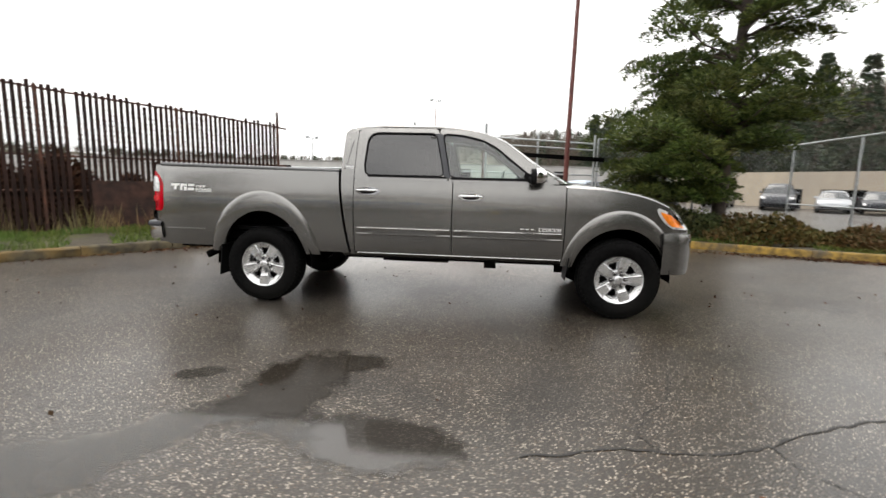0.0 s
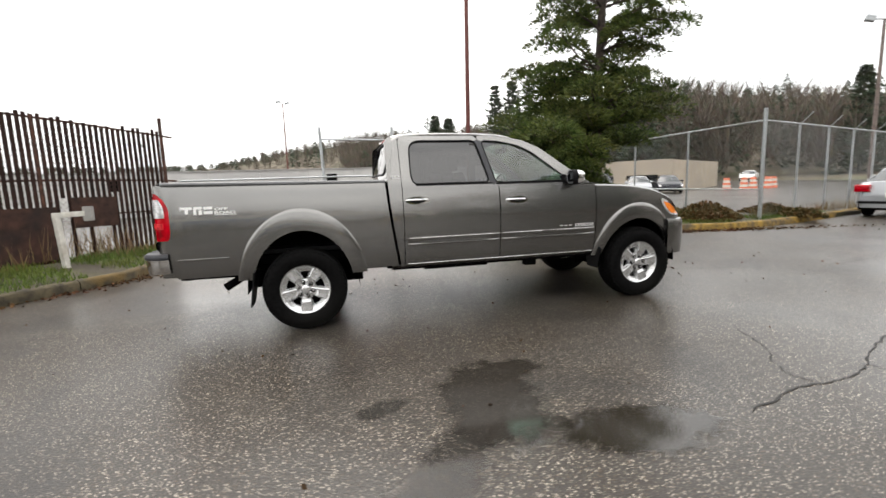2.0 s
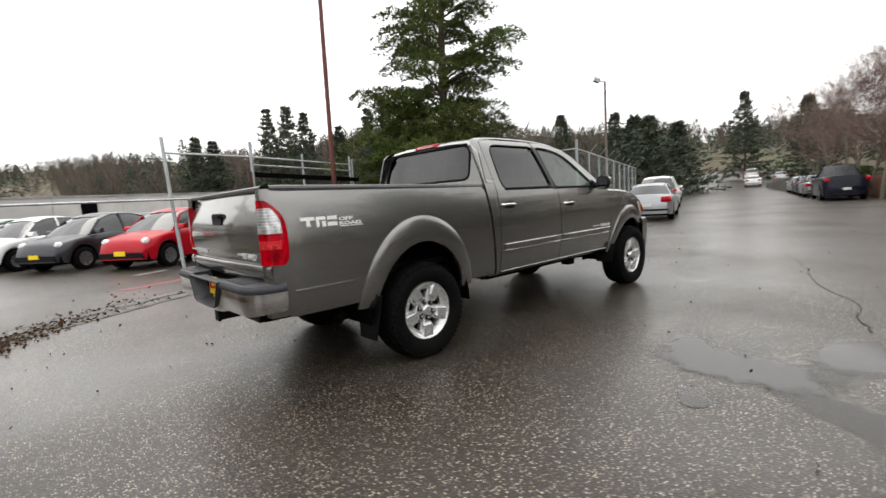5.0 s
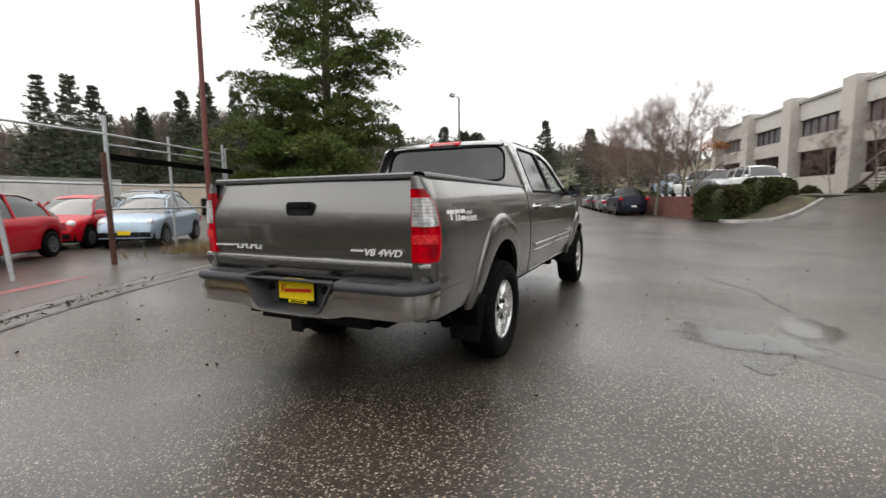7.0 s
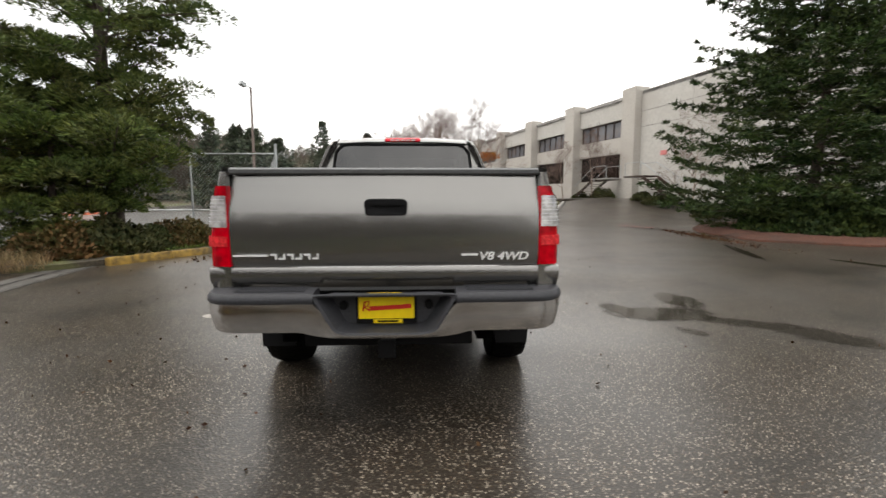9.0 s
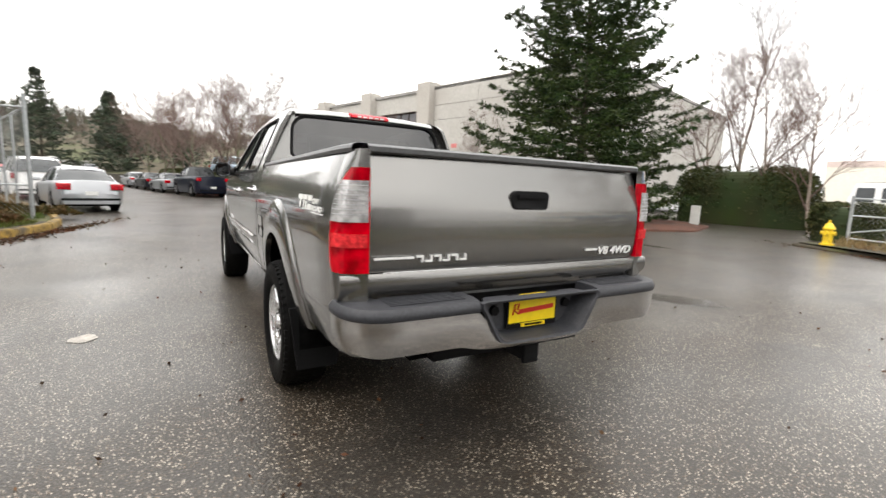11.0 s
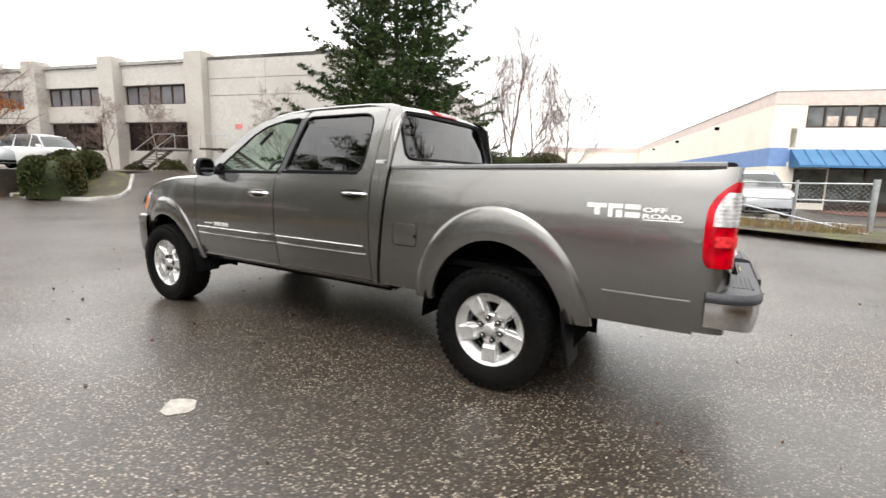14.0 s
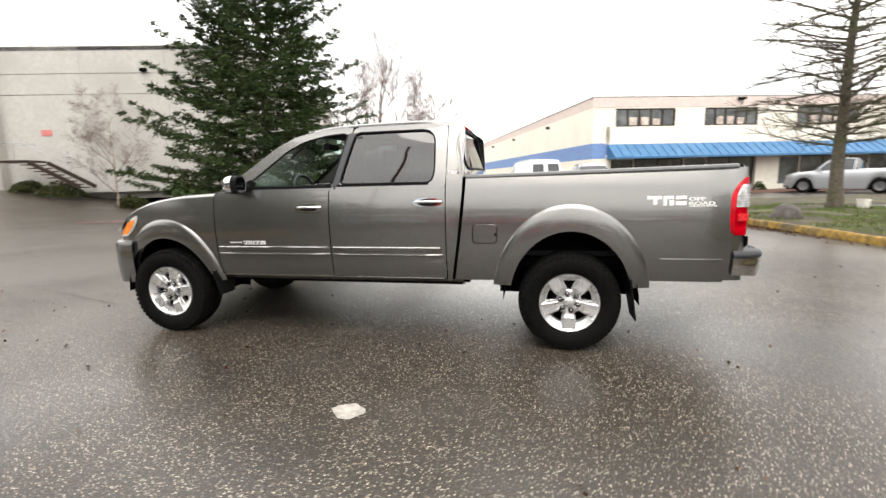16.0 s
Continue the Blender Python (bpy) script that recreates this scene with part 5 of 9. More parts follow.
g.tube(sp + sp[:1], 0.012, 6, caps=False)
part("rear_window_seal", g, M_BLACK, back)

# windscreen, cowl and bonnet
g = Geo()
rows = []
for k in range(13):
    t = k / 12
    x_c, z = lerp(3.20, 2.27, t), lerp(1.285, 1.785, t)
    half = lerp(0.80, 0.585, t)
    rows.append([(x_c - lerp(0.16, 0.05, t) * (y / half) ** 2, y, z - 0.02 * (y / half) ** 2 * t) for y in [lerp(-half, half, j / 16) for j in range(17)]])
g.grid(rows)
screen = part("windscreen", g, M_GLASS, pickup, "clear windscreen", smooth=60)
screen.visible_shadow = False
g = Geo()
g.grid([[(x, y, curve_at([(2.98, 1.285), (3.2, 1.285), (3.55, 1.262), (3.85, 1.215), (4.1, 1.14), (4.25, 1.06), (4.30, 0.98)], x + 0.16 * (y / 0.8) ** 2) - 0.05 * (abs(y) / 0.83) ** 3)
         for y in [lerp(-0.845, 0.845, j / 24) for j in range(25)]] for x in spread(2.98, 4.16, 24)])
part("bonnet", g, M_PAINT, pickup, smooth=45)
for s in (1, -1):
    g = Geo()
    g.grid([[(x, s * (flank(x, curve_at([(3.0, 1.248), (3.35, 1.232), (3.67, 1.190), (3.85, 1.142), (4.0, 1.078)], x)) - d), curve_at([(3.0, 1.248), (3.35, 1.232), (3.67, 1.190), (3.85, 1.142), (4.0, 1.078)], x) + h)
             for d, h in ((0.0, 0.0), (0.018, 0.014), (0.05, 0.022), (0.09, 0.02))] for x in spread(3.0, 4.0, 20)])
    part("fender_crown", g, M_PAINT, pickup, smooth=50)
g = Geo()
g.tube([(3.02, -0.855, 1.27), (3.03, -0.875, 1.20), (3.04, -0.88, 1.17)], [0.008, 0.014, 0.010], 8)
part("aerial_base", g, M_BLACK, pickup, smooth=50)

# front bumper and grille, rounded in plan
g = Geo()
rows = []
for z, grow in ((0.47, -0.08), (0.445, -0.03), (0.45, -0.008), (0.50, 0.0), (0.62, 0.008), (0.74, 0.010), (0.81, 0.006), (0.838, -0.004), (0.845, -0.02), (0.845, -0.09)):
    row = [(3.955, -0.892 - grow, z)]
    for j in range(41):
        a = lerp(-math.pi / 2, math.pi / 2, j / 40)
        row.append((4.03 + (0.31 + grow) * math.cos(a) ** 0.72, (0.892 + grow) * math.copysign(abs(math.sin(a)) ** 0.72, a), z))
    rows.append(row + [(3.955, 0.892 + grow, z)])
g.grid(rows)
part("front_bumper", g, M_PAINT, pickup, smooth=40)
g = Geo()
g.grid([[(4.30 - 0.32 * abs(y / 0.8) ** 3 - (z - 0.87) * 0.35, y, z) for y in [lerp(-0.76, 0.76, j / 16) for j in range(17)]] for z in (0.87, 0.95, 1.02, 1.08)])
part("grille", g, M_BLACK, pickup, smooth=40)

# tailgate
g = Geo()
TG = [(0.905, -1.212), (0.93, -1.222), (0.98, -1.228), (1.08, -1.232), (1.15, -1.230), (1.19, -1.224), (1.25, -1.207), (1.31, -1.189), (1.36, -1.176), (1.385, -1.168), (1.39, -1.14)]
TGF = [(0.79, -1.185), (0.81, -1.203), (0.835, -1.224), (0.850, -1.229), (0.893, -1.228), (0.901, -1.222), (0.903, -1.208)]
ys = [lerp(-0.788, 0.788, j / 40) for j in range(41)]


def dish(y):
    return 0.012 * (y / 0.79) ** 2


g.grid([[(x + dish(y), y, z) for y in ys] for z, x in TG])
for s in (1, -1):
    g.grid([[(x + dish(0.788), s * 0.788, z) for z, x in TG], [(-1.13, s * 0.788, z) for z, x in TG]])
tailgate = part("tailgate", g, M_PAINT, pickup, smooth=40)
g = Geo()
g.grid([[(x + dish(y), y, z) for y in [lerp(-0.90, 0.90, j / 40) for j in range(41)]] for z, x in TGF])
part("tailgate_lower_band", g, M_PAINT, pickup, smooth=40)
g = Geo()
g.grid([[(x, y, z) for y in ys] for x, z in ((-1.178, 1.372), (-1.192, 1.380), (-1.194, 1.398), (-1.18, 1.408), (-1.10, 1.410), (-1.09, 1.38))])
part("tailgate_cap", g, M_CAP, tailgate, "grey plastic cap", smooth=40)
g = Geo()
ho = rounded([(-0.105, 1.165), (0.105, 1.165), (0.11, 1.235), (0.09, 1.25), (-0.09, 1.25), (-0.11, 1.235)], 0.02)
n = 48
ro = resample(ho, n)
g.grid([[(-1.205, p.x, p.y) for p in ro], [(-1.232, p.x, p.y) for p in ro], [(-1.234, p.x * 0.93, 1.207 + (p.y - 1.207) * 0.86) for p in ro], [(-1.2325, p.x * 0.86, 1.203 + (p.y - 1.207) * 0.72) for p in ro]], close_u=True)
g.f.append(tuple(range(3 * n, 4 * n)))
lever = part("tailgate_handle", g, M_BLACK, tailgate, "black plastic handle", smooth=40)
g = Geo()
g.box(-1.244, -1.215, -0.085, 0.085, 1.212, 1.238)
part("pull", g, M_BLACK, lever, bevel=0.006)

# rear bumper: chrome ends, dark step pad, dished middle
def bump_top(y):
    a = abs(y)
    return curve_at([(0, 0.60), (0.22, 0.602), (0.28, 0.64), (0.34, 0.735), (0.37, 0.742), (0.95, 0.742)], a)


# the plan of the bumper: (x, y, outward x, outward y), round the corner from the middle to the flank
BUMP_PLAN = [(-1.345 + 0.006 * (y / 0.70) ** 2, y, -1.0, 0.0) for y in [lerp(0, 0.70, j / 22) for j in range(22)]]
for j in range(15):
    a = math.pi / 2 * j / 14
    BUMP_PLAN.append((-1.339 + 0.215 * (1 - math.cos(a) ** 0.75), 0.70 + 0.192 * math.sin(a) ** 0.75, -math.cos(a), math.sin(a)))
BUMP_PLAN = [(x, -y, ox, -oy) for x, y, ox, oy in reversed(BUMP_PLAN[1:])] + BUMP_PLAN
g = Geo()
rows = []
for t in range(-1, 9):
    row = []
    for x, y, ox, oy in BUMP_PLAN:
        lo = 0.595 - 0.035 * max(0, 1 - (abs(y) / 0.42) ** 4) + 0.03 * max(0, (abs(y) - 0.75) / 0.175) ** 2
        z = lerp(lo, bump_top(y), max(0, t) / 8)
        out = -0.05 if t < 0 else 0.006 * math.sin(math.pi * min(1, t / 8 * 1.1)) + 0.020 * t / 8
        row.append((min(x + ox * out, -1.118), y + oy * out, z))
    rows.append(row)
g.grid(rows)
bumper = part("rear_bumper", g, M_DULLCHROME, pickup, "chrome step bumper with dark pads", smooth=40)
for s in (1, -1):
    side = [p for p in BUMP_PLAN if s * p[1] >= 0.345]
    part_rows = [[(min(x + ox * o, -1.12), y + oy * o, z) for x, y, ox, oy in side] for o, z in ((0.018, 0.738), (0.026, 0.750), (0.026, 0.770), (0.012, 0.790), (-0.03, 0.797), (-0.13, 0.797), (-0.13, 0.72))]
    gg = Geo()
    gg.grid(part_rows)
    gg.add([r[0 if s == 1 else -1] for r in part_rows], [tuple(range(len(part_rows)))])
    pad = part("step_pad", gg, M_DARKTRIM, bumper, "dark ribbed plastic step pad", smooth=40)
    for k in range(7):
        ribs = Geo()
        ribs.box(-1.325 + 0.02 * k, -1.315 + 0.02 * k, s * 0.40, s * 0.74, 0.796, 0.800)
        part("pad_rib", ribs, M_DARKTRIM, pad)
g = Geo()
mid = rounded([(-0.365, 0.79), (0.365, 0.79), (0.33, 0.735), (0.255, 0.60), (0.20, 0.585), (-0.20, 0.585), (-0.255, 0.60), (-0.33, 0.735)], 0.03)
mo = resample(mid, 72)
g.grid([[(-1.362, p.x, p.y) for p in mo], [(-1.382, p.x * 0.985, 0.69 + (p.y - 0.69) * 0.97) for p in mo], [(-1.378, p.x * 0.93, 0.69 + (p.y - 0.69) * 0.88) for p in mo],
        [(-1.275, p.x * 0.80, 0.70 + (p.y - 0.69) * 0.80) for p in mo]], close_u=True)
g.f.append(tuple(range(3 * 72, 4 * 72)))
dished = part("bumper_centre", g, M_DARKTRIM, bumper, "dark dished plastic centre", smooth=35)
for s in (1, -1):
    g = Geo()
    g.lathe([(-1.29, 0.0), (-1.29, 0.022), (-1.27, 0.026)], 12, "x", (0, s * 0.215, 0.715))
    part("bumper_bolt", g, M_BLACK, dished, smooth=40)

# number plate: dealer plate, lettered parts of it as bars
g = Geo()
g.box(-1.290, -1.283, -0.152, 0.152, 0.622, 0.784)
plate = part("number_plate", g, M_BLACK, pickup, "yellow dealer plate in a black frame", bevel=0.002)
g = Geo()
g.box(-1.294, -1.2895, -0.140, 0.140, 0.648, 0.758)
g.box(-1.294, -1.2895, -0.075, 0.085, 0.763, 0.781)
g.box(-1.294, -1.2895, -0.080, 0.065, 0.625, 0.643)
part("plate_face", g, M_PLATE, plate)
g = Geo()
g.tube([(-1.295, 0.118, 0.688), (-1.295, 0.108, 0.735), (-1.295, 0.085, 0.737), (-1.295, 0.092, 0.712), (-1.295, 0.112, 0.710), (-1.295, 0.085, 0.690)], 0.0045, 5)
g.beam((-1.2955, 0.085, 0.700), (-1.2955, -0.125, 0.712), 0.002, 0.022, (0, 0, 1))
part("script_bar", g, M_REDINK, plate)
for y0, y1, z0, z1 in ((-0.055, 0.065, 0.767, 0.777), (-0.06, 0.045, 0.629, 0.639), (0.092, 0.135, 0.768, 0.774)):
    g = Geo()
    g.box(-1.2945, -1.2938, y0, y1, z0, z1)
    part("writing_bar", g, M_BLACK, plate)

# hitch, exhaust, underbody
g = Geo()
g.box(-1.30, -1.10, -0.035, 0.035, 0.455, 0.525)
g.box(-1.305, -1.285, -0.045, 0.045, 0.445, 0.535)
g.beam((-1.12, -0.45, 0.50), (-1.12, 0.45, 0.50), 0.07, 0.07)
part("tow_hitch", g, M_BLACK, pickup, "black square tow hitch", bevel=0.004)
g = Geo()
g.tube([(-0.35, -0.60, 0.60), (-0.55, -0.66, 0.52), (-0.72, -0.76, 0.43)], [0.035, 0.036, 0.038], 14, caps=False)
g.tube([(-0.60, -0.69, 0.495), (-0.72, -0.76, 0.43)], [0.030, 0.032], 14, caps=True)
part("exhaust_pipe", g, M_UNDER, pickup, "dark exhaust pipe", smooth=40)
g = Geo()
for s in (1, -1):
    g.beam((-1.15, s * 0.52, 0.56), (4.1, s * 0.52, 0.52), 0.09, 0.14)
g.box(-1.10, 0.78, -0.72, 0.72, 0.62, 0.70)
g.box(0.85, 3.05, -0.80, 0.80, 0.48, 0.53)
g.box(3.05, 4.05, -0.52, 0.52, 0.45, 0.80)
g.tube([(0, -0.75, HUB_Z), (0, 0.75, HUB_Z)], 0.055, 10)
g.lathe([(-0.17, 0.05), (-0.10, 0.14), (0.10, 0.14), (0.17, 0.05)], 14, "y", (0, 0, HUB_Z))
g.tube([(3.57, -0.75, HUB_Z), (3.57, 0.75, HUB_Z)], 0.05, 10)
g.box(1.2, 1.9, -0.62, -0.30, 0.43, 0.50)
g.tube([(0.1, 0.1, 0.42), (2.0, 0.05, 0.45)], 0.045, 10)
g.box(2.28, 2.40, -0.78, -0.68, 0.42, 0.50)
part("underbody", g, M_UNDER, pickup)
g = Geo()
g.box(-1.12, 0.77, -0.74, 0.74, 0.72, 0.76)
g.box(0.745, 0.775, -0.84, 0.84, 0.72, 1.355)
for s in (1, -1):
    g.box(-1.12, 0.77, s * 0.76, s * 0.80, 1.0, 1.355)
part("bed_liner", g, M_BLACK, pickup)

# wheels
def wheel_geo():
    """Tyre, alloy rim with five twin-edged spokes, and hub cap; outer face towards +y."""
    R = TYRE_R
    tyre = Geo()
    prof = [(-0.10, 0.215), (-0.125, 0.25), (-0.135, 0.30), (-0.128, 0.352), (-0.105, 0.378), (-0.06, R), (0.0, R + 0.001), (0.06, R), (0.105, 0.378), (0.128, 0.352), (0.135, 0.30), (0.125, 0.25), (0.105, 0.222), (0.09, 0.216)]
    tyre.lathe(prof, 64)
    lug = Geo()
    for k in range(54):
        a = 2 * math.pi * k / 54
        for y0, y1, off in ((0.048, 0.128, 0.0), (-0.128, -0.048, 0.5), (-0.036, 0.036, 0.25)):
            aa = a + off * 2 * math.pi / 54
            w = 0.034
            for yy0, yy1, r0, r1 in (((y0, y1, R - 0.012, R + 0.005),)):
                pts = []
                for r in (r0, r1):
                    for t, y in ((-w, yy0), (w, yy0), (w, yy1), (-w, yy1)):
                        rr = r - (0.022 if abs(y) > 0.12 else 0.0)
                        pts.append((rr * math.cos(aa + t), y, rr * math.sin(aa + t)))
                lug.add(pts, [(0, 3, 2, 1), (4, 5, 6, 7), (0, 1, 5, 4), (1, 2, 6, 5), (2, 3, 7, 6), (3, 0, 4, 7)])
    rim = Geo()
    rim.lathe([(0.088, 0.205), (0.100, 0.216), (0.108, 0.222), (0.112, 0.219), (0.108, 0.210), (0.095, 0.203), (0.06, 0.196), (-0.02, 0.190), (-0.10, 0.20)], 64)
    # the dish between the spokes, open in five windows nearer the hub
    rim.lathe([(0.105, 0.207), (0.095, 0.197), (0.087, 0.180), (0.083, 0.168), (0.072, 0.163), (0.03, 0.165)], 64)
    spokes = Geo()
    for k in range(5):
        a = -math.pi / 2 + 2 * math.pi * k / 5
        ca, sa = math.cos(a), math.sin(a)
        rows = []
        for r, flat, half, y, low in ((0.045, 0.028, 0.038, 0.084, 0.072), (0.080, 0.028, 0.040, 0.088, 0.073), (0.098, 0.034, 0.047, 0.092, 0.072), (0.116, 0.037, 0.051, 0.104, 0.071),
                                      (0.150, 0.041, 0.057, 0.103, 0.074), (0.178, 0.044, 0.060, 0.104, 0.084), (0.205, 0.046, 0.058, 0.104, 0.098)):
            row = []
            for t, yy in ((-half, 0.03), (-half, low - 0.004), (-half + 0.004, low), (-flat - 0.003, y - 0.004), (-flat + 0.004, y), (0.0, y - 0.004), (flat - 0.004, y), (flat + 0.003, y - 0.004), (half - 0.004, low), (half, low - 0.004), (half, 0.03)):
                row.append((r * ca - t * sa, yy, r * sa + t * ca))
            rows.append(row)
        spokes.grid(rows)
    hub = Geo()
    hub.lathe([(0.03, 0.100), (0.070, 0.098), (0.076, 0.093), (0.078, 0.085), (0.082, 0.050), (0.092, 0.046), (0.100, 0.043), (0.108, 0.037), (0.112, 0.026), (0.1125, 0.0)], 32)
    nuts = Geo()
    nuts.lathe([(0.085, 0.013), (0.100, 0.012), (0.102, 0.008), (0.090, 0.007), (0.090, 0.0)], 8, "y")
    # near-black disc under each nut paints the shade of its recess
    nut_shade = Geo()
    nut_shade.lathe([(0.080, 0.019), (0.0935, 0.0185), (0.0935, 0.0)], 12, "y")
    for x in (rim, spokes):
        x.v = [(p[0] * 1.045, p[1], p[2] * 1.045) for p in x.v]
    disc = Geo()
    disc.lathe([(0.02, 0.0), (0.02, 0.15), (0.0, 0.15)], 32)
    disc.lathe([(-0.05, 0.0), (-0.05, 0.196)], 32)
    return [x.mesh(n, m, sm) for x, n, m, sm in ((tyre, "tyre", M_RUBBER, 35), (lug, "tread", M_RUBBER, None), (rim, "rim", M_ALLOY, 40), (spokes, "spokes", M_ALLOY, 18), (hub, "hub_cap", M_ALLOY, 40), (nuts, "wheel_nut", M_DULLCHROME, 40), (nut_shade, "nut_seat", M_UNDER, 40), (disc, "brake_disc", M_UNDER, 40))]


wheel_meshes = wheel_geo()
for wx in (0.0, 3.57):
    for s in (1, -1):
        hub = part("wheel", wheel_meshes[0], None, pickup, "black all-terrain tyre on a silver alloy rim")
        hub.location = (wx, s * 0.815, HUB_Z + 0.003)
        hub.rotation_euler = (0, 0.35 if wx else 0.0, 0 if s == 1 else math.pi)
        for me in wheel_meshes[1:]:
            kind = me.name.split(".")[0]
            for k in range(6 if kind in ("wheel_nut", "nut_seat") else 1):
                piece = part(kind, me, None, hub)
                if kind in ("wheel_nut", "nut_seat"):
                    piece.location = (0.070 * math.cos(math.pi * k / 3 + 0.3), 0, 0.070 * math.sin(math.pi * k / 3 + 0.3))

# interior
g = Geo()
g.box(0.9, 3.0, -0.78, 0.78, 0.56, 0.60)
g.box(0.86, 0.90, -0.80, 0.80, 0.56, 1.40)
part("cab_floor", g, M_DASH, pickup)
g = Geo()
g.grid([[(x, y, z) for y in (-0.82, -0.4, 0.0, 0.4, 0.82)] for x, z in ((3.12, 1.27), (2.95, 1.30), (2.72, 1.28), (2.60, 1.22), (2.56, 1.10), (2.64, 0.95), (2.70, 0.60))])
part("dashboard", g, M_DASH, pickup, smooth=40)
g = Geo()
ring = [Vector((2.42 + 0.075 * math.sin(a) * 0.6, 0.38 + 0.19 * math.cos(a), 1.245 + 0.17 * math.sin(a))) for a in [2 * math.pi * k / 28 for k in range(29)]]
g.tube(ring, 0.016, 8, caps=False)
g.tube([(2.42, 0.20, 1.24), (2.44, 0.38, 1.235), (2.42, 0.56, 1.24)], 0.02, 8)
g.tube([(2.44, 0.38, 1.23), (2.40, 0.38, 1.09)], 0.018, 8)
g.tube([(2.44, 0.38, 1.235), (2.66, 0.38, 1.14)], [0.06, 0.04], 10)
part("steering_wheel", g, M_DARKTRIM, pickup, smooth=50)
for name, sx, yy in (("driver_seat", 1.75, 0.38), ("passenger_seat", 1.75, -0.38), ("rear_seat", 1.17, 0.36), ("rear_seat", 1.17, -0.36)):
    g = Geo()
    w = 0.26 if sx > 1.5 else 0.34
    g.prism(rounded([(sx, 0.72), (sx + 0.5, 0.74), (sx + 0.5, 0.86), (sx + 0.06, 0.86), (sx - 0.10, 1.44), (sx - 0.22, 1.42), (sx - 0.10, 0.74)], 0.05), yy - w, yy + w)
    g.prism(rounded([(sx - 0.22, 1.45), (sx - 0.12, 1.45), (sx - 0.15, 1.62), (sx - 0.23, 1.61)], 0.04), yy - 0.13, yy + 0.13)
    part(name, g, M_SEAT, pickup, smooth=40)
g = Geo()
g.grid([[(x, y, curve_at(ROOF, x) - 0.045 - 0.02 * (y / 0.6) ** 2) for y in (-0.62, -0.3, 0, 0.3, 0.62)] for x in spread(0.92, 2.2, 8)])
part("headliner", g, M_HEADLINER, pickup, smooth=40)
g = Geo()
g.prism(rounded([(2.28, 1.66), (2.34, 1.66), (2.34, 1.72), (2.28, 1.72)], 0.01), -0.12, 0.12)
g.tube([(2.32, 0, 1.70), (2.36, 0, 1.76)], 0.01, 6)
part("inside_mirror", g, M_BLACK, pickup, smooth=40)
for s in (1, -1):
    g = Geo()
    g.tube([(2.40, s * 0.665, 1.55), (2.36, s * 0.64, 1.60), (2.28, s * 0.63, 1.655)], 0.014, 6)
    part("grab_handle", g, M_SEAT, pickup, smooth=50)
    g = Geo()
    g.box(1.70, 1.76, s * 0.70, s * 0.66, 0.60, 1.72)
    g.box(1.0, 3.0, s * 0.83, s * 0.86, 0.60, 1.26)
    part("inner_trim", g, M_DASH, pickup)


def lettering(text, size, m, mat, parent, name, shear=0.0, stretch=1.0, depth=0.0015, bold=0.0, label=""):
    """Raised characters in the built-in font, turned into a mesh; they lie in the pose m."""
    cu = bpy.data.curves.new(name, "FONT")
    cu.body, cu.size, cu.shear, cu.extrude, cu.align_x, cu.offset = text, size, shear, depth, "CENTER", bold
    tmp = new(name, cu)
    me = bpy.data.meshes.new_from_object(tmp.evaluated_get(bpy.context.evaluated_depsgraph_get()))
    bpy.data.objects.remove(tmp)
    bpy.data.curves.remove(cu)
    me.transform(m @ Matrix.Diagonal((stretch, 1, 1, 1)))
    me.materials.clear()
    me.materials.append(mat)
    ob = new(name, me)
    ob.parent = parent
    return tagged(ob, label)


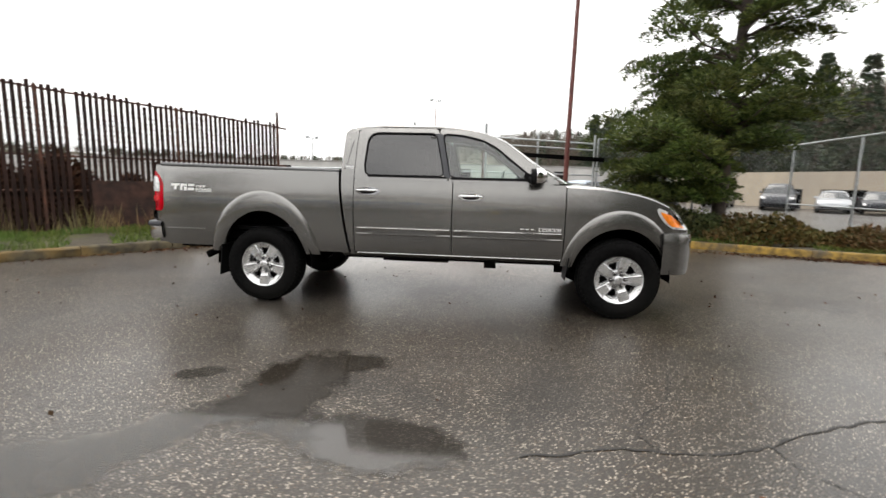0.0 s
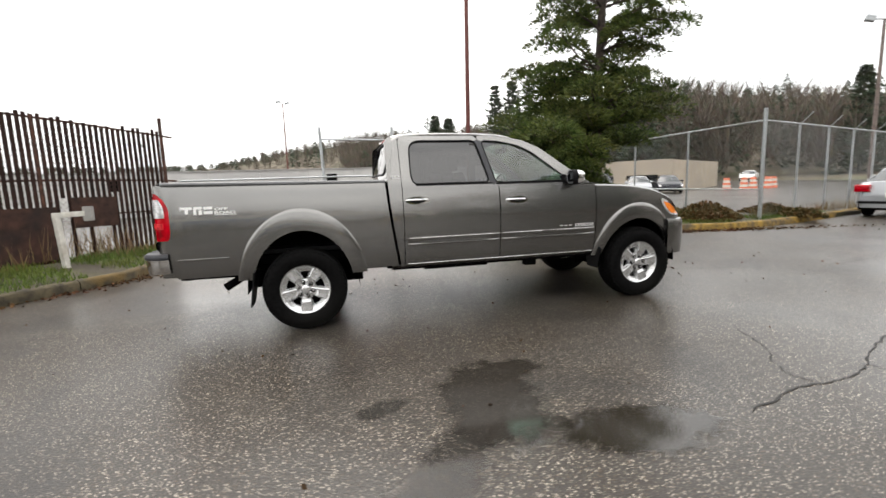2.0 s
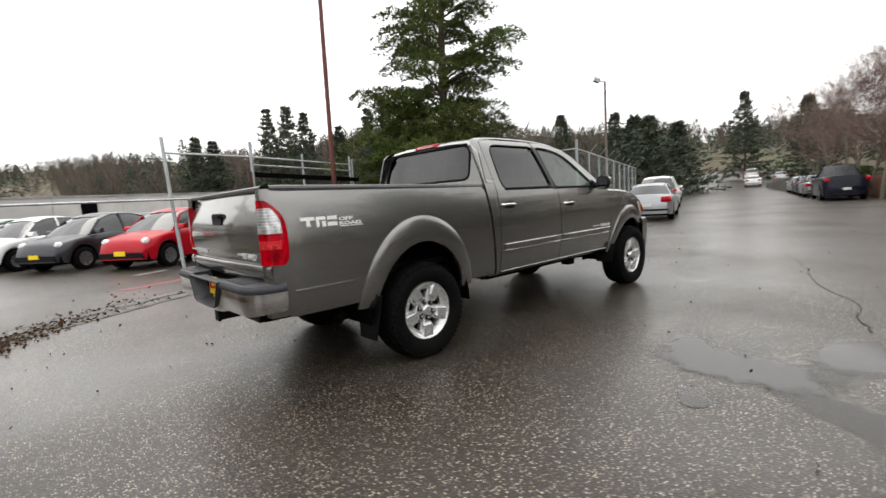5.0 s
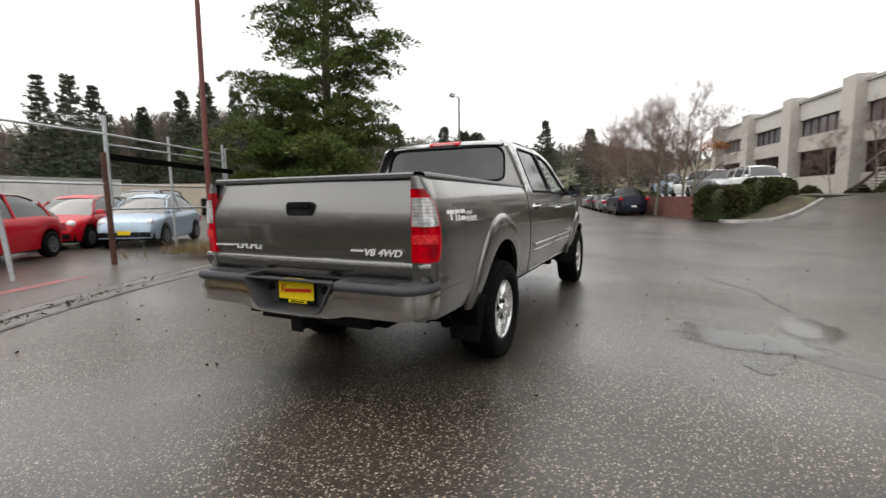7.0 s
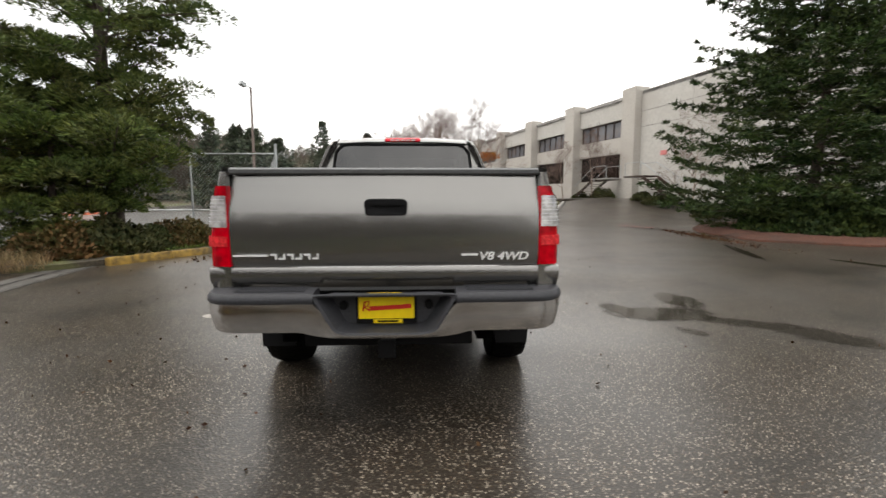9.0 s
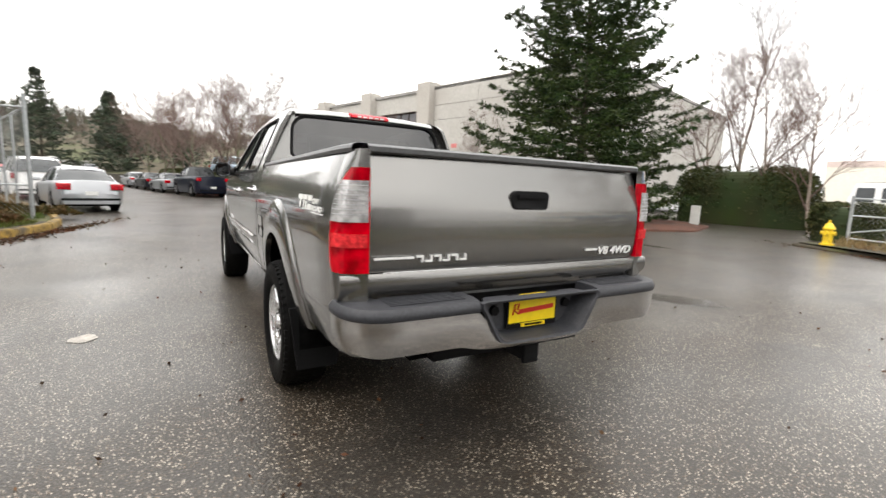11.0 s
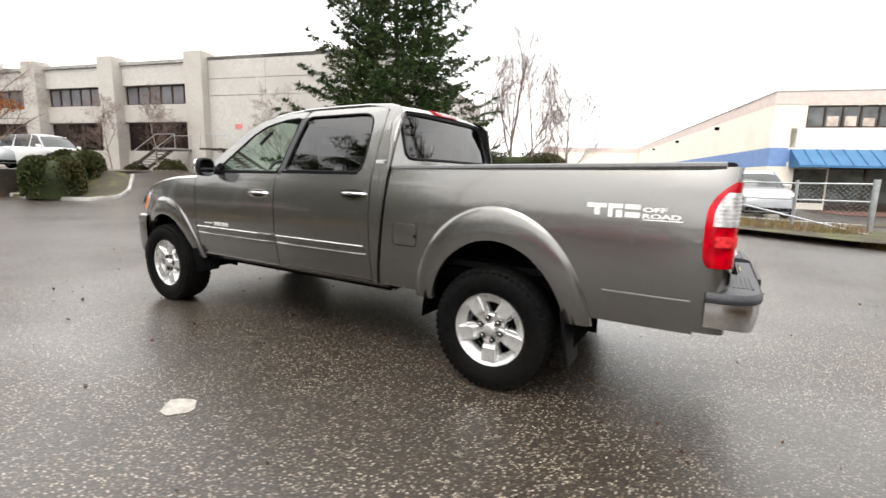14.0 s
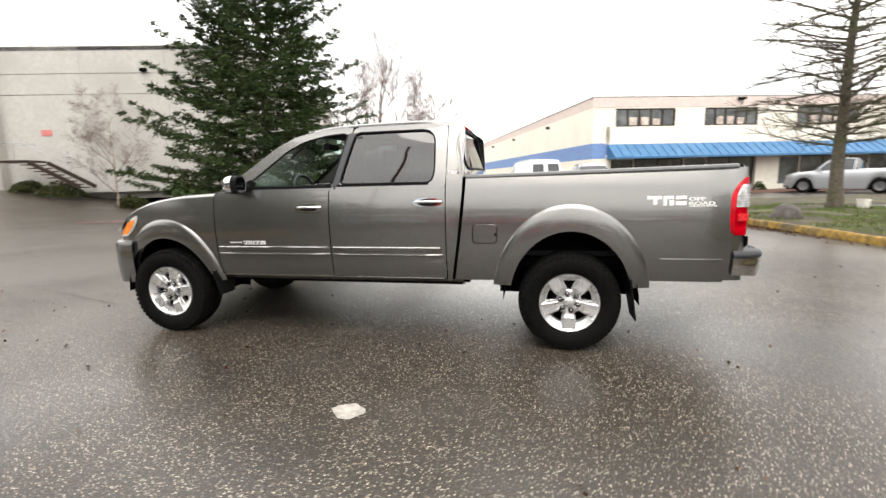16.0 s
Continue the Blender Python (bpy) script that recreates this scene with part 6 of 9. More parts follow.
# decals and badges: brand marks as plain shapes, other words lettered
for s in (1, -1):
    # a blocky three-part mark drawn as plain shapes, and two lines of words
    g = Geo()
    y = flank(-0.75, 1.17) + 0.0012

    def bar(u0, u1, z0, z1):
        # u runs along the reading direction, from 0 at the first stroke to 0.46
        xa, xb = (-0.535 - u0, -0.535 - u1) if s == 1 else (-0.995 + u0, -0.995 + u1)
        xl, xr = min(xa, xb), max(xa, xb)
        n_ = max(1, int((xr - xl) / 0.03))
        g.grid([[(x, s * (flank(x, z) + o), z) for o, z in ((-0.004, z0 + 0.02), (0.0018, z0 + 0.02), (0.0018, (z0 + z1) / 2 + 0.02), (0.0018, z1 + 0.02), (-0.004, z1 + 0.02))] for x in [lerp(xl, xr, k / n_) for k in range(n_ + 1)]])
    for u0, u1, z0, z1 in ((0.0, 0.098, 1.150, 1.172), (0.040, 0.066, 1.112, 1.150), (0.108, 0.178, 1.150, 1.172), (0.108, 0.130, 1.104, 1.150), (0.148, 0.178, 1.104, 1.142),
                           (0.190, 0.262, 1.148, 1.172), (0.190, 0.262, 1.106, 1.132), (0.278, 0.460, 1.096, 1.101)):
        bar(u0, u1, z0, z1)
    mark = part("decal_mark", g, M_WHITE_DECAL, pickup, "white sport decal")
    for text, zz in (("OFF", 1.158), ("ROAD", 1.127)):
        w = 0.330 if text == "OFF" else 0.362
        xx = (-0.535 - w) if s == 1 else (-0.995 + w)
        lettering(text, 0.031, Matrix.Translation((xx, s * (flank(xx, zz) + 0.0022), zz)) @ pose(0, 0, 0, 90 - 5.0, 0, 180 if s == 1 else 0), M_WHITE_DECAL, pickup, "decal_word", 0.0, 2.0 if text == "OFF" else 2.0, 0.0006, 0.001, "white decal lettering")
    g = Geo()
    yb = flank(2.8, 0.83)
    for k in range(6):
        x0 = (2.56 + 0.036 * k) if s == 1 else (2.975 - 0.036 * k)
        g.box(x0, x0 + 0.030, s * (yb + 0.001), s * (yb + 0.0045), 0.824, 0.829)
        g.box(x0, x0 + 0.009, s * (yb + 0.001), s * (yb + 0.0045), 0.829, 0.855)
        g.box(x0 + 0.016 + 0.004 * (k % 2), x0 + 0.030, s * (yb + 0.001), s * (yb + 0.0045), 0.834 + 0.006 * (k % 3), 0.855)
    part("door_badge", g, M_BADGE, pickup, "bright door badge")
    g = Geo()
    for k in range(3):
        x0 = (2.79 + 0.04 * k) if s == 1 else (2.72 - 0.05 * k)
        g.box(x0, x0 + 0.032, s * (yb + 0.001), s * (yb + 0.004), 0.836, 0.844)
    part("badge_bar", g, M_BADGE, pickup)
    g = Geo()
    for k in range(3):
        xk = 0.905 + 0.031 * (k - 1)
        g.box(xk - 0.012, xk + 0.012, min(s * (cabin(1.40) - 0.002), s * (cabin(1.40) + 0.004)), max(s * (cabin(1.40) - 0.002), s * (cabin(1.40) + 0.004)), 1.388, 1.412)
    part("trim_badge", g, M_BADGE, pickup, "small bright trim badge")
g = Geo()
for k in range(6):
    g.box(-1.234, -1.225, 0.345 + 0.042 * k, 0.353 + 0.042 * k, 0.944, 0.972)
    g.box(-1.234, -1.225, 0.353 + 0.042 * k, 0.377 + 0.042 * k, *((0.964, 0.972) if k % 2 else (0.944, 0.952)))
g.box(-1.234, -1.225, 0.60, 0.770, 0.960, 0.969)
part("tailgate_badge", g, M_BADGE, tailgate, "bright tailgate badge")
lettering("V8 4WD", 0.056, Matrix.Translation((-1.231, -0.60, 0.937)) @ pose(0, 0, 0, 90, 0, -90), M_BADGE, tailgate, "engine_badge", 0.25, 1.25, 0.002, 0.001, "bright engine badge")
g = Geo()
g.box(-1.234, -1.226, -0.47, -0.385, 0.958, 0.968)
part("badge_bar", g, M_BADGE, tailgate)

# ---- plants ----
def leaf_mat(name, a, b, rough=0.6):
    """Leaves and needles: two greens, varied leaf by leaf."""
    m = bpy.data.materials.new(name)
    m.use_nodes = True
    n, l = m.node_tree.nodes, m.node_tree.links
    p = n["Principled BSDF"]
    p.inputs["Roughness"].default_value = rough
    p.inputs["Specular IOR Level"].default_value = 0.12
    geo = n.new("ShaderNodeNewGeometry")
    r = n.new("ShaderNodeValToRGB")
    r.color_ramp.elements[0].color, r.color_ramp.elements[1].color = (*a, 1), (*b, 1)
    l.new(geo.outputs["Random Per Island"], r.inputs["Fac"])
    big = n.new("ShaderNodeTexNoise")
    big.inputs["Scale"].default_value = 0.9
    l.new(geo.outputs["Position"], big.inputs["Vector"])
    mx = n.new("ShaderNodeMix")
    mx.data_type, mx.blend_type = "RGBA", "MULTIPLY"
    mx.inputs["Factor"].default_value = 0.5
    l.new(r.outputs["Color"], mx.inputs["A"])
    l.new(big.outputs["Color"], mx.inputs["B"])
    l.new(mx.outputs["Result"], p.inputs["Base Color"])
    return m


M_NEEDLE_PINE = leaf_mat("pine_needles", (0.030, 0.052, 0.016), (0.165, 0.200, 0.050))
M_NEEDLE_SPRUCE = leaf_mat("spruce_needles", (0.012, 0.028, 0.010), (0.070, 0.100, 0.028))
# far green and far brown are paled: distance haze put into the colour
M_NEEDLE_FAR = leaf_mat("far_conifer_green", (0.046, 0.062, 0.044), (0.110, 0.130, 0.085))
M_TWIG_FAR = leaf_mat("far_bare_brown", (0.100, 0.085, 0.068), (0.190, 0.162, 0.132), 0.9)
M_HEDGE = leaf_mat("clipped_hedge_leaves", (0.028, 0.042, 0.014), (0.095, 0.095, 0.035))
M_AUTUMN = leaf_mat("orange_autumn_leaves", (0.30, 0.07, 0.015), (0.55, 0.20, 0.03))
M_IVY = leaf_mat("brownish_ground_cover", (0.05, 0.055, 0.016), (0.17, 0.10, 0.04))
M_GRASS = leaf_mat("wet_grass", (0.06, 0.10, 0.02), (0.17, 0.21, 0.05))
M_DRYGRASS = leaf_mat("dry_weeds", (0.16, 0.11, 0.05), (0.34, 0.25, 0.13), 0.9)
M_LITTER = leaf_mat("dead_leaves", (0.035, 0.022, 0.014), (0.14, 0.07, 0.035), 0.8)
M_BARK = material("dark_bark", (0.055, 0.042, 0.034), 0.9, var=0.4, scale=9, second=(0.09, 0.065, 0.05), bump=0.6, bump_scale=25)
M_BARK_GREY = material("mossy_grey_bark", (0.12, 0.115, 0.085), 0.9, var=0.3, scale=12, second=(0.10, 0.12, 0.05), bump=0.5, bump_scale=30)
M_BIRCH = material("pale_birch_bark", (0.27, 0.22, 0.18), 0.8, var=0.25, scale=6, second=(0.20, 0.15, 0.12), second_scale=5.0)
M_TWIG = material("reddish_twigs", (0.14, 0.095, 0.08), 0.9, var=0.3, scale=10)
M_MULCH = material("red_brown_bark_mulch", (0.085, 0.035, 0.022), 0.95, var=0.5, scale=40, second=(0.05, 0.028, 0.02), bump=0.8, bump_scale=60)
M_ROCK = material("dark_boulder", (0.05, 0.043, 0.038), 0.8, var=0.4, scale=6, second=(0.09, 0.075, 0.06), bump=0.6, bump_scale=15)


def blade(g, p, d, length, width, rng):
    """A pointed leaf from p along d."""
    d = Vector(d).normalized()
    s = d.orthogonal().normalized()
    s.rotate(Matrix.Rotation(rng.uniform(0, 6.283), 3, d))
    s = s * width
    p = Vector(p)
    m = p + d * (length * 0.5)
    o = len(g.v)
    g.v += [tuple(p), tuple(m + s), tuple(p + d * length), tuple(m - s)]
    g.f.append((o, o + 1, o + 2, o + 3))


def conifer(seed, height, limb_len, bare=0.0, whorls=26, per=7, droop=0.25, twigs=12, sprays=9, leaf=0.17, gap=0.1, lean=(0, 0), ragged=0.25, shape=0.85, low=0.0, girth=0.015, thin=0.09):
    """Trunk, limbs and needles as three collections of geometry. limb_len: longest limb; bare: share of the trunk without limbs."""
    rng = random.Random(seed)
    trunk, limbs, needles = Geo(), Geo(), Geo()

    def axis(t):
        return Vector((lean[0] * t * t + 0.10 * math.sin(t * 5 + seed), lean[1] * t * t + 0.08 * math.sin(t * 7 + seed), height * t))
    r0 = height * girth
    trunk.tube([axis(k / 14) for k in range(15)], [r0 * (1 - k / 14) ** 0.8 + 0.012 for k in range(15)], 10)
    for w in range(whorls):
        t = bare + (1 - bare) * (w + 0.3 * rng.random()) / whorls
        if t > 0.985:
            continue
        u = (t - bare) / (1 - bare)
        reach = limb_len * ((1 - u) ** shape) * (0.55 + 0.45 * min(1, u / 0.12 + low)) + 0.12
        turn = rng.uniform(0, 6.28)
        for k in range(per):
            if rng.random() < gap:
                continue
            a = turn + 6.283 * (k + 0.35 * rng.uniform(-1, 1)) / per
            ln = reach * (1 + rng.uniform(-ragged, ragged))
            up = 0.35 * u - droop * (1 - u) + rng.uniform(-0.10, 0.10)
            p0 = axis(t)
            pts = []
            for j in range(6):
                s = j / 5
                pts.append(p0 + Vector((math.cos(a) * ln * s, math.sin(a) * ln * s, ln * (up * s + 0.14 * s * s - 0.05 * math.sin(3 * s)))))
            limbs.tube(pts, [max(0.008, 0.035 * ln / limb_len * (1 - s * 0.17)) * (1 - 0.16 * s) for s in range(6)], 4, caps=False)
            out = Vector((math.cos(a), math.sin(a), 0))
            side = Vector((-math.sin(a), math.cos(a), 0))
            n_tw = max(4, int(twigs * ln / limb_len + 3))
            for q in range(n_tw):
                s = 0.22 + 0.78 * (q + rng.random()) / n_tw
                i = min(4, int(s * 5))
                b = pts[i].lerp(pts[i + 1], s * 5 - i)
                sgn = rng.choice((-1, 1))
                tl = (0.16 + 0.30 * ln * (1.05 - s)) * rng.uniform(0.6, 1.25)
                td = (side * sgn * 0.8 + out * rng.uniform(0.3, 0.9) + Vector((0, 0, rng.uniform(-0.25, 0.25)))).normalized()
                e = b + td * tl
                for z in range(sprays):
                    r = rng.random()
                    p = b.lerp(e, r)
                    d = td * 0.7 + Vector((rng.uniform(-1, 1), rng.uniform(-1, 1), rng.uniform(-0.7, 0.8))) * 0.75
                    blade(needles, p, d, leaf * rng.uniform(0.6, 1.3), leaf * thin * rng.uniform(0.7, 1.3), rng)
    return trunk, limbs, needles


def bare_tree(seed, height, girth=0.02, levels=4, spread=0.55, kids=5, sides=5, first=0.25, upright=0.35):
    """A leafless tree: trunk and branching limbs."""
    rng = random.Random(seed)
    trunk, twigs = Geo(), Geo()

    def grow(p, d, length, r, level):
        n = 5 if level < 2 else 3
        pts = [p]
        dd = d.copy()
        for k in range(n):
            dd = (dd + Vector((rng.uniform(-1, 1), rng.uniform(-1, 1), rng.uniform(-0.4, 1) * upright)) * 0.16).normalized()
            pts.append(pts[-1] + dd * (length / n))
        radii = [r * (1 - 0.8 * k / n) for k in range(n + 1)]
        (trunk if level == 0 else twigs).tube(pts, radii, max(3, sides - level), caps=False)
        if level >= levels:
            return
        m = kids + (3 if level == 0 else 0) + rng.randint(-1, 1)
        for k in range(m):
            s = (first if level == 0 else 0.25) + (1 - (first if level == 0 else 0.25)) * (k + rng.random()) / m
            i = min(n - 1, int(s * n))
            b = pts[i].lerp(pts[i + 1], s * n - i)
            dirn = (pts[i + 1] - pts[i]).normalized()
            side = dirn.orthogonal().normalized()
            side.rotate(Matrix.Rotation(rng.uniform(0, 6.283), 3, dirn))
            nd = (dirn * (1 - spread) + side * spread + Vector((0, 0, 0.12))).normalized()
            grow(b, nd, length * rng.uniform(0.42, 0.62) * (1.15 - 0.5 * s), max(0.003, radii[i] * 0.56), level + 1)
    grow(Vector((0, 0, 0)), Vector((0, 0, 1)), height * 0.8, height * girth, 0)
    return trunk, twigs


def place_tree(name, pieces, mats, at, label, category="tree", group=""):
    t = thing(name, label, category, group, at)
    for (pn, g), m in zip(pieces, mats):
        tagged(part(pn, g, m, t, smooth=60 if pn == "trunk" else None), kind="" if pn == "trunk" else "stuff")
    return t


def leaf_mound(seed, rx, ry, h, count, leaf, flat=1.0):
    """Leaves scattered through a low uneven mound round the origin."""
    rng = random.Random(seed)
    g = Geo()
    for _ in range(count):
        a, r = rng.uniform(0, 6.283), math.sqrt(rng.random())
        x, y = rx * r * math.cos(a), ry * r * math.sin(a)
        top = h * (1 - r ** 2.4) * (0.72 + 0.5 * noise.noise(Vector((x * 1.3 + seed, y * 1.3, 0))))
        z = top * rng.random() ** 0.35
        d = Vector((x / rx * 0.8 + rng.uniform(-1, 1), y / ry * 0.8 + rng.uniform(-1, 1), rng.uniform(0.1, 1.3)))
        blade(g, (x, y, max(0.0, z)), d, leaf * rng.uniform(0.6, 1.4), leaf * rng.uniform(0.2, 0.42), rng)
    return g


def at_ground(x, y, rz=0, dz=0.0):
    return pose(x, y, land(x, y) + dz, 0, 0, rz)


def pad_pine(seed, height, girth, tiers, leaf=0.13, lean=(0, 0)):
    """A pine whose foliage hangs in flattened clouds. tiers: (height, reach, pads, pad radius, turn, arc) from the bottom up."""
    rng = random.Random(seed)
    trunk, limb, tufts = Geo(), Geo(), Geo()

    def axis(t):
        return Vector((lean[0] * t * t + 0.12 * math.sin(t * 4 + seed), lean[1] * t * t + 0.10 * math.sin(t * 6 + seed), height * t))
    trunk.tube([axis(k / 16) for k in range(17)], [girth * (1 - k / 16) ** 0.7 + 0.015 for k in range(17)], 12)
    for z, reach, count, size, turn, arc in tiers:
        for k in range(count):
            a = radians(turn + arc * ((k + rng.uniform(-0.3, 0.3)) / count - 0.5))
            ln = reach * rng.uniform(0.55, 1.1)
            p0 = axis(min(0.99, (z - 0.25 * ln) / height))
            c = Vector((p0.x + math.cos(a) * ln, p0.y + math.sin(a) * ln, z + rng.uniform(-0.30, 0.30) - 0.06 * ln))
            mid = p0.lerp(c, 0.55) + Vector((0, 0, rng.uniform(-0.05, 0.18) * ln))
            limb.tube([p0, p0.lerp(mid, 0.5) + Vector((0, 0, 0.03 * ln)), mid, c], [0.045, 0.035, 0.026, 0.012], 5, caps=False)
            # several clouds along the limb, the largest at its end
            for f, sc in ((1.0, 1.0), (0.74, 0.85), (0.48, 0.6)):
                q = mid.lerp(c, (f - 0.55) / 0.45) if f > 0.55 else p0.lerp(mid, f / 0.55)
                r = size * sc * rng.uniform(0.75, 1.15)
                for _ in range(int(330 * r * r / (leaf / 0.13) ** 1.2) + 60):
                    b, rr = rng.uniform(0, 6.283), math.sqrt(rng.random())
                    lump = 0.80 + 0.5 * noise.noise(Vector((q.x * 2 + 1.8 * math.cos(b), q.y * 2 + 1.8 * math.sin(b), z)))
                    x, y = r * rr * lump * math.cos(b), r * rr * lump * math.sin(b)
                    h = 0.42 * r * math.sqrt(max(0.0, 1 - rr * rr)) * (rng.random() ** 0.5)
                    top = q + Vector((x, y, h - 0.10 * r - 0.18 * r * rr * rr))
                    out = Vector((math.cos(b) * (0.35 + rr), math.sin(b) * (0.35 + rr), 0.75 - 0.5 * rr))
                    for _n in range(3):
                        d = out + Vector((rng.uniform(-1, 1), rng.uniform(-1, 1), rng.uniform(-0.6, 0.9))) * 0.75
                        blade(tufts, top, d, leaf * rng.uniform(0.7, 1.3), leaf * rng.uniform(0.07, 0.13), rng)
    return trunk, limb, tufts


def needle_tree(name, pieces, mat, at, label):
    t = thing(name, label, "tree", "", at)
    part("trunk", pieces[0], M_BARK, t, smooth=60)
    tagged(part("limb", pieces[1], M_BARK, t), kind="stuff")
    tagged(part("foliage", pieces[2], mat, t), kind="stuff")
    return t


# the tall pine on the verge: low spreading skirt, a gap with bare trunk, open crown
PINE_TIERS = [(1.4, 2.2, 5, 0.75, 165, 190), (2.0, 3.0, 7, 0.85, 165, 200), (2.6, 3.1, 7, 0.85, 165, 210), (3.2, 2.6, 6, 0.85, 165, 220), (3.7, 2.1, 5, 0.80, 170, 240), (4.2, 1.7, 5, 0.75, 160, 260), (4.5, 1.5, 3, 0.70, -20, 130),
              (2.6, 1.3, 3, 0.70, -20, 130), (3.2, 1.9, 4, 0.75, -20, 130), (3.8, 2.1, 4, 0.75, -20, 130),
              (4.7, 2.4, 4, 0.70, 155, 140), (5.2, 2.7, 5, 0.74, 160, 170), (5.5, 2.0, 5, 0.72, -25, 150), (6.0, 2.3, 4, 0.70, -30, 110), (6.2, 2.0, 5, 0.74, 150, 220), (6.9, 1.9, 6, 0.74, 20, 340), (7.6, 1.6, 6, 0.70, 90, 360),
              (8.4, 1.3, 6, 0.66, 20, 360), (9.2, 1.0, 5, 0.62, 60, 360), (10.0, 0.7, 5, 0.55, 0, 360), (10.8, 0.4, 4, 0.50, 0, 360), (11.5, 0.15, 3, 0.42, 0, 360)]
needle_tree("pine_tree", pad_pine(11, 11.9, 0.17, PINE_TIERS, 0.13, (0.3, 0.1)), M_NEEDLE_PINE, at_ground(8.4, 7.6), "tall dark green pine with cloud-like foliage and a bare reddish trunk")
LOW_TIERS = [(0.7, 1.3, 6, 0.75, 0, 360), (1.3, 1.5, 7, 0.8, 30, 360), (2.0, 1.4, 6, 0.8, 0, 360), (2.7, 1.1, 5, 0.75, 40, 360), (3.4, 0.7, 4, 0.65, 0, 360), (4.0, 0.3, 3, 0.5, 0, 360)]
needle_tree("young_pine", pad_pine(12, 4.3, 0.07, LOW_TIERS, 0.12), M_NEEDLE_PINE, at_ground(7.0, 7.9, 40), "bushy low pine beside the tall one")
# the big spruce in the far bed
needle_tree("spruce_tree", conifer(21, 12.4, 4.5, bare=0.03, whorls=36, per=10, droop=0.16, twigs=20, sprays=30, leaf=0.20, gap=0.08, ragged=0.28, shape=0.62, low=0.3, girth=0.014, thin=0.11), M_NEEDLE_SPRUCE, at_ground(11.6, -13.6), "large dark green spruce, full to the ground")

# leafless trees
M_BARK_MOSS = material("mossy_grey_bark", (0.085, 0.072, 0.052), 0.9, var=0.35, scale=12, second=(0.060, 0.066, 0.026), second_scale=1.6, bump=0.5, bump_scale=30)


def leader_tree(seed, height, girth, first, reach, limbs):
    """A leafless tree with one straight trunk and long, nearly level limbs that split into fine twigs."""
    rng = random.Random(seed)
    trunk, twigs = Geo(), Geo()
    spine = [Vector((0.05 * math.sin(k * 1.3), 0.05 * math.cos(k * 0.9), height * k / 12)) for k in range(13)]
    trunk.tube(spine, [girth * (1.25 if k == 0 else 1.0) * (1 - 0.85 * k / 12) for k in range(13)], 9, caps=False)
    for j in range(limbs):
        z = lerp(first, height * 0.97, (j + rng.random()) / limbs)
        k = min(11, int(z / height * 12))
        p = spine[k].lerp(spine[k + 1], z / height * 12 - k)
        a = j * 2.4 + rng.uniform(-0.5, 0.5)
        length = reach * (1 - 0.75 * (z / height) ** 1.5) * rng.uniform(0.55, 1.1)
        d = Vector((math.cos(a), math.sin(a), rng.uniform(-0.05, 0.35))).normalized()
        pts = [p]
        for i in range(6):
            d = (d + Vector((rng.uniform(-1, 1), rng.uniform(-1, 1), rng.uniform(-0.7, 0.7))) * 0.13).normalized()
            pts.append(pts[-1] + d * length / 6)
        r = 0.014 + 0.011 * length
        twigs.tube(pts, [r * (1 - 0.13 * i) for i in range(7)], 5, caps=False)
        for i in range(1, 7):
            for q in range(4):
                e = (d + Vector((rng.uniform(-1, 1), rng.uniform(-1, 1), rng.uniform(-0.5, 0.6))) * 0.95).normalized()
                ln = length * rng.uniform(0.15, 0.38)
                b = pts[i - 1].lerp(pts[i], rng.random())
                m = b + e * ln * 0.5
                tip = m + (e + Vector((rng.uniform(-1, 1), rng.uniform(-1, 1), rng.uniform(-0.3, 0.6))) * 0.35).normalized() * ln * 0.5
                twigs.tube([b, m, tip], [0.013, 0.010, 0.007], 3, caps=False)
                f = (e + Vector((rng.uniform(-1, 1), rng.uniform(-1, 1), rng.uniform(-0.5, 0.5))) * 0.9).normalized()
                twigs.tube([m, m + f * ln * 0.45], [0.008, 0.006], 3, caps=False)
    return trunk, twigs


t, w = leader_tree(31, 10.5, 0.19, 2.0, 3.0, 120)
place_tree("bare_tree", (("trunk", t), ("crown", w)), (M_BARK_MOSS, M_BARK_MOSS), at_ground(-8.7, -11.6, 20), "leafless tree with mossy trunk on a grass verge", group="bare trees")
for k, (x, y, h, s, label, mats) in enumerate((
        (10.2, -23.0, 10.5, 32, "slender leafless tree behind a hedge", (M_BIRCH, M_TWIG)),
        (8.0, -21.5, 8.0, 33, "slender leafless tree behind a hedge", (M_BIRCH, M_TWIG)),
        (12.6, -25.0, 8.5, 34, "slender leafless tree behind a hedge", (M_BIRCH, M_TWIG)),
        (5.4, -20.0, 6.5, 37, "low leafless tree beside the yard", (M_BIRCH, M_TWIG)))):
    t, w = bare_tree(s, h, 0.011, 4, 0.45, 8, 5, 0.15, 0.5)
    place_tree("bare_tree", (("trunk", t), ("crown", w)), mats, at_ground(x, y, 37 * k), label, group="bare trees")
row = [(27.0, -3.0, 7.6, 41), (28.6, -1.7, 7.8, 42), (31.5, -1.0, 7.4, 43), (35.0, 0.4, 7.8, 44), (39.0, 1.6, 7.8, 45), (44.0, 2.6, 8.4, 46), (33.0, -2.4, 7.8, 47), (50.0, 4.0, 9.0, 48), (38.0, -1.5, 8.6, 49), (42.5, 0.5, 9.0, 50), (47.0, 1.0, 9.6, 51)]
for k, (x, y, h, s) in enumerate(row):
    t, w = bare_tree(s, h, 0.012, 4, 0.52, 8, 5, 0.20, 0.4)
    place_tree("bare_street_tree", (("trunk", t), ("crown", w)), (M_BARK_GREY, M_TWIG), at_ground(x, y, 51 * k), "leafless young street tree beside the retaining wall", group="street trees")

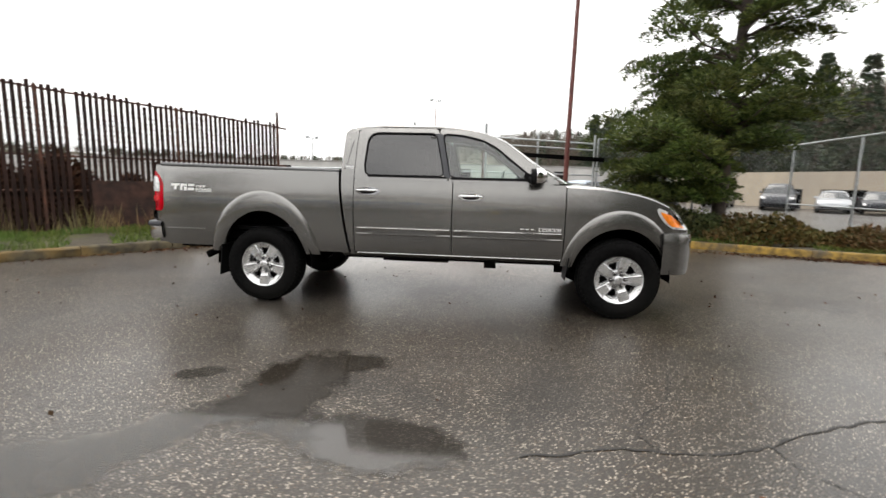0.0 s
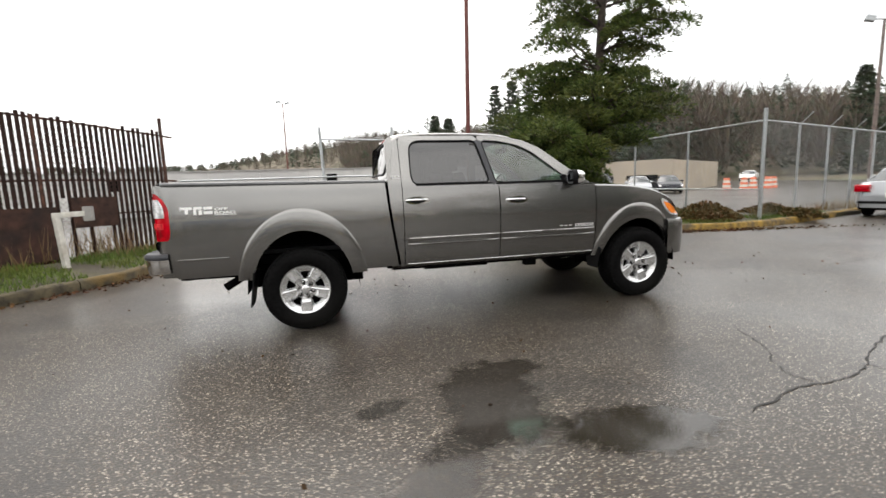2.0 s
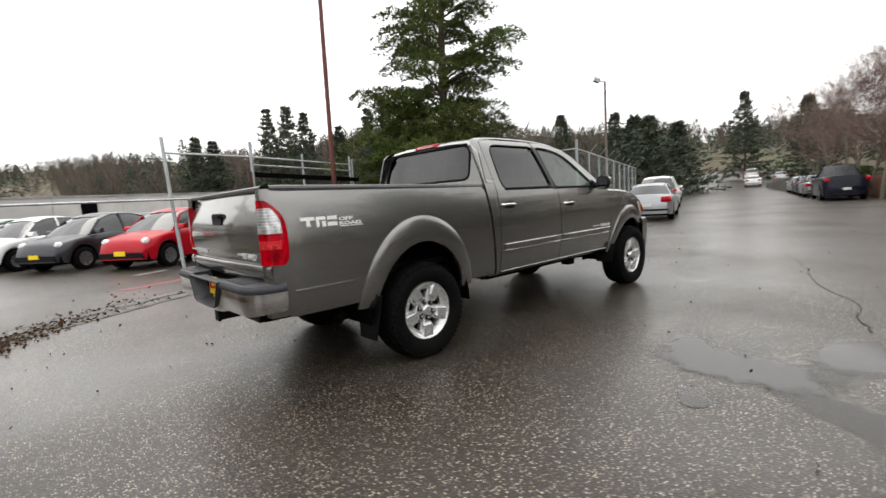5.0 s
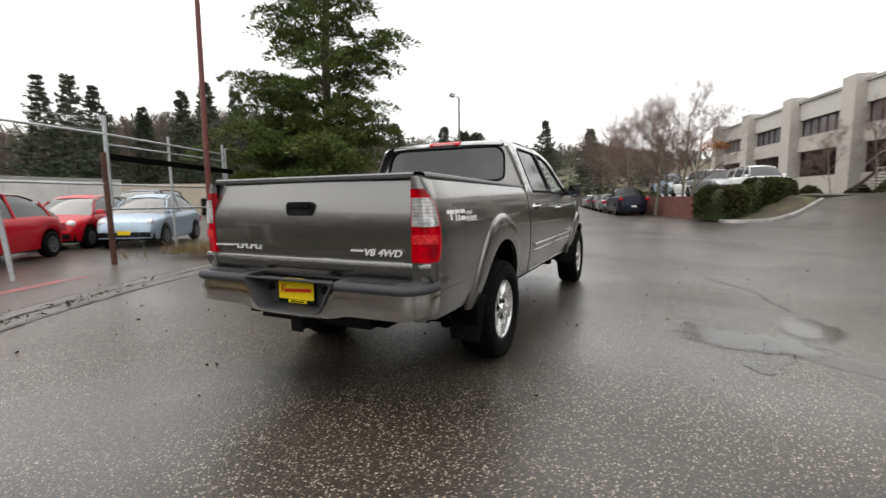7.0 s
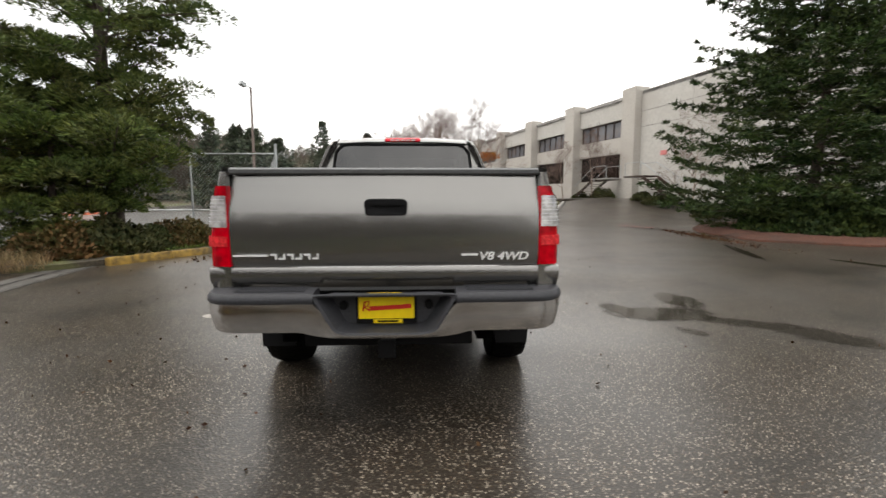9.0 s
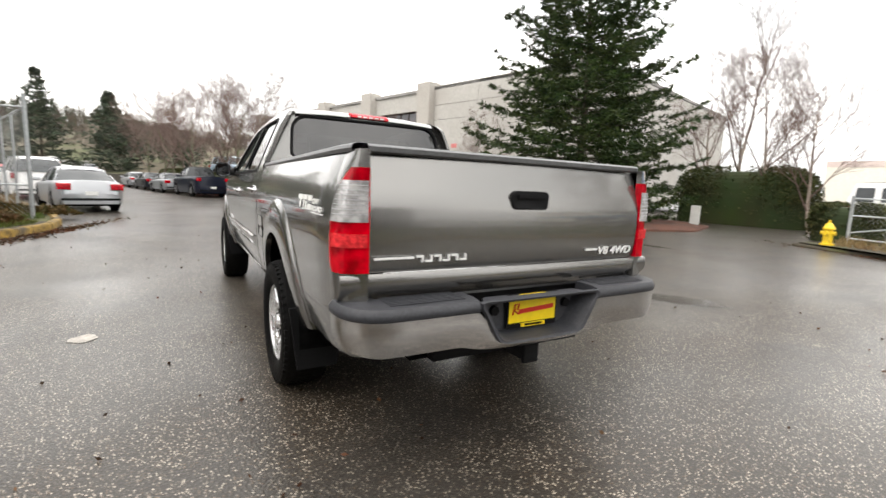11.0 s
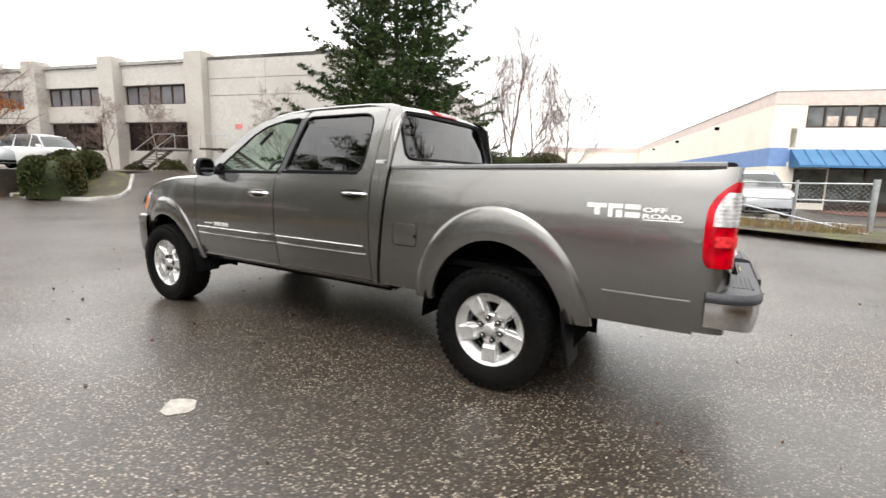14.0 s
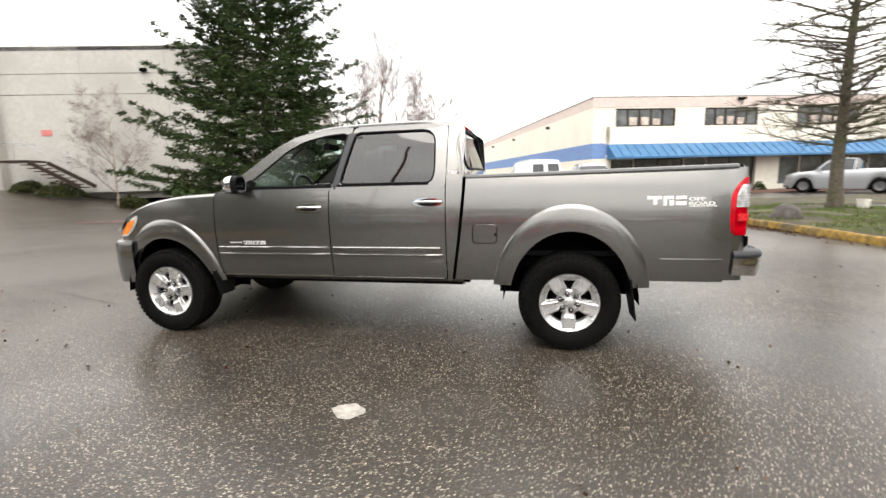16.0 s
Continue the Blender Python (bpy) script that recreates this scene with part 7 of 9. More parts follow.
# a tree that still holds a cluster of orange leaves
t, w = bare_tree(58, 7.2, 0.012, 4, 0.55, 8, 5, 0.25, 0.3)
orange = thing("autumn_tree", "nearly bare tree holding a cluster of orange leaves", "tree", "street trees", at_ground(26.4, -3.5, 30))
part("trunk", t, M_BARK_GREY, orange, smooth=60)
tagged(part("crown", w, M_TWIG, orange), kind="stuff")
rng = random.Random(59)
g = Geo()
for k in range(420):
    a_, r_ = rng.uniform(0, 6.283), rng.random() ** 0.6
    p = Vector((0.2 + 0.75 * r_ * math.cos(a_), -1.0 + 0.8 * r_ * math.sin(a_), 4.0 + 0.45 * rng.uniform(-1, 1) * (1.2 - r_)))
    blade(g, p, (rng.uniform(-1, 1), rng.uniform(-1, 1), rng.uniform(-1, 0.3)), 0.11, 0.035, rng)
leaves = part("leaf_cluster", g, M_AUTUMN, orange, "orange autumn leaves")
tagged(leaves, "orange autumn leaves", kind="stuff")
leaves.matrix_basis = Matrix.Rotation(radians(-30), 4, "Z")

# ---- vehicles round about ----
def paint(name, c, metal=0.3):
    return material(name, c, 0.35, metal, 0.04, 300, coat=0.35, spec=0.1)


CARPAINT = {k: paint(k + "_car_paint", c, m) for k, c, m in (
    ("red", (0.36, 0.002, 0.010), 0.0), ("dark_grey", (0.045, 0.047, 0.052), 0.5), ("white", (0.78, 0.78, 0.77), 0.0), ("light_blue", (0.30, 0.38, 0.46), 0.3),
    ("silver", (0.36, 0.37, 0.385), 0.6), ("black", (0.010, 0.011, 0.016), 0.2), ("pale_green", (0.45, 0.58, 0.48), 0.0), ("dark_blue", (0.005, 0.007, 0.016), 0.2), ("grey", (0.22, 0.23, 0.24), 0.6))}
M_CARGLASS = material("dark_car_glass", (0.02, 0.024, 0.026), 0.04, 0.0, 0.2, 3, spec=0.8)

BODY = {  # length, width, belt heights along the body (share of length, height), glasshouse (share of length, height), wheel places, wheel radius
    "hatchback": (3.6, 1.64, [(0, 0.46), (0.012, 0.60), (0.05, 0.73), (0.13, 0.83), (0.26, 0.91), (0.5, 0.95), (0.8, 0.97), (0.92, 0.93), (0.98, 0.80), (1, 0.55)], [(0.225, 0.89), (0.32, 1.16), (0.41, 1.37), (0.52, 1.47), (0.66, 1.46), (0.80, 1.35), (0.90, 1.12), (0.95, 0.94)], (0.19, 0.84), 0.30),
    "sedan": (4.65, 1.76, [(0, 0.50), (0.02, 0.65), (0.08, 0.75), (0.28, 0.88), (0.8, 0.95), (0.97, 0.96), (1, 0.60)], [(0.27, 0.88), (0.44, 1.34), (0.55, 1.40), (0.70, 1.36), (0.87, 0.96)], (0.19, 0.79), 0.32),
    "suv": (4.9, 1.95, [(0, 0.62), (0.02, 0.85), (0.08, 1.0), (0.27, 1.12), (0.8, 1.16), (0.98, 1.14), (1, 0.7)], [(0.26, 1.12), (0.38, 1.72), (0.5, 1.80), (0.88, 1.78), (0.985, 1.16)], (0.19, 0.78), 0.37),
    "van": (5.4, 2.0, [(0, 0.6), (0.02, 0.9), (0.08, 1.05), (0.2, 1.2), (0.8, 1.22), (0.99, 1.22), (1, 0.7)], [(0.16, 1.2), (0.28, 1.95), (0.36, 2.05), (0.96, 2.05), (0.995, 1.22)], (0.17, 0.77), 0.36),
    "pickup": (5.4, 1.88, [(0, 0.65), (0.02, 0.95), (0.08, 1.08), (0.26, 1.18), (0.56, 1.24), (0.60, 1.24), (0.98, 1.24), (1, 0.7)], [(0.25, 1.18), (0.34, 1.72), (0.40, 1.84), (0.56, 1.82), (0.59, 1.24)], (0.18, 0.77), 0.38),
}
car_cache = {}


def wheel_for(r):
    if r in car_cache:
        return car_cache[r]
    t, m = Geo(), Geo()
    t.lathe([(-0.10, r * 0.62), (-0.11, r * 0.85), (-0.085, r), (0.085, r), (0.11, r * 0.85), (0.10, r * 0.62)], 24)
    m.lathe([(0.07, r * 0.62), (0.10, r * 0.63), (0.08, r * 0.5), (0.06, r * 0.2), (0.075, r * 0.15), (0.075, 0.0)], 20)
    for k in range(7):
        a = 2 * math.pi * k / 7
        m.beam((r * 0.15 * math.cos(a), 0.085, r * 0.15 * math.sin(a)), (r * 0.6 * math.cos(a), 0.095, r * 0.6 * math.sin(a)), 0.05, 0.02, (0, 1, 0))
    car_cache[r] = (t.mesh("tyre", M_RUBBER, 40), m.mesh("rim", M_RIM_DARK, 40))
    return car_cache[r]


def make_car(kind, colour, label, group=""):
    """A parked vehicle: nose towards +x, origin on the ground below its middle."""
    L, W, belt, house, wheels, r = BODY[kind]
    car = thing({"pickup": "parked_pickup", "van": "parked_van", "suv": "parked_suv", "hatchback": "parked_hatchback", "sedan": "parked_sedan"}[kind], label, "van" if kind == "van" else "car", group)

    def X(s):
        return L * (0.5 - s)
    g, rows = Geo(), []
    for i in range(41):
        s = i / 40
        top = curve_at(belt, s)
        end = min(1.0, s / 0.10, (1 - s) / 0.08)
        w = W / 2 * (0.80 + 0.20 * smooth01(end))
        low = 0.22 + 0.05 * (1 - smooth01(end))
        for c in wheels:
            d = abs(s - c) * L
            if d < r + 0.07:
                low = max(low, r + math.sqrt(max(0, (r + 0.07) ** 2 - d * d)))
        low = min(low, top - 0.08)
        row = []
        for t, k in ((0.0, 0.90), (0.02, 0.96), (0.25, 0.99), (0.55, 1.0), (0.78, 0.985), (0.92, 0.95), (1.0, 0.88)):
            row.append((X(s), w * k, lerp(low, top, t)))
        row += [(X(s), w * 0.5, top + 0.03), (X(s), 0, top + 0.04)]
        rows.append(row + [(p[0], -p[1], p[2]) for p in reversed(row[:-1])])
    g.grid(rows)
    g.f += [tuple(range(len(rows[0]))), tuple(40 * len(rows[0]) + i for i in range(len(rows[0])))]
    body = part("body", g, CARPAINT[colour], car, smooth=45)
    wb = W / 2 * 0.90
    n = len(house)
    z0 = min(h for _, h in house)

    def half(z):
        return wb * (1 - 0.26 * smooth01((z - z0) / (max(h for _, h in house) - z0 + 0.01)) ** 0.9)
    ss = [lerp(house[0][0], house[-1][0], k / 20) for k in range(21)]
    g, roof = Geo(), Geo()
    rows, rr = [], []
    for s in ss:
        z = curve_at(house, s)
        base = curve_at(belt, s) - 0.01
        ht = half(z)
        rows.append([(X(s), wb * 0.985, min(base, z)), (X(s), lerp(wb, ht, 0.5), lerp(min(base, z), z, 0.5)), (X(s), ht, z - 0.03), (X(s), ht * 0.9, z), (X(s), 0, z + 0.02), (X(s), -ht * 0.9, z), (X(s), -ht, z - 0.03), (X(s), -lerp(wb, ht, 0.5), lerp(min(base, z), z, 0.5)), (X(s), -wb * 0.985, min(base, z))])
    g.grid(rows)
    if kind == "van":
        # a cargo van: painted sides, glass only in front, in the front doors and in the two rear doors
        upper = part("upper_body", g, CARPAINT[colour], car, smooth=45)
        for y in (1, -1):
            g = Geo()
            g.add([(X(lerp(0.995, 0.96, (z - 1.22) / 0.83)) - 0.03, y * yy, z) for yy, z in ((0.10, 1.32), (0.66, 1.32), (0.62, 1.86), (0.10, 1.86))], [(0, 1, 2, 3)])
            part("rear_pane", g, M_CARGLASS, upper, "dark rear door glass")
            g = Geo()
            g.add([(X(s_), y * (lerp(wb, half(z), (z - 1.2) / 0.8) + 0.02), z) for s_, z in ((0.205, 1.26), (0.37, 1.26), (0.37, 1.80), (0.275, 1.80))], [(0, 1, 2, 3)])
            part("side_pane", g, M_CARGLASS, upper, "dark door glass")
        g = Geo()
        g.add([(X(lerp(0.16, 0.28, (z - 1.2) / 0.75)) + 0.05, yy, z) for yy, z in ((-0.78, 1.26), (0.78, 1.26), (0.66, 1.86), (-0.66, 1.86))], [(0, 1, 2, 3)])
        part("windscreen", g, M_CARGLASS, upper, "dark windscreen")
    else:
        part("glasshouse", g, M_CARGLASS, car, "dark glass", smooth=45)
    roofs = [s for s in ss if curve_at(house, s) > max(h for _, h in house) - 0.14]
    roof.grid([[(X(s), y * half(curve_at(house, s)), curve_at(house, s) + 0.012 + 0.02 * (1 - y * y) - 0.03 * abs(y) ** 4) for y in (-1.02, -0.8, -0.4, 0, 0.4, 0.8, 1.02)] for s in roofs])
    part("roof", roof, CARPAINT[colour], car, smooth=45)
    posts = {"hatchback": (0.25, 0.56, 0.88), "sedan": (0.29, 0.54, 0.85), "suv": (0.27, 0.48, 0.72, 0.95), "van": (0.18, 0.40, 0.62, 0.97), "pickup": (0.26, 0.44, 0.57)}[kind]
    for y in (1, -1):
        for k, s in enumerate(posts):
            g = Geo()
            zt = curve_at(house, s)
            s2 = s + (0.13 if k == 0 else (-0.05 if k == len(posts) - 1 and kind != "pickup" else 0.0))
            zt = curve_at(house, s2)
            g.beam((X(s), y * (wb + 0.004), curve_at(belt, s) - 0.02), (X(s2), y * (half(zt) + 0.012), zt - 0.01), 0.025, 0.06, (1, 0, 0))
            part("pillar", g, CARPAINT[colour], car)
        g = Geo()
        g.prism(rounded([(X(0.30) + 0.05, curve_at(belt, 0.3) + 0.02), (X(0.30) - 0.10, curve_at(belt, 0.3) + 0.02), (X(0.30) - 0.08, curve_at(belt, 0.3) + 0.15), (X(0.30) + 0.02, curve_at(belt, 0.3) + 0.13)], 0.03), y * (W / 2 - 0.06), y * (W / 2 + 0.13))
        part("mirror", g, CARPAINT[colour], car, smooth=40)
        g = Geo()
        zb = curve_at(belt, 0.04)
        if kind == "hatchback":
            g.lathe([(0.105 * math.cos(math.pi * i / 10), 0.115 * math.sin(math.pi * i / 10)) for i in range(11)], 18, "x", (X(0.055), y * W / 2 * 0.72, zb - 0.03))
        else:
            g.prism(rounded([(X(0.012), zb - 0.16), (X(0.10), zb - 0.12), (X(0.085), zb + 0.01), (X(0.03), zb - 0.02)], 0.04), y * (W / 2 * 0.62), y * (W / 2 * 0.955))
        part("head_lamp", g, M_CLEAR_LENS, car, "clear head lamp", smooth=40)
        g = Geo()
        zb = curve_at(belt, 0.97)
        g.prism(rounded([(X(1.003), zb - 0.26), (X(0.955), zb - 0.22), (X(0.95), zb - 0.05), (X(1.001), zb - 0.07)], 0.03), y * (W / 2 * (0.56 if kind == "sedan" else 0.74)), y * (W / 2 * 0.94))
        part("tail_lamp", g, M_RED_LENS, car, "red tail lamp", smooth=40)
        for c in wheels:
            tm, rm = wheel_for(r)
            wob = part("wheel", tm, None, car)
            wob.location = (X(c), y * (W / 2 - 0.11), r)
            wob.rotation_euler = (0, 0.4 * c, 0 if y == 1 else math.pi)
            part("rim", rm, None, wob)
    g = Geo()
    g.box(X(0.97), X(0.03), -W / 2 * 0.86, W / 2 * 0.86, 0.20, 0.42)
    part("underside", g, M_UNDER, car)
    g = Geo()
    g.box(-L / 2 - 0.015, -L / 2 + 0.06, -W / 2 * 0.84, W / 2 * 0.84, 0.38, 0.45)
    part("bumper_strip", g, M_BLACK, car, bevel=0.01)
    g = Geo()
    g.box(L / 2 - 0.06, L / 2 + 0.015, -W / 2 * 0.80, W / 2 * 0.80, 0.30, 0.44)
    part("bumper_strip", g, M_BLACK, car, bevel=0.01)
    g = Geo()
    if kind == "hatchback" and colour in ("red", "dark_grey", "light_blue"):
        g.box(L / 2 + 0.012, L / 2 + 0.03, -0.16, 0.16, 0.37, 0.48)
        part("plate", g, M_PLATE, car, "yellow plate")
    else:
        g.box(-L / 2 - 0.035, -L / 2 - 0.015, -0.16, 0.16, 0.54, 0.66)
        part("plate", g, M_WHITE_DECAL, car)
    return car


def put_car(kind, colour, x, y, head, label, group="", dz=None):
    key = (kind, colour, label)
    m = pose(x, y, land(x, y) if dz is None else dz, 0, 0, head)
    if key in car_cache:
        return copy_thing(car_cache[key], m)
    c = make_car(kind, colour, label, group)
    c.matrix_basis = m
    car_cache[key] = c
    return c


ROADH = 14.5
LOT = "cars in the lot"
H1 = 215.0
put_car("hatchback", "red", 0.80, 10.85, H1, "small bright red hatchback in the fenced car lot", LOT)
put_car("hatchback", "dark_grey", -0.75, 13.0, H1, "small dark grey hatchback in the fenced car lot", LOT)
put_car("hatchback", "red", 4.25, 13.6, H1, "small bright red hatchback in the fenced car lot", LOT)
put_car("hatchback", "light_blue", 5.45, 12.15, H1, "small pale blue hatchback behind the mesh", LOT)
put_car("hatchback", "white", 2.6, 15.4, H1, "small white hatchback in the fenced car lot", LOT)
put_car("hatchback", "white", -2.1, 15.0, H1, "small white hatchback in the fenced car lot", LOT)
put_car("hatchback", "dark_grey", 1.2, 17.6, H1, "small dark grey hatchback in the fenced car lot", LOT)
put_car("hatchback", "pale_green", -3.0, 16.6, H1, "small pale green hatchback in the fenced car lot", LOT)
put_car("hatchback", "red", -4.4, 18.6, H1, "small bright red hatchback in the fenced car lot", LOT)
put_car("hatchback", "dark_grey", -5.9, 20.6, H1, "small dark grey hatchback in the fenced car lot", LOT)
put_car("hatchback", "grey", -7.4, 22.2, H1, "small grey hatchback in the fenced car lot", LOT)
put_car("hatchback", "dark_grey", 6.3, 16.6, H1, "small dark grey hatchback in the fenced car lot", LOT)
put_car("hatchback", "white", -0.4, 19.8, H1, "small white hatchback in the fenced car lot", LOT)
put_car("suv", "dark_grey", 9.5, 19.0, H1, "dark grey car at the back of the lot", LOT)
KERBCARS = "cars at the kerb"
put_car("sedan", "silver", 17.0, 4.45, 17.5, "silver sedan parked at the kerb", KERBCARS)
put_car("suv", "white", 24.6, 7.2, 18.5, "white sport utility car parked at the kerb", KERBCARS)
put_car("hatchback", "red", 31.5, 9.6, 18.5, "red car parked at the kerb", KERBCARS)
put_car("sedan", "silver", 37.0, 11.5, 18.5, "silver sedan parked at the kerb", KERBCARS)
put_car("pickup", "dark_blue", 31.0, 0.25, ROADH, "dark blue pickup parked below the retaining wall", KERBCARS)
put_car("sedan", "grey", 37.0, 2.0, ROADH, "grey sedan parked at the kerb", KERBCARS)
put_car("sedan", "black", 43.0, 3.4, ROADH, "black sedan parked at the kerb", KERBCARS)
put_car("sedan", "silver", 49.0, 4.9, ROADH, "silver sedan parked at the kerb", KERBCARS)
put_car("sedan", "white", 70.0, 13.5, ROADH, "white sedan far along the road", KERBCARS)
put_car("sedan", "silver", 80.0, 12.5, ROADH, "silver sedan parked at the kerb", KERBCARS)
put_car("suv", "white", 90.0, 18.5, ROADH, "white sport utility car parked at the kerb", KERBCARS)
UPPER = "cars above the wall"
put_car("suv", "silver", 33.0, -5.2, 200, "silver sport utility car above the retaining wall", UPPER, 1.18)
put_car("suv", "white", 30.2, -7.2, 196, "white sport utility car above the retaining wall", UPPER, 1.18)
put_car("sedan", "white", 36.0, -4.0, 200, "white sedan above the retaining wall", UPPER, 1.18)
put_car("suv", "light_blue", 39.5, -2.6, 200, "pale blue sport utility car above the retaining wall", UPPER, 1.18)
YARD = "vehicles in the yard"
put_car("van", "white", 0.45, -20.6, 285 , "white work van with roof ladder in the yard", YARD)
put_car("pickup", "silver", -2.4, -20.4, 100, "old grey and white pickup in the yard", YARD)
put_car("van", "white", 4.6, -24.0, 285, "white work van with roof ladder in the yard", YARD)
put_car("pickup", "silver", -16.4, -24.4, 318, "silver pickup parked outside the warehouse", YARD)
FARLOT = "cars at the far building"
for kind, col, x, y, h in (("suv", "dark_grey", 22.4, 29.6, 238), ("sedan", "silver", 24.6, 27.6, 238), ("sedan", "black", 26.4, 26.4, 238), ("sedan", "dark_grey", 19.5, 32.0, 238), ("sedan", "white", 55.0, 45.5, 215)):
    put_car(kind, col, x, y, h, col.replace("_", " ") + " car parked before the tan building", FARLOT)
# striped work barrels far across the lot
M_ORANGE = material("faded_orange_plastic", (0.62, 0.16, 0.08), 0.6, var=0.1, scale=5)
barrel = thing("work_barrel", "orange and white plastic work barrel on the far lot", "barrel", "work barrels")
for k in range(5):
    g = Geo()
    r0, r1 = 0.34 - 0.025 * k, 0.34 - 0.025 * (k + 1)
    g.lathe([(0.2 * k + 0.004, r0 - 0.02), (0.2 * k + 0.01, r0), (0.2 * k + 0.19, r1 + 0.01), (0.2 * k + 0.2, r1)] + ([(1.0, 0.0)] if k == 4 else []), 14, "z")
    part("band", g, M_ORANGE if k % 2 == 0 else M_WHITEPAINT, barrel, smooth=40)
barrel.matrix_basis = at_ground(33.0, 27.2)
for x, y in ((34.6, 27.0), (36.0, 27.4), (37.0, 26.9), (38.4, 27.6)):
    copy_thing(barrel, at_ground(x, y))
g = Geo()
for y in (-0.35, 0.35):
    g.tube([(0, y, 0), (3.0, y, 0)], 0.03, 6)
for k in range(9):
    g.tube([(0.15 + 0.33 * k, -0.35, 0), (0.15 + 0.33 * k, 0.35, 0)], 0.018, 6)
ladder = solo("roof_ladder", g, M_GALV, "aluminium ladder lying on a white work van", "ladder")
ladder.matrix_world = pose(0.05, -19.1, 2.12, 0, 0, 285)

# tan building far across the lot
M_TAN = material("tan_painted_block", (0.42, 0.36, 0.28), 0.85, var=0.08, scale=1.5, second=(0.36, 0.31, 0.25), second_scale=0.2)
tan = thing("tan_building", "low tan flat-roofed building with dark doorways", "building")
ta, tb = Vector((18.5, 45.0)), Vector((29.2, 29.2))
td = (tb - ta).normalized()
tn = Vector((td.y, -td.x))
TL = (tb - ta).length


def tpt(u, out, z):
    p = ta + td * u + tn * out
    return (p.x, p.y, z)


g = Geo()
slab(g, 0, TL, -17, -0.3, -0.5, 2.78, f=tpt)
part("core", g, M_TAN, tan)
doors = [(3.0, 4.4), (5.6, 7.8), (11.0, 13.9), (15.1, 17.9)]
prev = 0
for a, b in doors + [(TL, TL)]:
    g = Geo()
    slab(g, prev, a, -0.3, 0, -0.5, 2.84, f=tpt)
    part("wall_panel", g, M_TAN, tan)
    prev = b
for a, b in doors:
    g = Geo()
    slab(g, a, b, -0.3, 0, 1.5, 2.84, f=tpt)
    part("wall_panel", g, M_TAN, tan)
    g = Geo()
    slab(g, a, b, -0.28, -0.2, -0.3, 1.5, f=tpt)
    part("door", g, M_UNDER, tan)

# ---- yard fence, hydrant, cabinet, boulder ----
rail_fence = thing("pipe_fence", "low galvanised pipe and mesh fence along the yard", "fence")
pf = [Vector(p) for p in ((2.3, -14.35), (0.4, -14.0), (-1.4, -13.6), (-3.1, -13.1), (-4.65, -12.45))]
for k, p in enumerate(pf):
    g = Geo()
    g.tube([(p.x, p.y, 0), (p.x, p.y, 1.45 if k < 4 else 1.5)], 0.04 if k < 4 else 0.07, 10)
    part("post", g, M_GALV, rail_fence, smooth=50)
for z in (1.38, 0.92, 0.30):
    g = Geo()
    g.tube([(p.x, p.y, z - 0.02 * (k % 2)) for k, p in enumerate(pf)], 0.022, 8)
    part("rail", g, M_GALV, rail_fence, smooth=50)
g = Geo()
g.tube([(2.3, -14.35, 0.45), (-0.4, -13.75, 0.98)], 0.02, 8)
g.tube([(-0.4, -13.75, 1.02), (-4.5, -11.6, 0.12)], 0.024, 8)
part("brace", g, M_GALV, rail_fence, smooth=50)
chain_link("wire_mesh", pf[0], pf[2], 0.1, 1.38, rail_fence, 0.09, 0.002)
chain_link("wire_mesh", pf[2], pf[4], 0.1, 1.38, rail_fence, 0.09, 0.002)
M_HYDRANT = material("yellow_hydrant_paint", (0.70, 0.48, 0.02), 0.45, var=0.1, scale=12)
hyd = thing("fire_hydrant", "short bright yellow fire hydrant beside the fence", "hydrant")
g = Geo()
hx, hy = 2.45, -13.55
g.lathe([(0.10, 0.0), (0.10, 0.16), (0.16, 0.16), (0.17, 0.11), (0.52, 0.105), (0.54, 0.14), (0.58, 0.14), (0.60, 0.11), (0.68, 0.08), (0.72, 0.03), (0.78, 0.03), (0.78, 0.0)], 18, "z", (hx, hy, 0))
part("barrel", g, M_HYDRANT, hyd, smooth=40)
for dx, dy in ((0.16, 0), (-0.16, 0), (0, 0.18)):
    g = Geo()
    g.tube([(hx, hy, 0.44), (hx + dx, hy + dy, 0.44)], 0.055, 10)
    part("outlet", g, M_HYDRANT, hyd, smooth=40)
cab = thing("mailbox_cabinet", "pale grey cluster mailbox on a concrete pedestal", "mailbox")
g = Geo()
g.beam((-4.62, -8.9, 0.08), (-4.62, -8.9, 0.70), 0.26, 0.26, (1, 0, 0))
part("pedestal", g, M_CONC, cab, bevel=0.01)
M_BOXGREY = material("pale_grey_sheet_metal", (0.56, 0.56, 0.53), 0.5, 0.2, 0.06, 6, second=(0.48, 0.48, 0.45))
g = Geo()
g.box(-0.37, 0.37, -0.22, 0.22, 0.69, 1.49)
box = part("box", g, M_BOXGREY, cab, bevel=0.012)
box.matrix_basis = pose(-4.62, -8.9, 0.0, 0, 0, 18)
for r_ in range(3):
    for c_ in range(3):
        g = Geo()
        g.box(-0.34 + 0.16 * c_, -0.20 + 0.16 * c_, 0.222, 0.228, 0.86 + 0.18 * r_, 1.02 + 0.18 * r_)
        d_ = part("mail_door", g, M_BOXGREY, box, bevel=0.002)
g = Geo()
g.box(0.14, 0.33, 0.222, 0.228, 0.80, 1.40)
part("parcel_door", g, M_BOXGREY, box, bevel=0.003)
g = Geo()
rng = random.Random(3)
rows = []
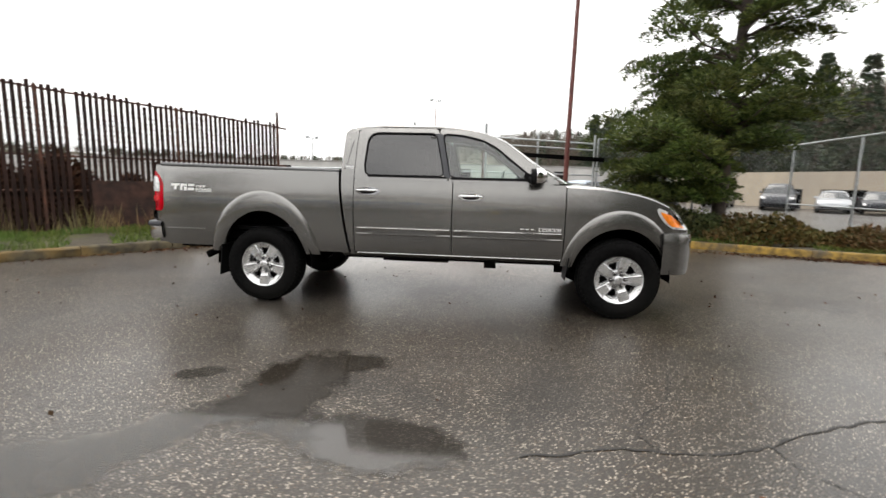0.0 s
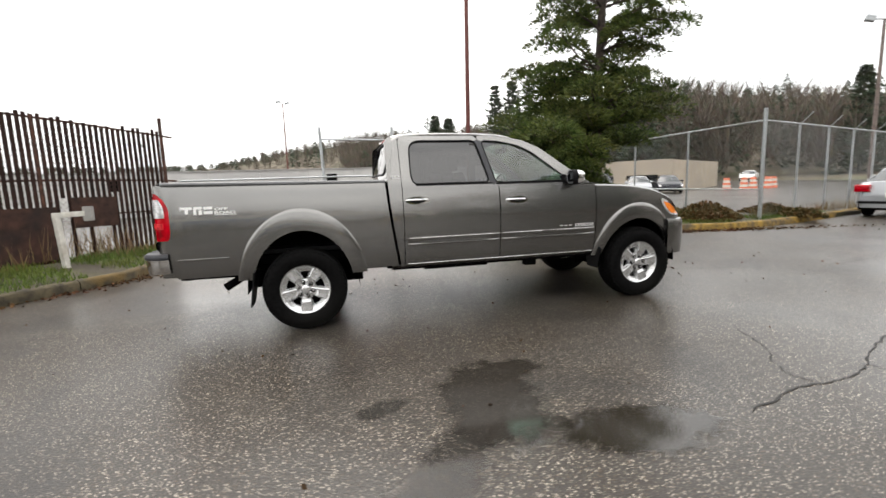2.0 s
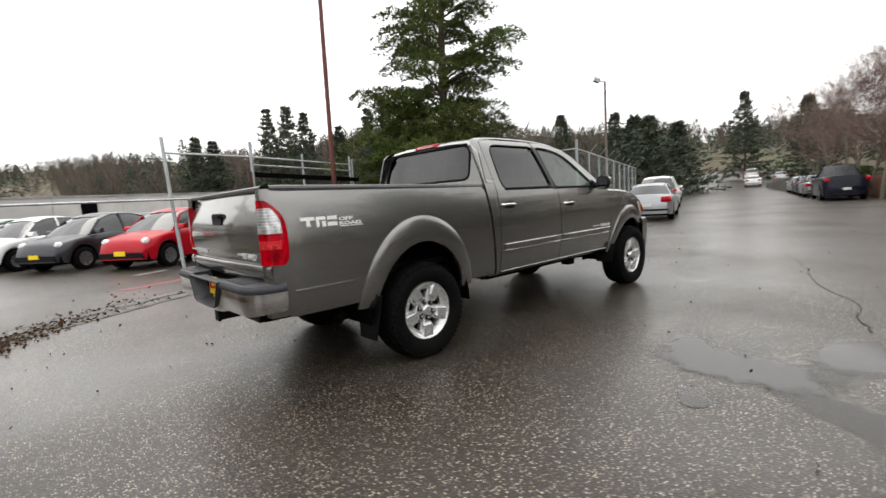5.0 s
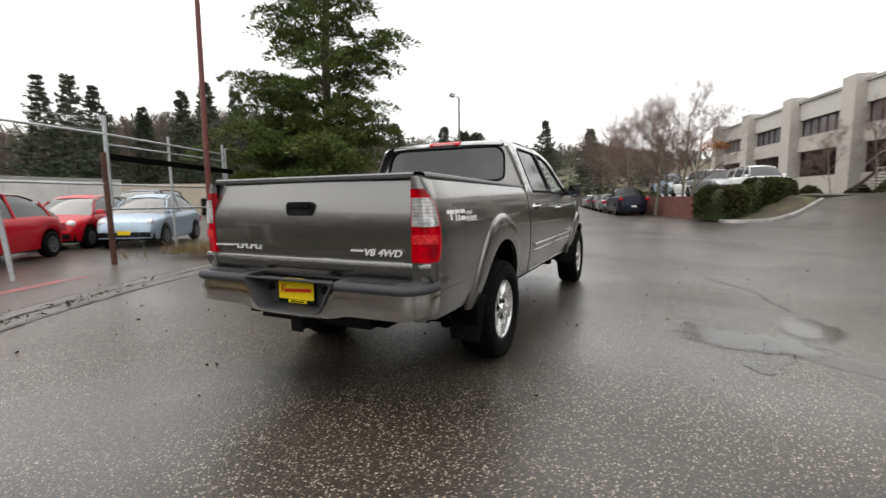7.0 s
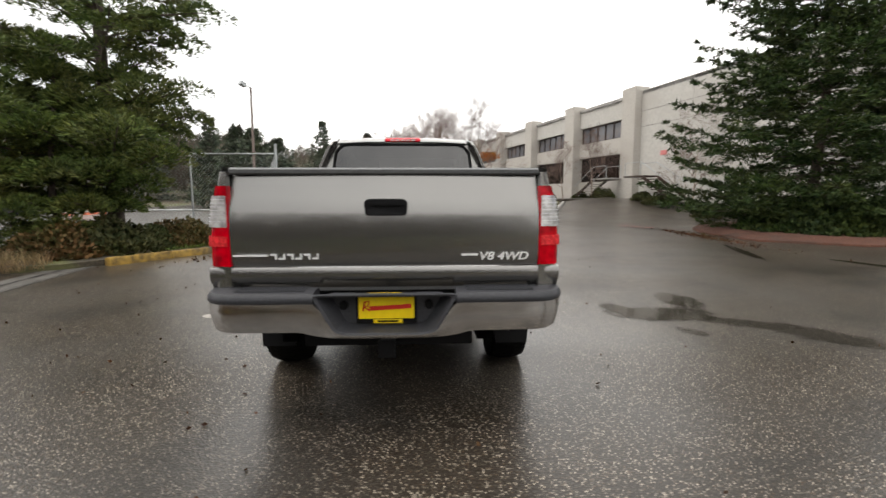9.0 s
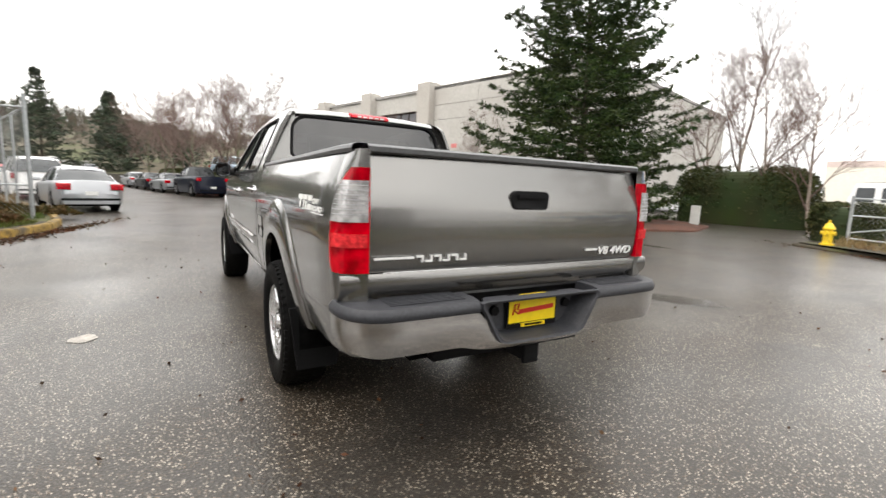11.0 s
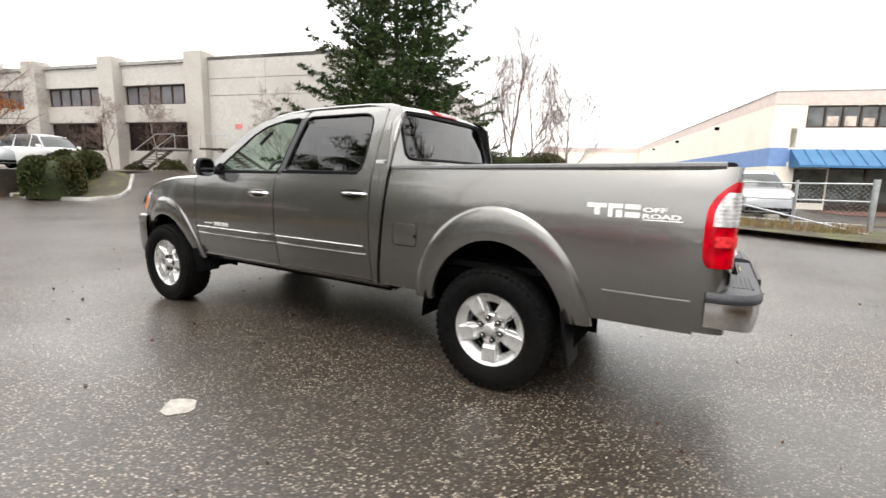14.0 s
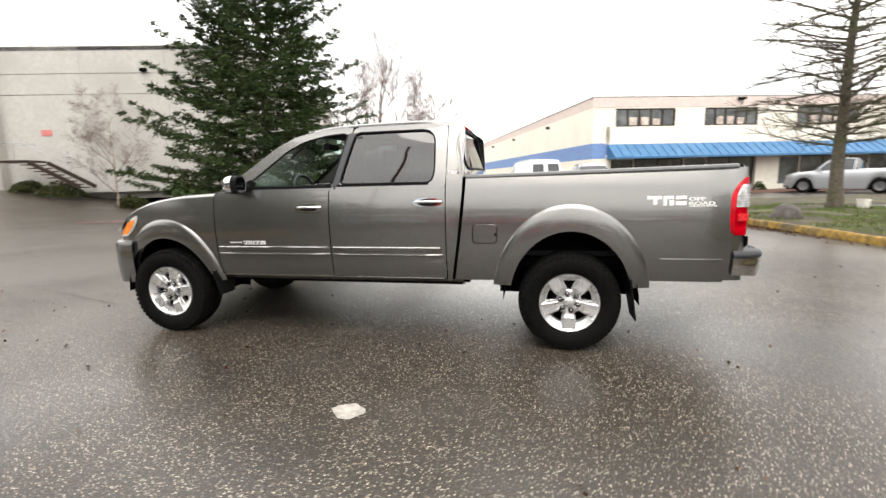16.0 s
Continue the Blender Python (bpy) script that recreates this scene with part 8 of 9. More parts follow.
for i in range(10):
    a = math.pi * i / 9
    rows.append([(0.50 * math.sin(a) * math.cos(b) * (1 + 0.22 * noise.noise(Vector((math.cos(b) * 1.5, math.sin(b) * 1.5, i * 0.4)))), 0.34 * math.sin(a) * math.sin(b) * (1 + 0.2 * noise.noise(Vector((math.cos(b), math.sin(b), i * 0.5 + 3)))), 0.34 * math.cos(a)) for b in [2 * math.pi * j / 16 for j in range(16)]])
g.grid(rows, close_u=True)
boulder = solo("boulder", g, M_ROCK, "dark rounded boulder on the grass verge", "boulder", smooth=40)
boulder.matrix_world = pose(-5.9, -8.4, 0.16, 5, 8, 60)
g = Geo()
g.lathe([(0, 0.14), (0.26, 0.17), (0.27, 0.165), (0.03, 0.13), (0.03, 0)], 16, "z", (-9.35, -11.4, 0.14))
solo("plastic_bucket", g, M_WHITEPAINT, "white plastic bucket beside the bare tree", "bucket", smooth=40)
g = Geo()
g.box(-0.16, 0.16, -0.14, 0.14, 0, 0.85)
meter = solo("utility_pedestal", g, M_BOXGREY, "pale green-grey utility pedestal beside the spruce", "utility box", bevel=0.02)
meter.matrix_world = pose(8.2, -17.0, 0.05, 0, 0, 20)

# mulch strip and path before the warehouse
g = Geo()
g.add([cpt(u, o, 0.03) for u, o in ((1.5, 0.6), (30, 0.6), (30, 5.0), (1.5, 5.0))], [(0, 1, 2, 3)])
solo("mulch_strip", g, M_MULCH, "red-brown bark mulch before the warehouse", "flower bed", kind="structure")
g = Geo()
g.add([cpt(u, o, 0.02) for u, o in ((-2, 9.5), (30, 9.5), (30, 14.5), (2, 14.5))], [(0, 1, 2, 3)])
solo("grass_strip", g, M_SOIL_, "mossy strip of lawn before the warehouse", "lawn", kind="structure")
for k, (u, h) in enumerate(((11.0, 0.7), (13.9, 0.9), (9.6, 0.5))):
    p = cpt(u, 1.2, 0.03)
    sh = solo("small_shrub", leaf_mound(70 + k, 0.35, 0.35, h, 500, 0.10), M_HEDGE, "small rounded green shrub by the shop front", "shrub", "shop shrubs")
    sh.matrix_world = Matrix.Translation(p)

# ---- hedges, ground cover, grass ----
def hedge(name, x, y, rx, ry, h, rz, seed, count, label):
    """A clipped hedge: leaves packed over a rounded block."""
    rng = random.Random(seed)
    g = Geo()

    def sup(c):
        return math.copysign(abs(c) ** 0.42, c)
    rows = []
    for i in range(9):
        a = math.pi / 2 * i / 8
        rows.append([(0.93 * rx * sup(math.cos(a)) * sup(math.cos(b)), 0.93 * ry * sup(math.cos(a)) * sup(math.sin(b)), 0.94 * h * sup(math.sin(a))) for b in [2 * math.pi * j / 28 for j in range(28)]])
    g.grid(rows, close_u=True)
    for _ in range(count):
        a, b = math.asin(rng.random()), rng.uniform(0, 6.283)
        p = Vector((rx * sup(math.cos(a)) * sup(math.cos(b)), ry * sup(math.cos(a)) * sup(math.sin(b)), h * sup(math.sin(a)))) * rng.uniform(0.93, 1.03)
        d = Vector((math.cos(b) * math.cos(a) + rng.uniform(-1, 1), math.sin(b) * math.cos(a) + rng.uniform(-1, 1), math.sin(a) + rng.uniform(-0.6, 1)))
        blade(g, p, d, rng.uniform(0.08, 0.16), rng.uniform(0.025, 0.05), rng)
    o = solo(name, g, M_HEDGE, label, "hedge", "hedges")
    o.matrix_world = at_ground(x, y, rz)
    return o


hedge("clipped_hedge", 23.5, -5.1, 2.6, 1.0, 1.60, -20, 81, 11000, "large clipped green hedge in a mulch bed")
hedge("clipped_hedge", 26.4, -7.2, 1.7, 0.9, 1.55, -30, 82, 6000, "smaller clipped green hedge in a mulch bed")
hedge("clipped_hedge", 37.5, -0.4, 2.8, 1.0, 1.5, 18, 83, 5000, "dark clipped hedge along the road")
hedge("clipped_hedge", 44.5, 1.2, 3.4, 1.2, 1.8, 16, 84, 5000, "dark clipped hedge along the road")
hedge("clipped_hedge", 9.0, -22.0, 2.9, 1.2, 2.7, 10, 85, 7000, "tall rough green hedge behind the yard")
hedge("clipped_hedge", 3.2, -17.0, 0.9, 0.7, 1.2, 0, 86, 2500, "bushy green shrub at the yard fence")
SH = "shrubs at the office"
for k, (u, o, rx, h) in enumerate(((-4.9, 1.4, 1.3, 1.1), (-3.2, 1.2, 0.9, 0.8), (-8.6, 1.6, 0.9, 0.75), (-12.3, 1.6, 1.1, 0.9), (0.6, 1.5, 1.2, 0.9), (3.6, 1.4, 0.8, 0.7), (8.5, 1.4, 0.9, 0.8))):
    p = bpt(u, o, 0)
    b = solo("low_shrub", leaf_mound(90 + k, rx, rx * 0.7, h, 1500, 0.13), M_HEDGE, "low green shrub at the foot of the office wall", "shrub", SH)
    b.matrix_world = at_ground(p[0], p[1])
for k, (u, o, h) in enumerate(((0.9, 2.2, 5.0), (-8.1, 2.0, 5.6), (4.6, 2.3, 4.6))):
    t, w = bare_tree(60 + k, h, 0.010, 4, 0.55, 8, 5, 0.15, 0.35)
    p = bpt(u, o, 0)
    place_tree("birch_tree", (("trunk", t), ("crown", w)), (M_BIRCH, M_TWIG), at_ground(p[0], p[1], 77 * k), "slender leafless birch before the office wall", group="birches")


def scatter(seed, outline, count, hmin, hmax, width, lean, mat, name, label, base=0.10):
    """Blades of grass or weeds over an outline, as one stuff object."""
    rng = random.Random(seed)
    xs, ys = [p[0] for p in outline], [p[1] for p in outline]
    g = Geo()

    def inside(x, y):
        c = False
        for (x1, y1), (x2, y2) in zip(outline, outline[1:] + outline[:1]):
            if (y1 > y) != (y2 > y) and x < (x2 - x1) * (y - y1) / (y2 - y1) + x1:
                c = not c
        return c
    made = 0
    while made < count:
        x, y = rng.uniform(min(xs), max(xs)), rng.uniform(min(ys), max(ys))
        made += 1
        if not inside(x, y) or noise.noise(Vector((x * 0.9 + seed, y * 0.9, 0))) < -0.12:
            continue
        d = Vector((rng.uniform(-1, 1) * lean, rng.uniform(-1, 1) * lean, 1))
        blade(g, (x, y, land(x, y) + base), d, rng.uniform(hmin, hmax), width * rng.uniform(0.6, 1.4), rng)
    return solo(name, g, mat, label, "grass", kind="stuff")


V1 = [(-6.27, -1.95), (-4.67, 0.15), (-3.37, 1.90), (-2.88, 2.6), (-2.75, 4.6), (-3.1, 6.9), (-4.4, 6.0), (-6.6, 3.2), (-8.6, 0.4)]
scatter(101, V1, 30000, 0.05, 0.16, 0.006, 0.6, M_GRASS, "verge_grass", "short wet green grass along the rusty fence", 0.11)
V1b = [(-5.4, 3.4), (-3.6, 5.8), (-3.9, 6.1), (-6.3, 3.3), (-8.4, 0.4), (-7.9, 0.1)]
fs = Vector((-fdir.y, fdir.x))
fs = fs if fs.x > 0 else -fs
V1c = [tuple(FA + fdir * d + fs * o) for d, o in ((0.4, 0.05), (3.5, 0.05), (7.0, 0.05), (7.0, 1.1), (3.5, 1.1), (0.4, 0.9))]
scatter(111, V1c, 22000, 0.05, 0.17, 0.006, 0.6, M_GRASS, "verge_grass", "short wet green grass at the foot of the fence", 0.12)
scatter(112, V1c, 2600, 0.20, 0.65, 0.006, 0.4, M_DRYGRASS, "dry_weeds", "dry weeds at the foot of the fence", 0.11)
scatter(102, V1b, 9000, 0.25, 0.85, 0.006, 0.35, M_DRYGRASS, "dry_weeds", "tall dry weeds at the foot of the rusty fence", 0.10)
V2 = [(5.5, 6.0), (6.4, 5.5), (7.5, 4.9), (8.7, 4.35), (9.7, 4.1), (10.9, 4.15), (15, 5.1), (15, 5.4), (11.4, 5.0), (9.0, 5.6), (6.2, 7.0)]
scatter(103, V2, 30000, 0.04, 0.14, 0.006, 0.7, M_GRASS, "verge_grass", "thin grass along the yellow kerb", 0.11)
scatter(104, [(4.2, 6.4), (5.3, 6.0), (5.6, 8.2), (2.1, 8.4), (2.0, 7.9)], 7000, 0.08, 0.40, 0.006, 0.6, M_DRYGRASS, "dry_weeds", "dry weeds round the pole and gate post", 0.03)
scatter(105, [(11.2, 4.5), (16, 5.7), (22, 7.2), (22, 7.6), (11, 5.2)], 8000, 0.1, 0.45, 0.007, 0.5, M_DRYGRASS, "dry_weeds", "dry weeds along the galvanised fence", 0.05)
V4 = [(-4.3, -10.4), (-5.1, -8.65), (-5.4, -7.2), (-5.7, -5.6), (-6.4, -2.5), (-7.6, 2.0), (-11, 1.5), (-11.5, -9.0), (-9.6, -13.3), (-6.0, -13.6)]
scatter(106, V4, 45000, 0.04, 0.12, 0.007, 0.7, M_GRASS, "verge_grass", "patchy moss-green lawn before the warehouse", 0.12)
scatter(107, [(3.0, -13.7), (0.3, -12.6), (-2.2, -11.5), (-4.15, -10.5), (-4.6, -12.2), (-1.4, -13.7), (2.3, -14.6)], 12000, 0.05, 0.4, 0.007, 0.6, M_DRYGRASS, "dry_weeds", "dry weeds and litter under the pipe fence", 0.08)
for k, (x, y, rx, ry, h, c) in enumerate(((8.6, 5.9, 1.7, 1.2, 0.65, 5200), (7.0, 6.6, 1.5, 1.1, 0.85, 5200), (10.3, 5.4, 1.3, 0.9, 0.45, 3000), (5.9, 7.2, 1.2, 0.8, 0.7, 3000), (12.6, 5.1, 1.4, 0.5, 0.35, 1800))):
    m = solo("ground_cover", leaf_mound(110 + k, rx, ry, h, c, 0.10), M_IVY if k != 1 else M_HEDGE, "low sprawling brown and green ground cover on the verge", "shrub", "ground cover")
    m.matrix_world = at_ground(x, y, 20 * k, 0.12)
# dry brambles grown up behind the slats
M_BRAMBLE = leaf_mat("dry_bramble_leaves", (0.030, 0.016, 0.010), (0.075, 0.040, 0.018))
for s_, rx, h, seed in ((4.9, 1.2, 2.0, 191), (6.6, 1.5, 2.5, 192), (9.0, 1.7, 2.2, 193)):
    p = FA + fdir * s_ + Vector((fdir.y, -fdir.x)) * 1.3
    b = solo("bramble_bush", leaf_mound(seed, rx, 1.0, h, 3500, 0.10), M_BRAMBLE, "dry brown bramble behind a slatted fence", "bush", "brambles")
    b.matrix_world = at_ground(p.x, p.y, fang)
# spruce skirt and mulch bed
verge("verge_5", [(9.0, -9.8), (12.0, -10.0), (14.3, -11.0), (17.0, -13.0), (14.0, -18.0), (8.0, -17.8), (6.6, -14.6), (7.4, -11.6)], 0.06, M_MULCH, "bark mulch bed under a spruce", 0.2)
skirt = solo("spruce_undergrowth", leaf_mound(130, 2.7, 2.5, 1.5, 16000, 0.14), M_NEEDLE_SPRUCE, "dark low branches round the foot of the spruce", "shrub")
skirt.matrix_world = at_ground(10.6, -13.2, 0, 0.05)

# ---- puddles, cracks, patches, drains, litter on the asphalt ----
def water(name):
    m = bpy.data.materials.new(name)
    m.use_nodes = True
    n, l = m.node_tree.nodes, m.node_tree.links
    b = n["Principled BSDF"]
    b.inputs["Base Color"].default_value = (0.022, 0.018, 0.014, 1)
    b.inputs["Roughness"].default_value = 0.08
    b.inputs["Specular IOR Level"].default_value = 0.95
    b.inputs["IOR"].default_value = 1.45
    t = n.new("ShaderNodeTexNoise")
    t.inputs["Scale"].default_value = 7.0
    bp = n.new("ShaderNodeBump")
    bp.inputs["Strength"].default_value, bp.inputs["Distance"].default_value = 0.02, 0.01
    g_ = n.new("ShaderNodeNewGeometry")
    l.new(g_.outputs["Position"], t.inputs["Vector"])
    l.new(t.outputs["Fac"], bp.inputs["Height"])
    l.new(bp.outputs["Normal"], b.inputs["Normal"])
    return m


def puddle_film(name, lobes, strength=0.84):
    """A thin sheet of rain water over dark asphalt that thins out to nothing at its rim. Lobes are (x, y, long radius, short radius, turn)."""
    m = water(name)
    n, l = m.node_tree.nodes, m.node_tree.links
    g_ = n.new("ShaderNodeNewGeometry")
    depth = None
    for cx, cy, a, b, turn in lobes:
        mp, gr = n.new("ShaderNodeMapping"), n.new("ShaderNodeTexGradient")
        mp.vector_type, gr.gradient_type = "TEXTURE", "SPHERICAL"
        mp.inputs["Location"].default_value = (cx, cy, land(cx, cy))
        mp.inputs["Rotation"].default_value = (0, 0, radians(turn))
        mp.inputs["Scale"].default_value = (a, b, 1000.0)
        l.new(g_.outputs["Position"], mp.inputs["Vector"])
        l.new(mp.outputs["Vector"], gr.inputs["Vector"])
        if depth is None:
            depth = gr.outputs["Fac"]
        else:
            mx = n.new("ShaderNodeMath")
            mx.operation = "MAXIMUM"
            l.new(depth, mx.inputs[0])
            l.new(gr.outputs["Fac"], mx.inputs[1])
            depth = mx.outputs[0]
    t = n.new("ShaderNodeTexNoise")
    t.inputs["Scale"].default_value, t.inputs["Detail"].default_value = 7.0, 7.0
    l.new(g_.outputs["Position"], t.inputs["Vector"])
    half = n.new("ShaderNodeMath")
    half.operation, half.inputs[1].default_value = "MULTIPLY", 0.9
    l.new(t.outputs["Fac"], half.inputs[0])
    add, mr = n.new("ShaderNodeMath"), n.new("ShaderNodeMapRange")
    add.operation = "ADD"
    l.new(depth, add.inputs[0])
    l.new(half.outputs[0], add.inputs[1])
    mr.interpolation_type = "SMOOTHSTEP"
    mr.inputs["From Min"].default_value, mr.inputs["From Max"].default_value = 0.50, 0.85
    mr.inputs["To Max"].default_value = strength
    l.new(add.outputs[0], mr.inputs["Value"])
    rim = n.new("ShaderNodeMath")
    rim.operation, rim.inputs[1].default_value = "GREATER_THAN", 0.001
    l.new(depth, rim.inputs[0])
    both = n.new("ShaderNodeMath")
    both.operation = "MULTIPLY"
    l.new(mr.outputs["Result"], both.inputs[0])
    l.new(rim.outputs[0], both.inputs[1])
    tr, mx = n.new("ShaderNodeBsdfTransparent"), n.new("ShaderNodeMixShader")
    l.new(both.outputs[0], mx.inputs["Fac"])
    l.new(tr.outputs["BSDF"], mx.inputs[1])
    l.new(n["Principled BSDF"].outputs["BSDF"], mx.inputs[2])
    l.new(mx.outputs["Shader"], n["Material Output"].inputs["Surface"])
    return m


def flat_patch(name, outline, mat, label, category, z=0.004, wobble=0.05, n=120, seed=0, freq=3.0):
    g = Geo()
    o = resample([(x, y, 0) for x, y in outline], n)
    g.add([(p.x + wobble * noise.noise(p * freq + Vector((seed, 0, 0))), p.y + wobble * noise.noise(p * freq + Vector((0, seed + 5, 3))), land(p.x, p.y) + z) for p in o], [tuple(range(n))])
    return solo(name, g, mat, label, category, kind="structure")


def puddle(name, lobes, label, z=0.005, strength=0.84):
    """Overlapping shallow pools."""
    r = [max(l[2], l[3]) for l in lobes]
    x0, x1 = min(l[0] - k for l, k in zip(lobes, r)), max(l[0] + k for l, k in zip(lobes, r))
    y0, y1 = min(l[1] - k for l, k in zip(lobes, r)), max(l[1] + k for l, k in zip(lobes, r))
    g = Geo()
    g.add([(x0, y0, land(x0, y0) + z), (x1, y0, land(x1, y0) + z), (x1, y1, land(x1, y1) + z), (x0, y1, land(x0, y1) + z)], [(0, 1, 2, 3)])
    return solo(name, g, puddle_film("rain_water_" + name, lobes, strength), label, "puddle", kind="structure")


puddle("puddle_1", [(1.17, -2.76, 0.66, 0.36, 82), (1.34, -2.42, 0.46, 0.20, 12), (1.82, -3.32, 0.52, 0.30, -8)], "shallow rain puddle on asphalt")
puddle("puddle_5", [(1.34, -3.20, 0.40, 0.20, -20), (0.74, -3.42, 0.60, 0.20, 58), (0.36, -3.82, 0.60, 0.30, 35)], "thin film of rain water running off a puddle", 0.004, 0.45)
puddle("puddle_2", [(0.50, -2.72, 0.20, 0.11, 20)], "small rain puddle on asphalt", 0.005, 0.7)
puddle("puddle_3", [(6.8, -7.7, 2.1, 0.16, -22), (4.5, -8.6, 1.0, 0.18, 8)], "thin trail of rain water across the drive")
puddle("puddle_4", [(21.3, -7.4, 2.4, 0.8, 16)], "rain puddle in the driveway mouth", 0.03)
M_PALE = material("pale_worn_patch", (0.30, 0.28, 0.25), 0.6, var=0.2, scale=20, second=(0.20, 0.18, 0.16), second_scale=9)
flat_patch("pale_patch", [(1.26, 2.04), (1.33, 1.99), (1.42, 2.03), (1.45, 2.08), (1.38, 2.16), (1.30, 2.17), (1.24, 2.10)], M_PALE, "pale splash of dried filler on asphalt", "stain", wobble=0.02, seed=5, n=60, freq=9)
M_CRACK = material("dark_crack", (0.012, 0.011, 0.010), 0.7, var=0.3, scale=40)


def crack(name, pts, w, seed, label="dark branching crack in the asphalt"):
    g = Geo()
    line = resample([(x, y, 0) for x, y in pts], 90, False)
    rows = []
    for i, p in enumerate(line):
        d = (line[min(i + 1, 89)] - line[max(i - 1, 0)]).normalized()
        s = Vector((-d.y, d.x, 0))
        c = p + s * (0.05 * noise.noise(p * 6 + Vector((seed, 0, 0))) + 0.02 * noise.noise(p * 25 + Vector((seed, 1, 0))))
        hw = w * max(0.12, 0.5 + 0.9 * noise.noise(p * 11 + Vector((seed, 7, 2))))
        rows.append([tuple(c - s * hw + Vector((0, 0, land(p.x, p.y) + 0.004))), tuple(c + s * hw + Vector((0, 0, land(p.x, p.y) + 0.004)))])
    g.grid(rows)
    return solo(name, g, M_CRACK, label, "crack", kind="structure")


crack("crack_1", [(2.5, -3.36), (2.9, -3.22), (3.25, -3.2), (3.5, -3.2), (3.95, -2.96), (4.65, -2.66), (5.6, -2.45), (7.2, -1.9)], 0.012, 1)
crack("crack_2", [(3.2, -3.2), (3.15, -2.95), (3.45, -2.6), (3.6, -2.2)], 0.007, 2)
crack("crack_3", [(3.7, -3.05), (4.0, -3.5), (4.6, -3.7), (5.2, -4.2)], 0.007, 3)
crack("crack_4", [(8.5, -4.5), (10.0, -4.1), (11.5, -4.4), (13.5, -3.9)], 0.02, 4)
crack("crack_5", [(5.0, 0.2), (7.0, -0.4), (8.5, -0.2), (11, 0.4)], 0.010, 5)
crack("crack_6", [(9.5, -8.2), (12, -7.7), (15, -7.2), (19, -6.2)], 0.03, 6)
# concrete drain strip across the gateway, with two dark joints
g = Geo()
dl = resample([(-4.6, 1.3, 0), (-3.0, 2.75, 0), (-2.08, 3.40, 0), (-0.75, 4.2, 0), (0.35, 4.72, 0), (2.65, 5.50, 0), (5.2, 5.95, 0)], 60, False)
rows = []
for i, p in enumerate(dl):
    d = (dl[min(i + 1, 59)] - dl[max(i - 1, 0)]).normalized()
    s = Vector((-d.y, d.x, 0))
    rows.append([tuple(p + s * a + Vector((0, 0, b))) for a, b in ((-0.02, -0.02), (-0.02, 0.005), (0.30, 0.005), (0.32, 0.012), (0.56, 0.012), (0.58, -0.02))])
g.grid(rows)
M_GUTTER = material("worn_grey_gutter_concrete", (0.085, 0.080, 0.073), 0.5, var=0.3, scale=14, second=(0.045, 0.041, 0.036), second_scale=1.5, bump=0.3, bump_scale=50)
solo("drain_strip", g, M_GUTTER, "worn concrete gutter strip across the gateway", "gutter", kind="structure")
for k, off in enumerate((0.0, 0.30, 0.58)):
    pts = []
    for i, p in enumerate(dl):
        d = (dl[min(i + 1, 59)] - dl[max(i - 1, 0)]).normalized()
        pts.append((p.x - d.y * off, p.y + d.x * off))
    c = crack("gutter_joint_%d" % (k + 1), pts, 0.022, 11 + k, "dark wet joint along the gutter")
    c.location.z = 0.014
M_REDLINE = material("worn_red_road_paint", (0.22, 0.03, 0.03), 0.5, var=0.4, scale=12, second=(0.07, 0.05, 0.05), second_scale=4)
flat_patch("red_road_mark", [(-1.1, 6.0), (0.9, 6.75), (0.85, 6.92), (-1.2, 6.2)], M_REDLINE, "worn red line painted on the asphalt", "road marking", wobble=0.06, seed=6)
flat_patch("white_road_mark", [(-0.6, 8.3), (0.1, 8.65), (0.02, 8.78), (-0.68, 8.42)], M_PALE, "worn white parking line", "road marking", wobble=0.04, seed=7)
flat_patch("red_road_mark", [(14.6, -9.6), (16.6, -9.1), (16.5, -8.9), (14.5, -9.35)], M_REDLINE, "faint red mark on the driveway", "road marking", z=0.05, wobble=0.1, seed=8)


def litter(seed, cx, cy, rx, ry, rz, count, size, label):
    """Dead leaves and grit strewn in drifts."""
    rng = random.Random(seed)
    g = Geo()
    ca, sa = math.cos(radians(rz)), math.sin(radians(rz))
    for _ in range(count):
        a, b = rng.gauss(0, 0.5) * rx, rng.gauss(0, 0.5) * ry
        x, y = cx + a * ca - b * sa, cy + a * sa + b * ca
        blade(g, (x, y, land(x, y) + 0.006), (rng.uniform(-1, 1), rng.uniform(-1, 1), rng.uniform(0, 0.35)), size * rng.uniform(0.4, 1.5), size * rng.uniform(0.2, 0.5), rng)
    return solo("leaf_litter", g, M_LITTER, label, "leaves", kind="stuff")


litter(1, -3.2, 2.3, 2.6, 0.35, 53, 1800, 0.05, "wet dead leaves drifted along the kerb")
litter(2, -0.6, 4.5, 3.0, 0.25, 28, 160, 0.045, "wet dead leaves in the gutter")
litter(3, 9.0, 3.7, 3.0, 0.25, -14, 1200, 0.05, "dead leaves along the yellow kerb")
litter(4, -5.0, -8.0, 0.5, 2.6, 10, 1800, 0.05, "wet dead leaves along the verge kerb")
litter(5, -0.6, -12.0, 3.6, 0.4, -22, 1500, 0.055, "dead leaves along the yard kerb")
litter(6, 1.5, 1.0, 9.0, 7.0, 0, 420, 0.03, "a few scattered leaves on the asphalt")
litter(7, 11.0, -9.3, 3.5, 0.4, -8, 900, 0.06, "dead leaves along the spruce bed")

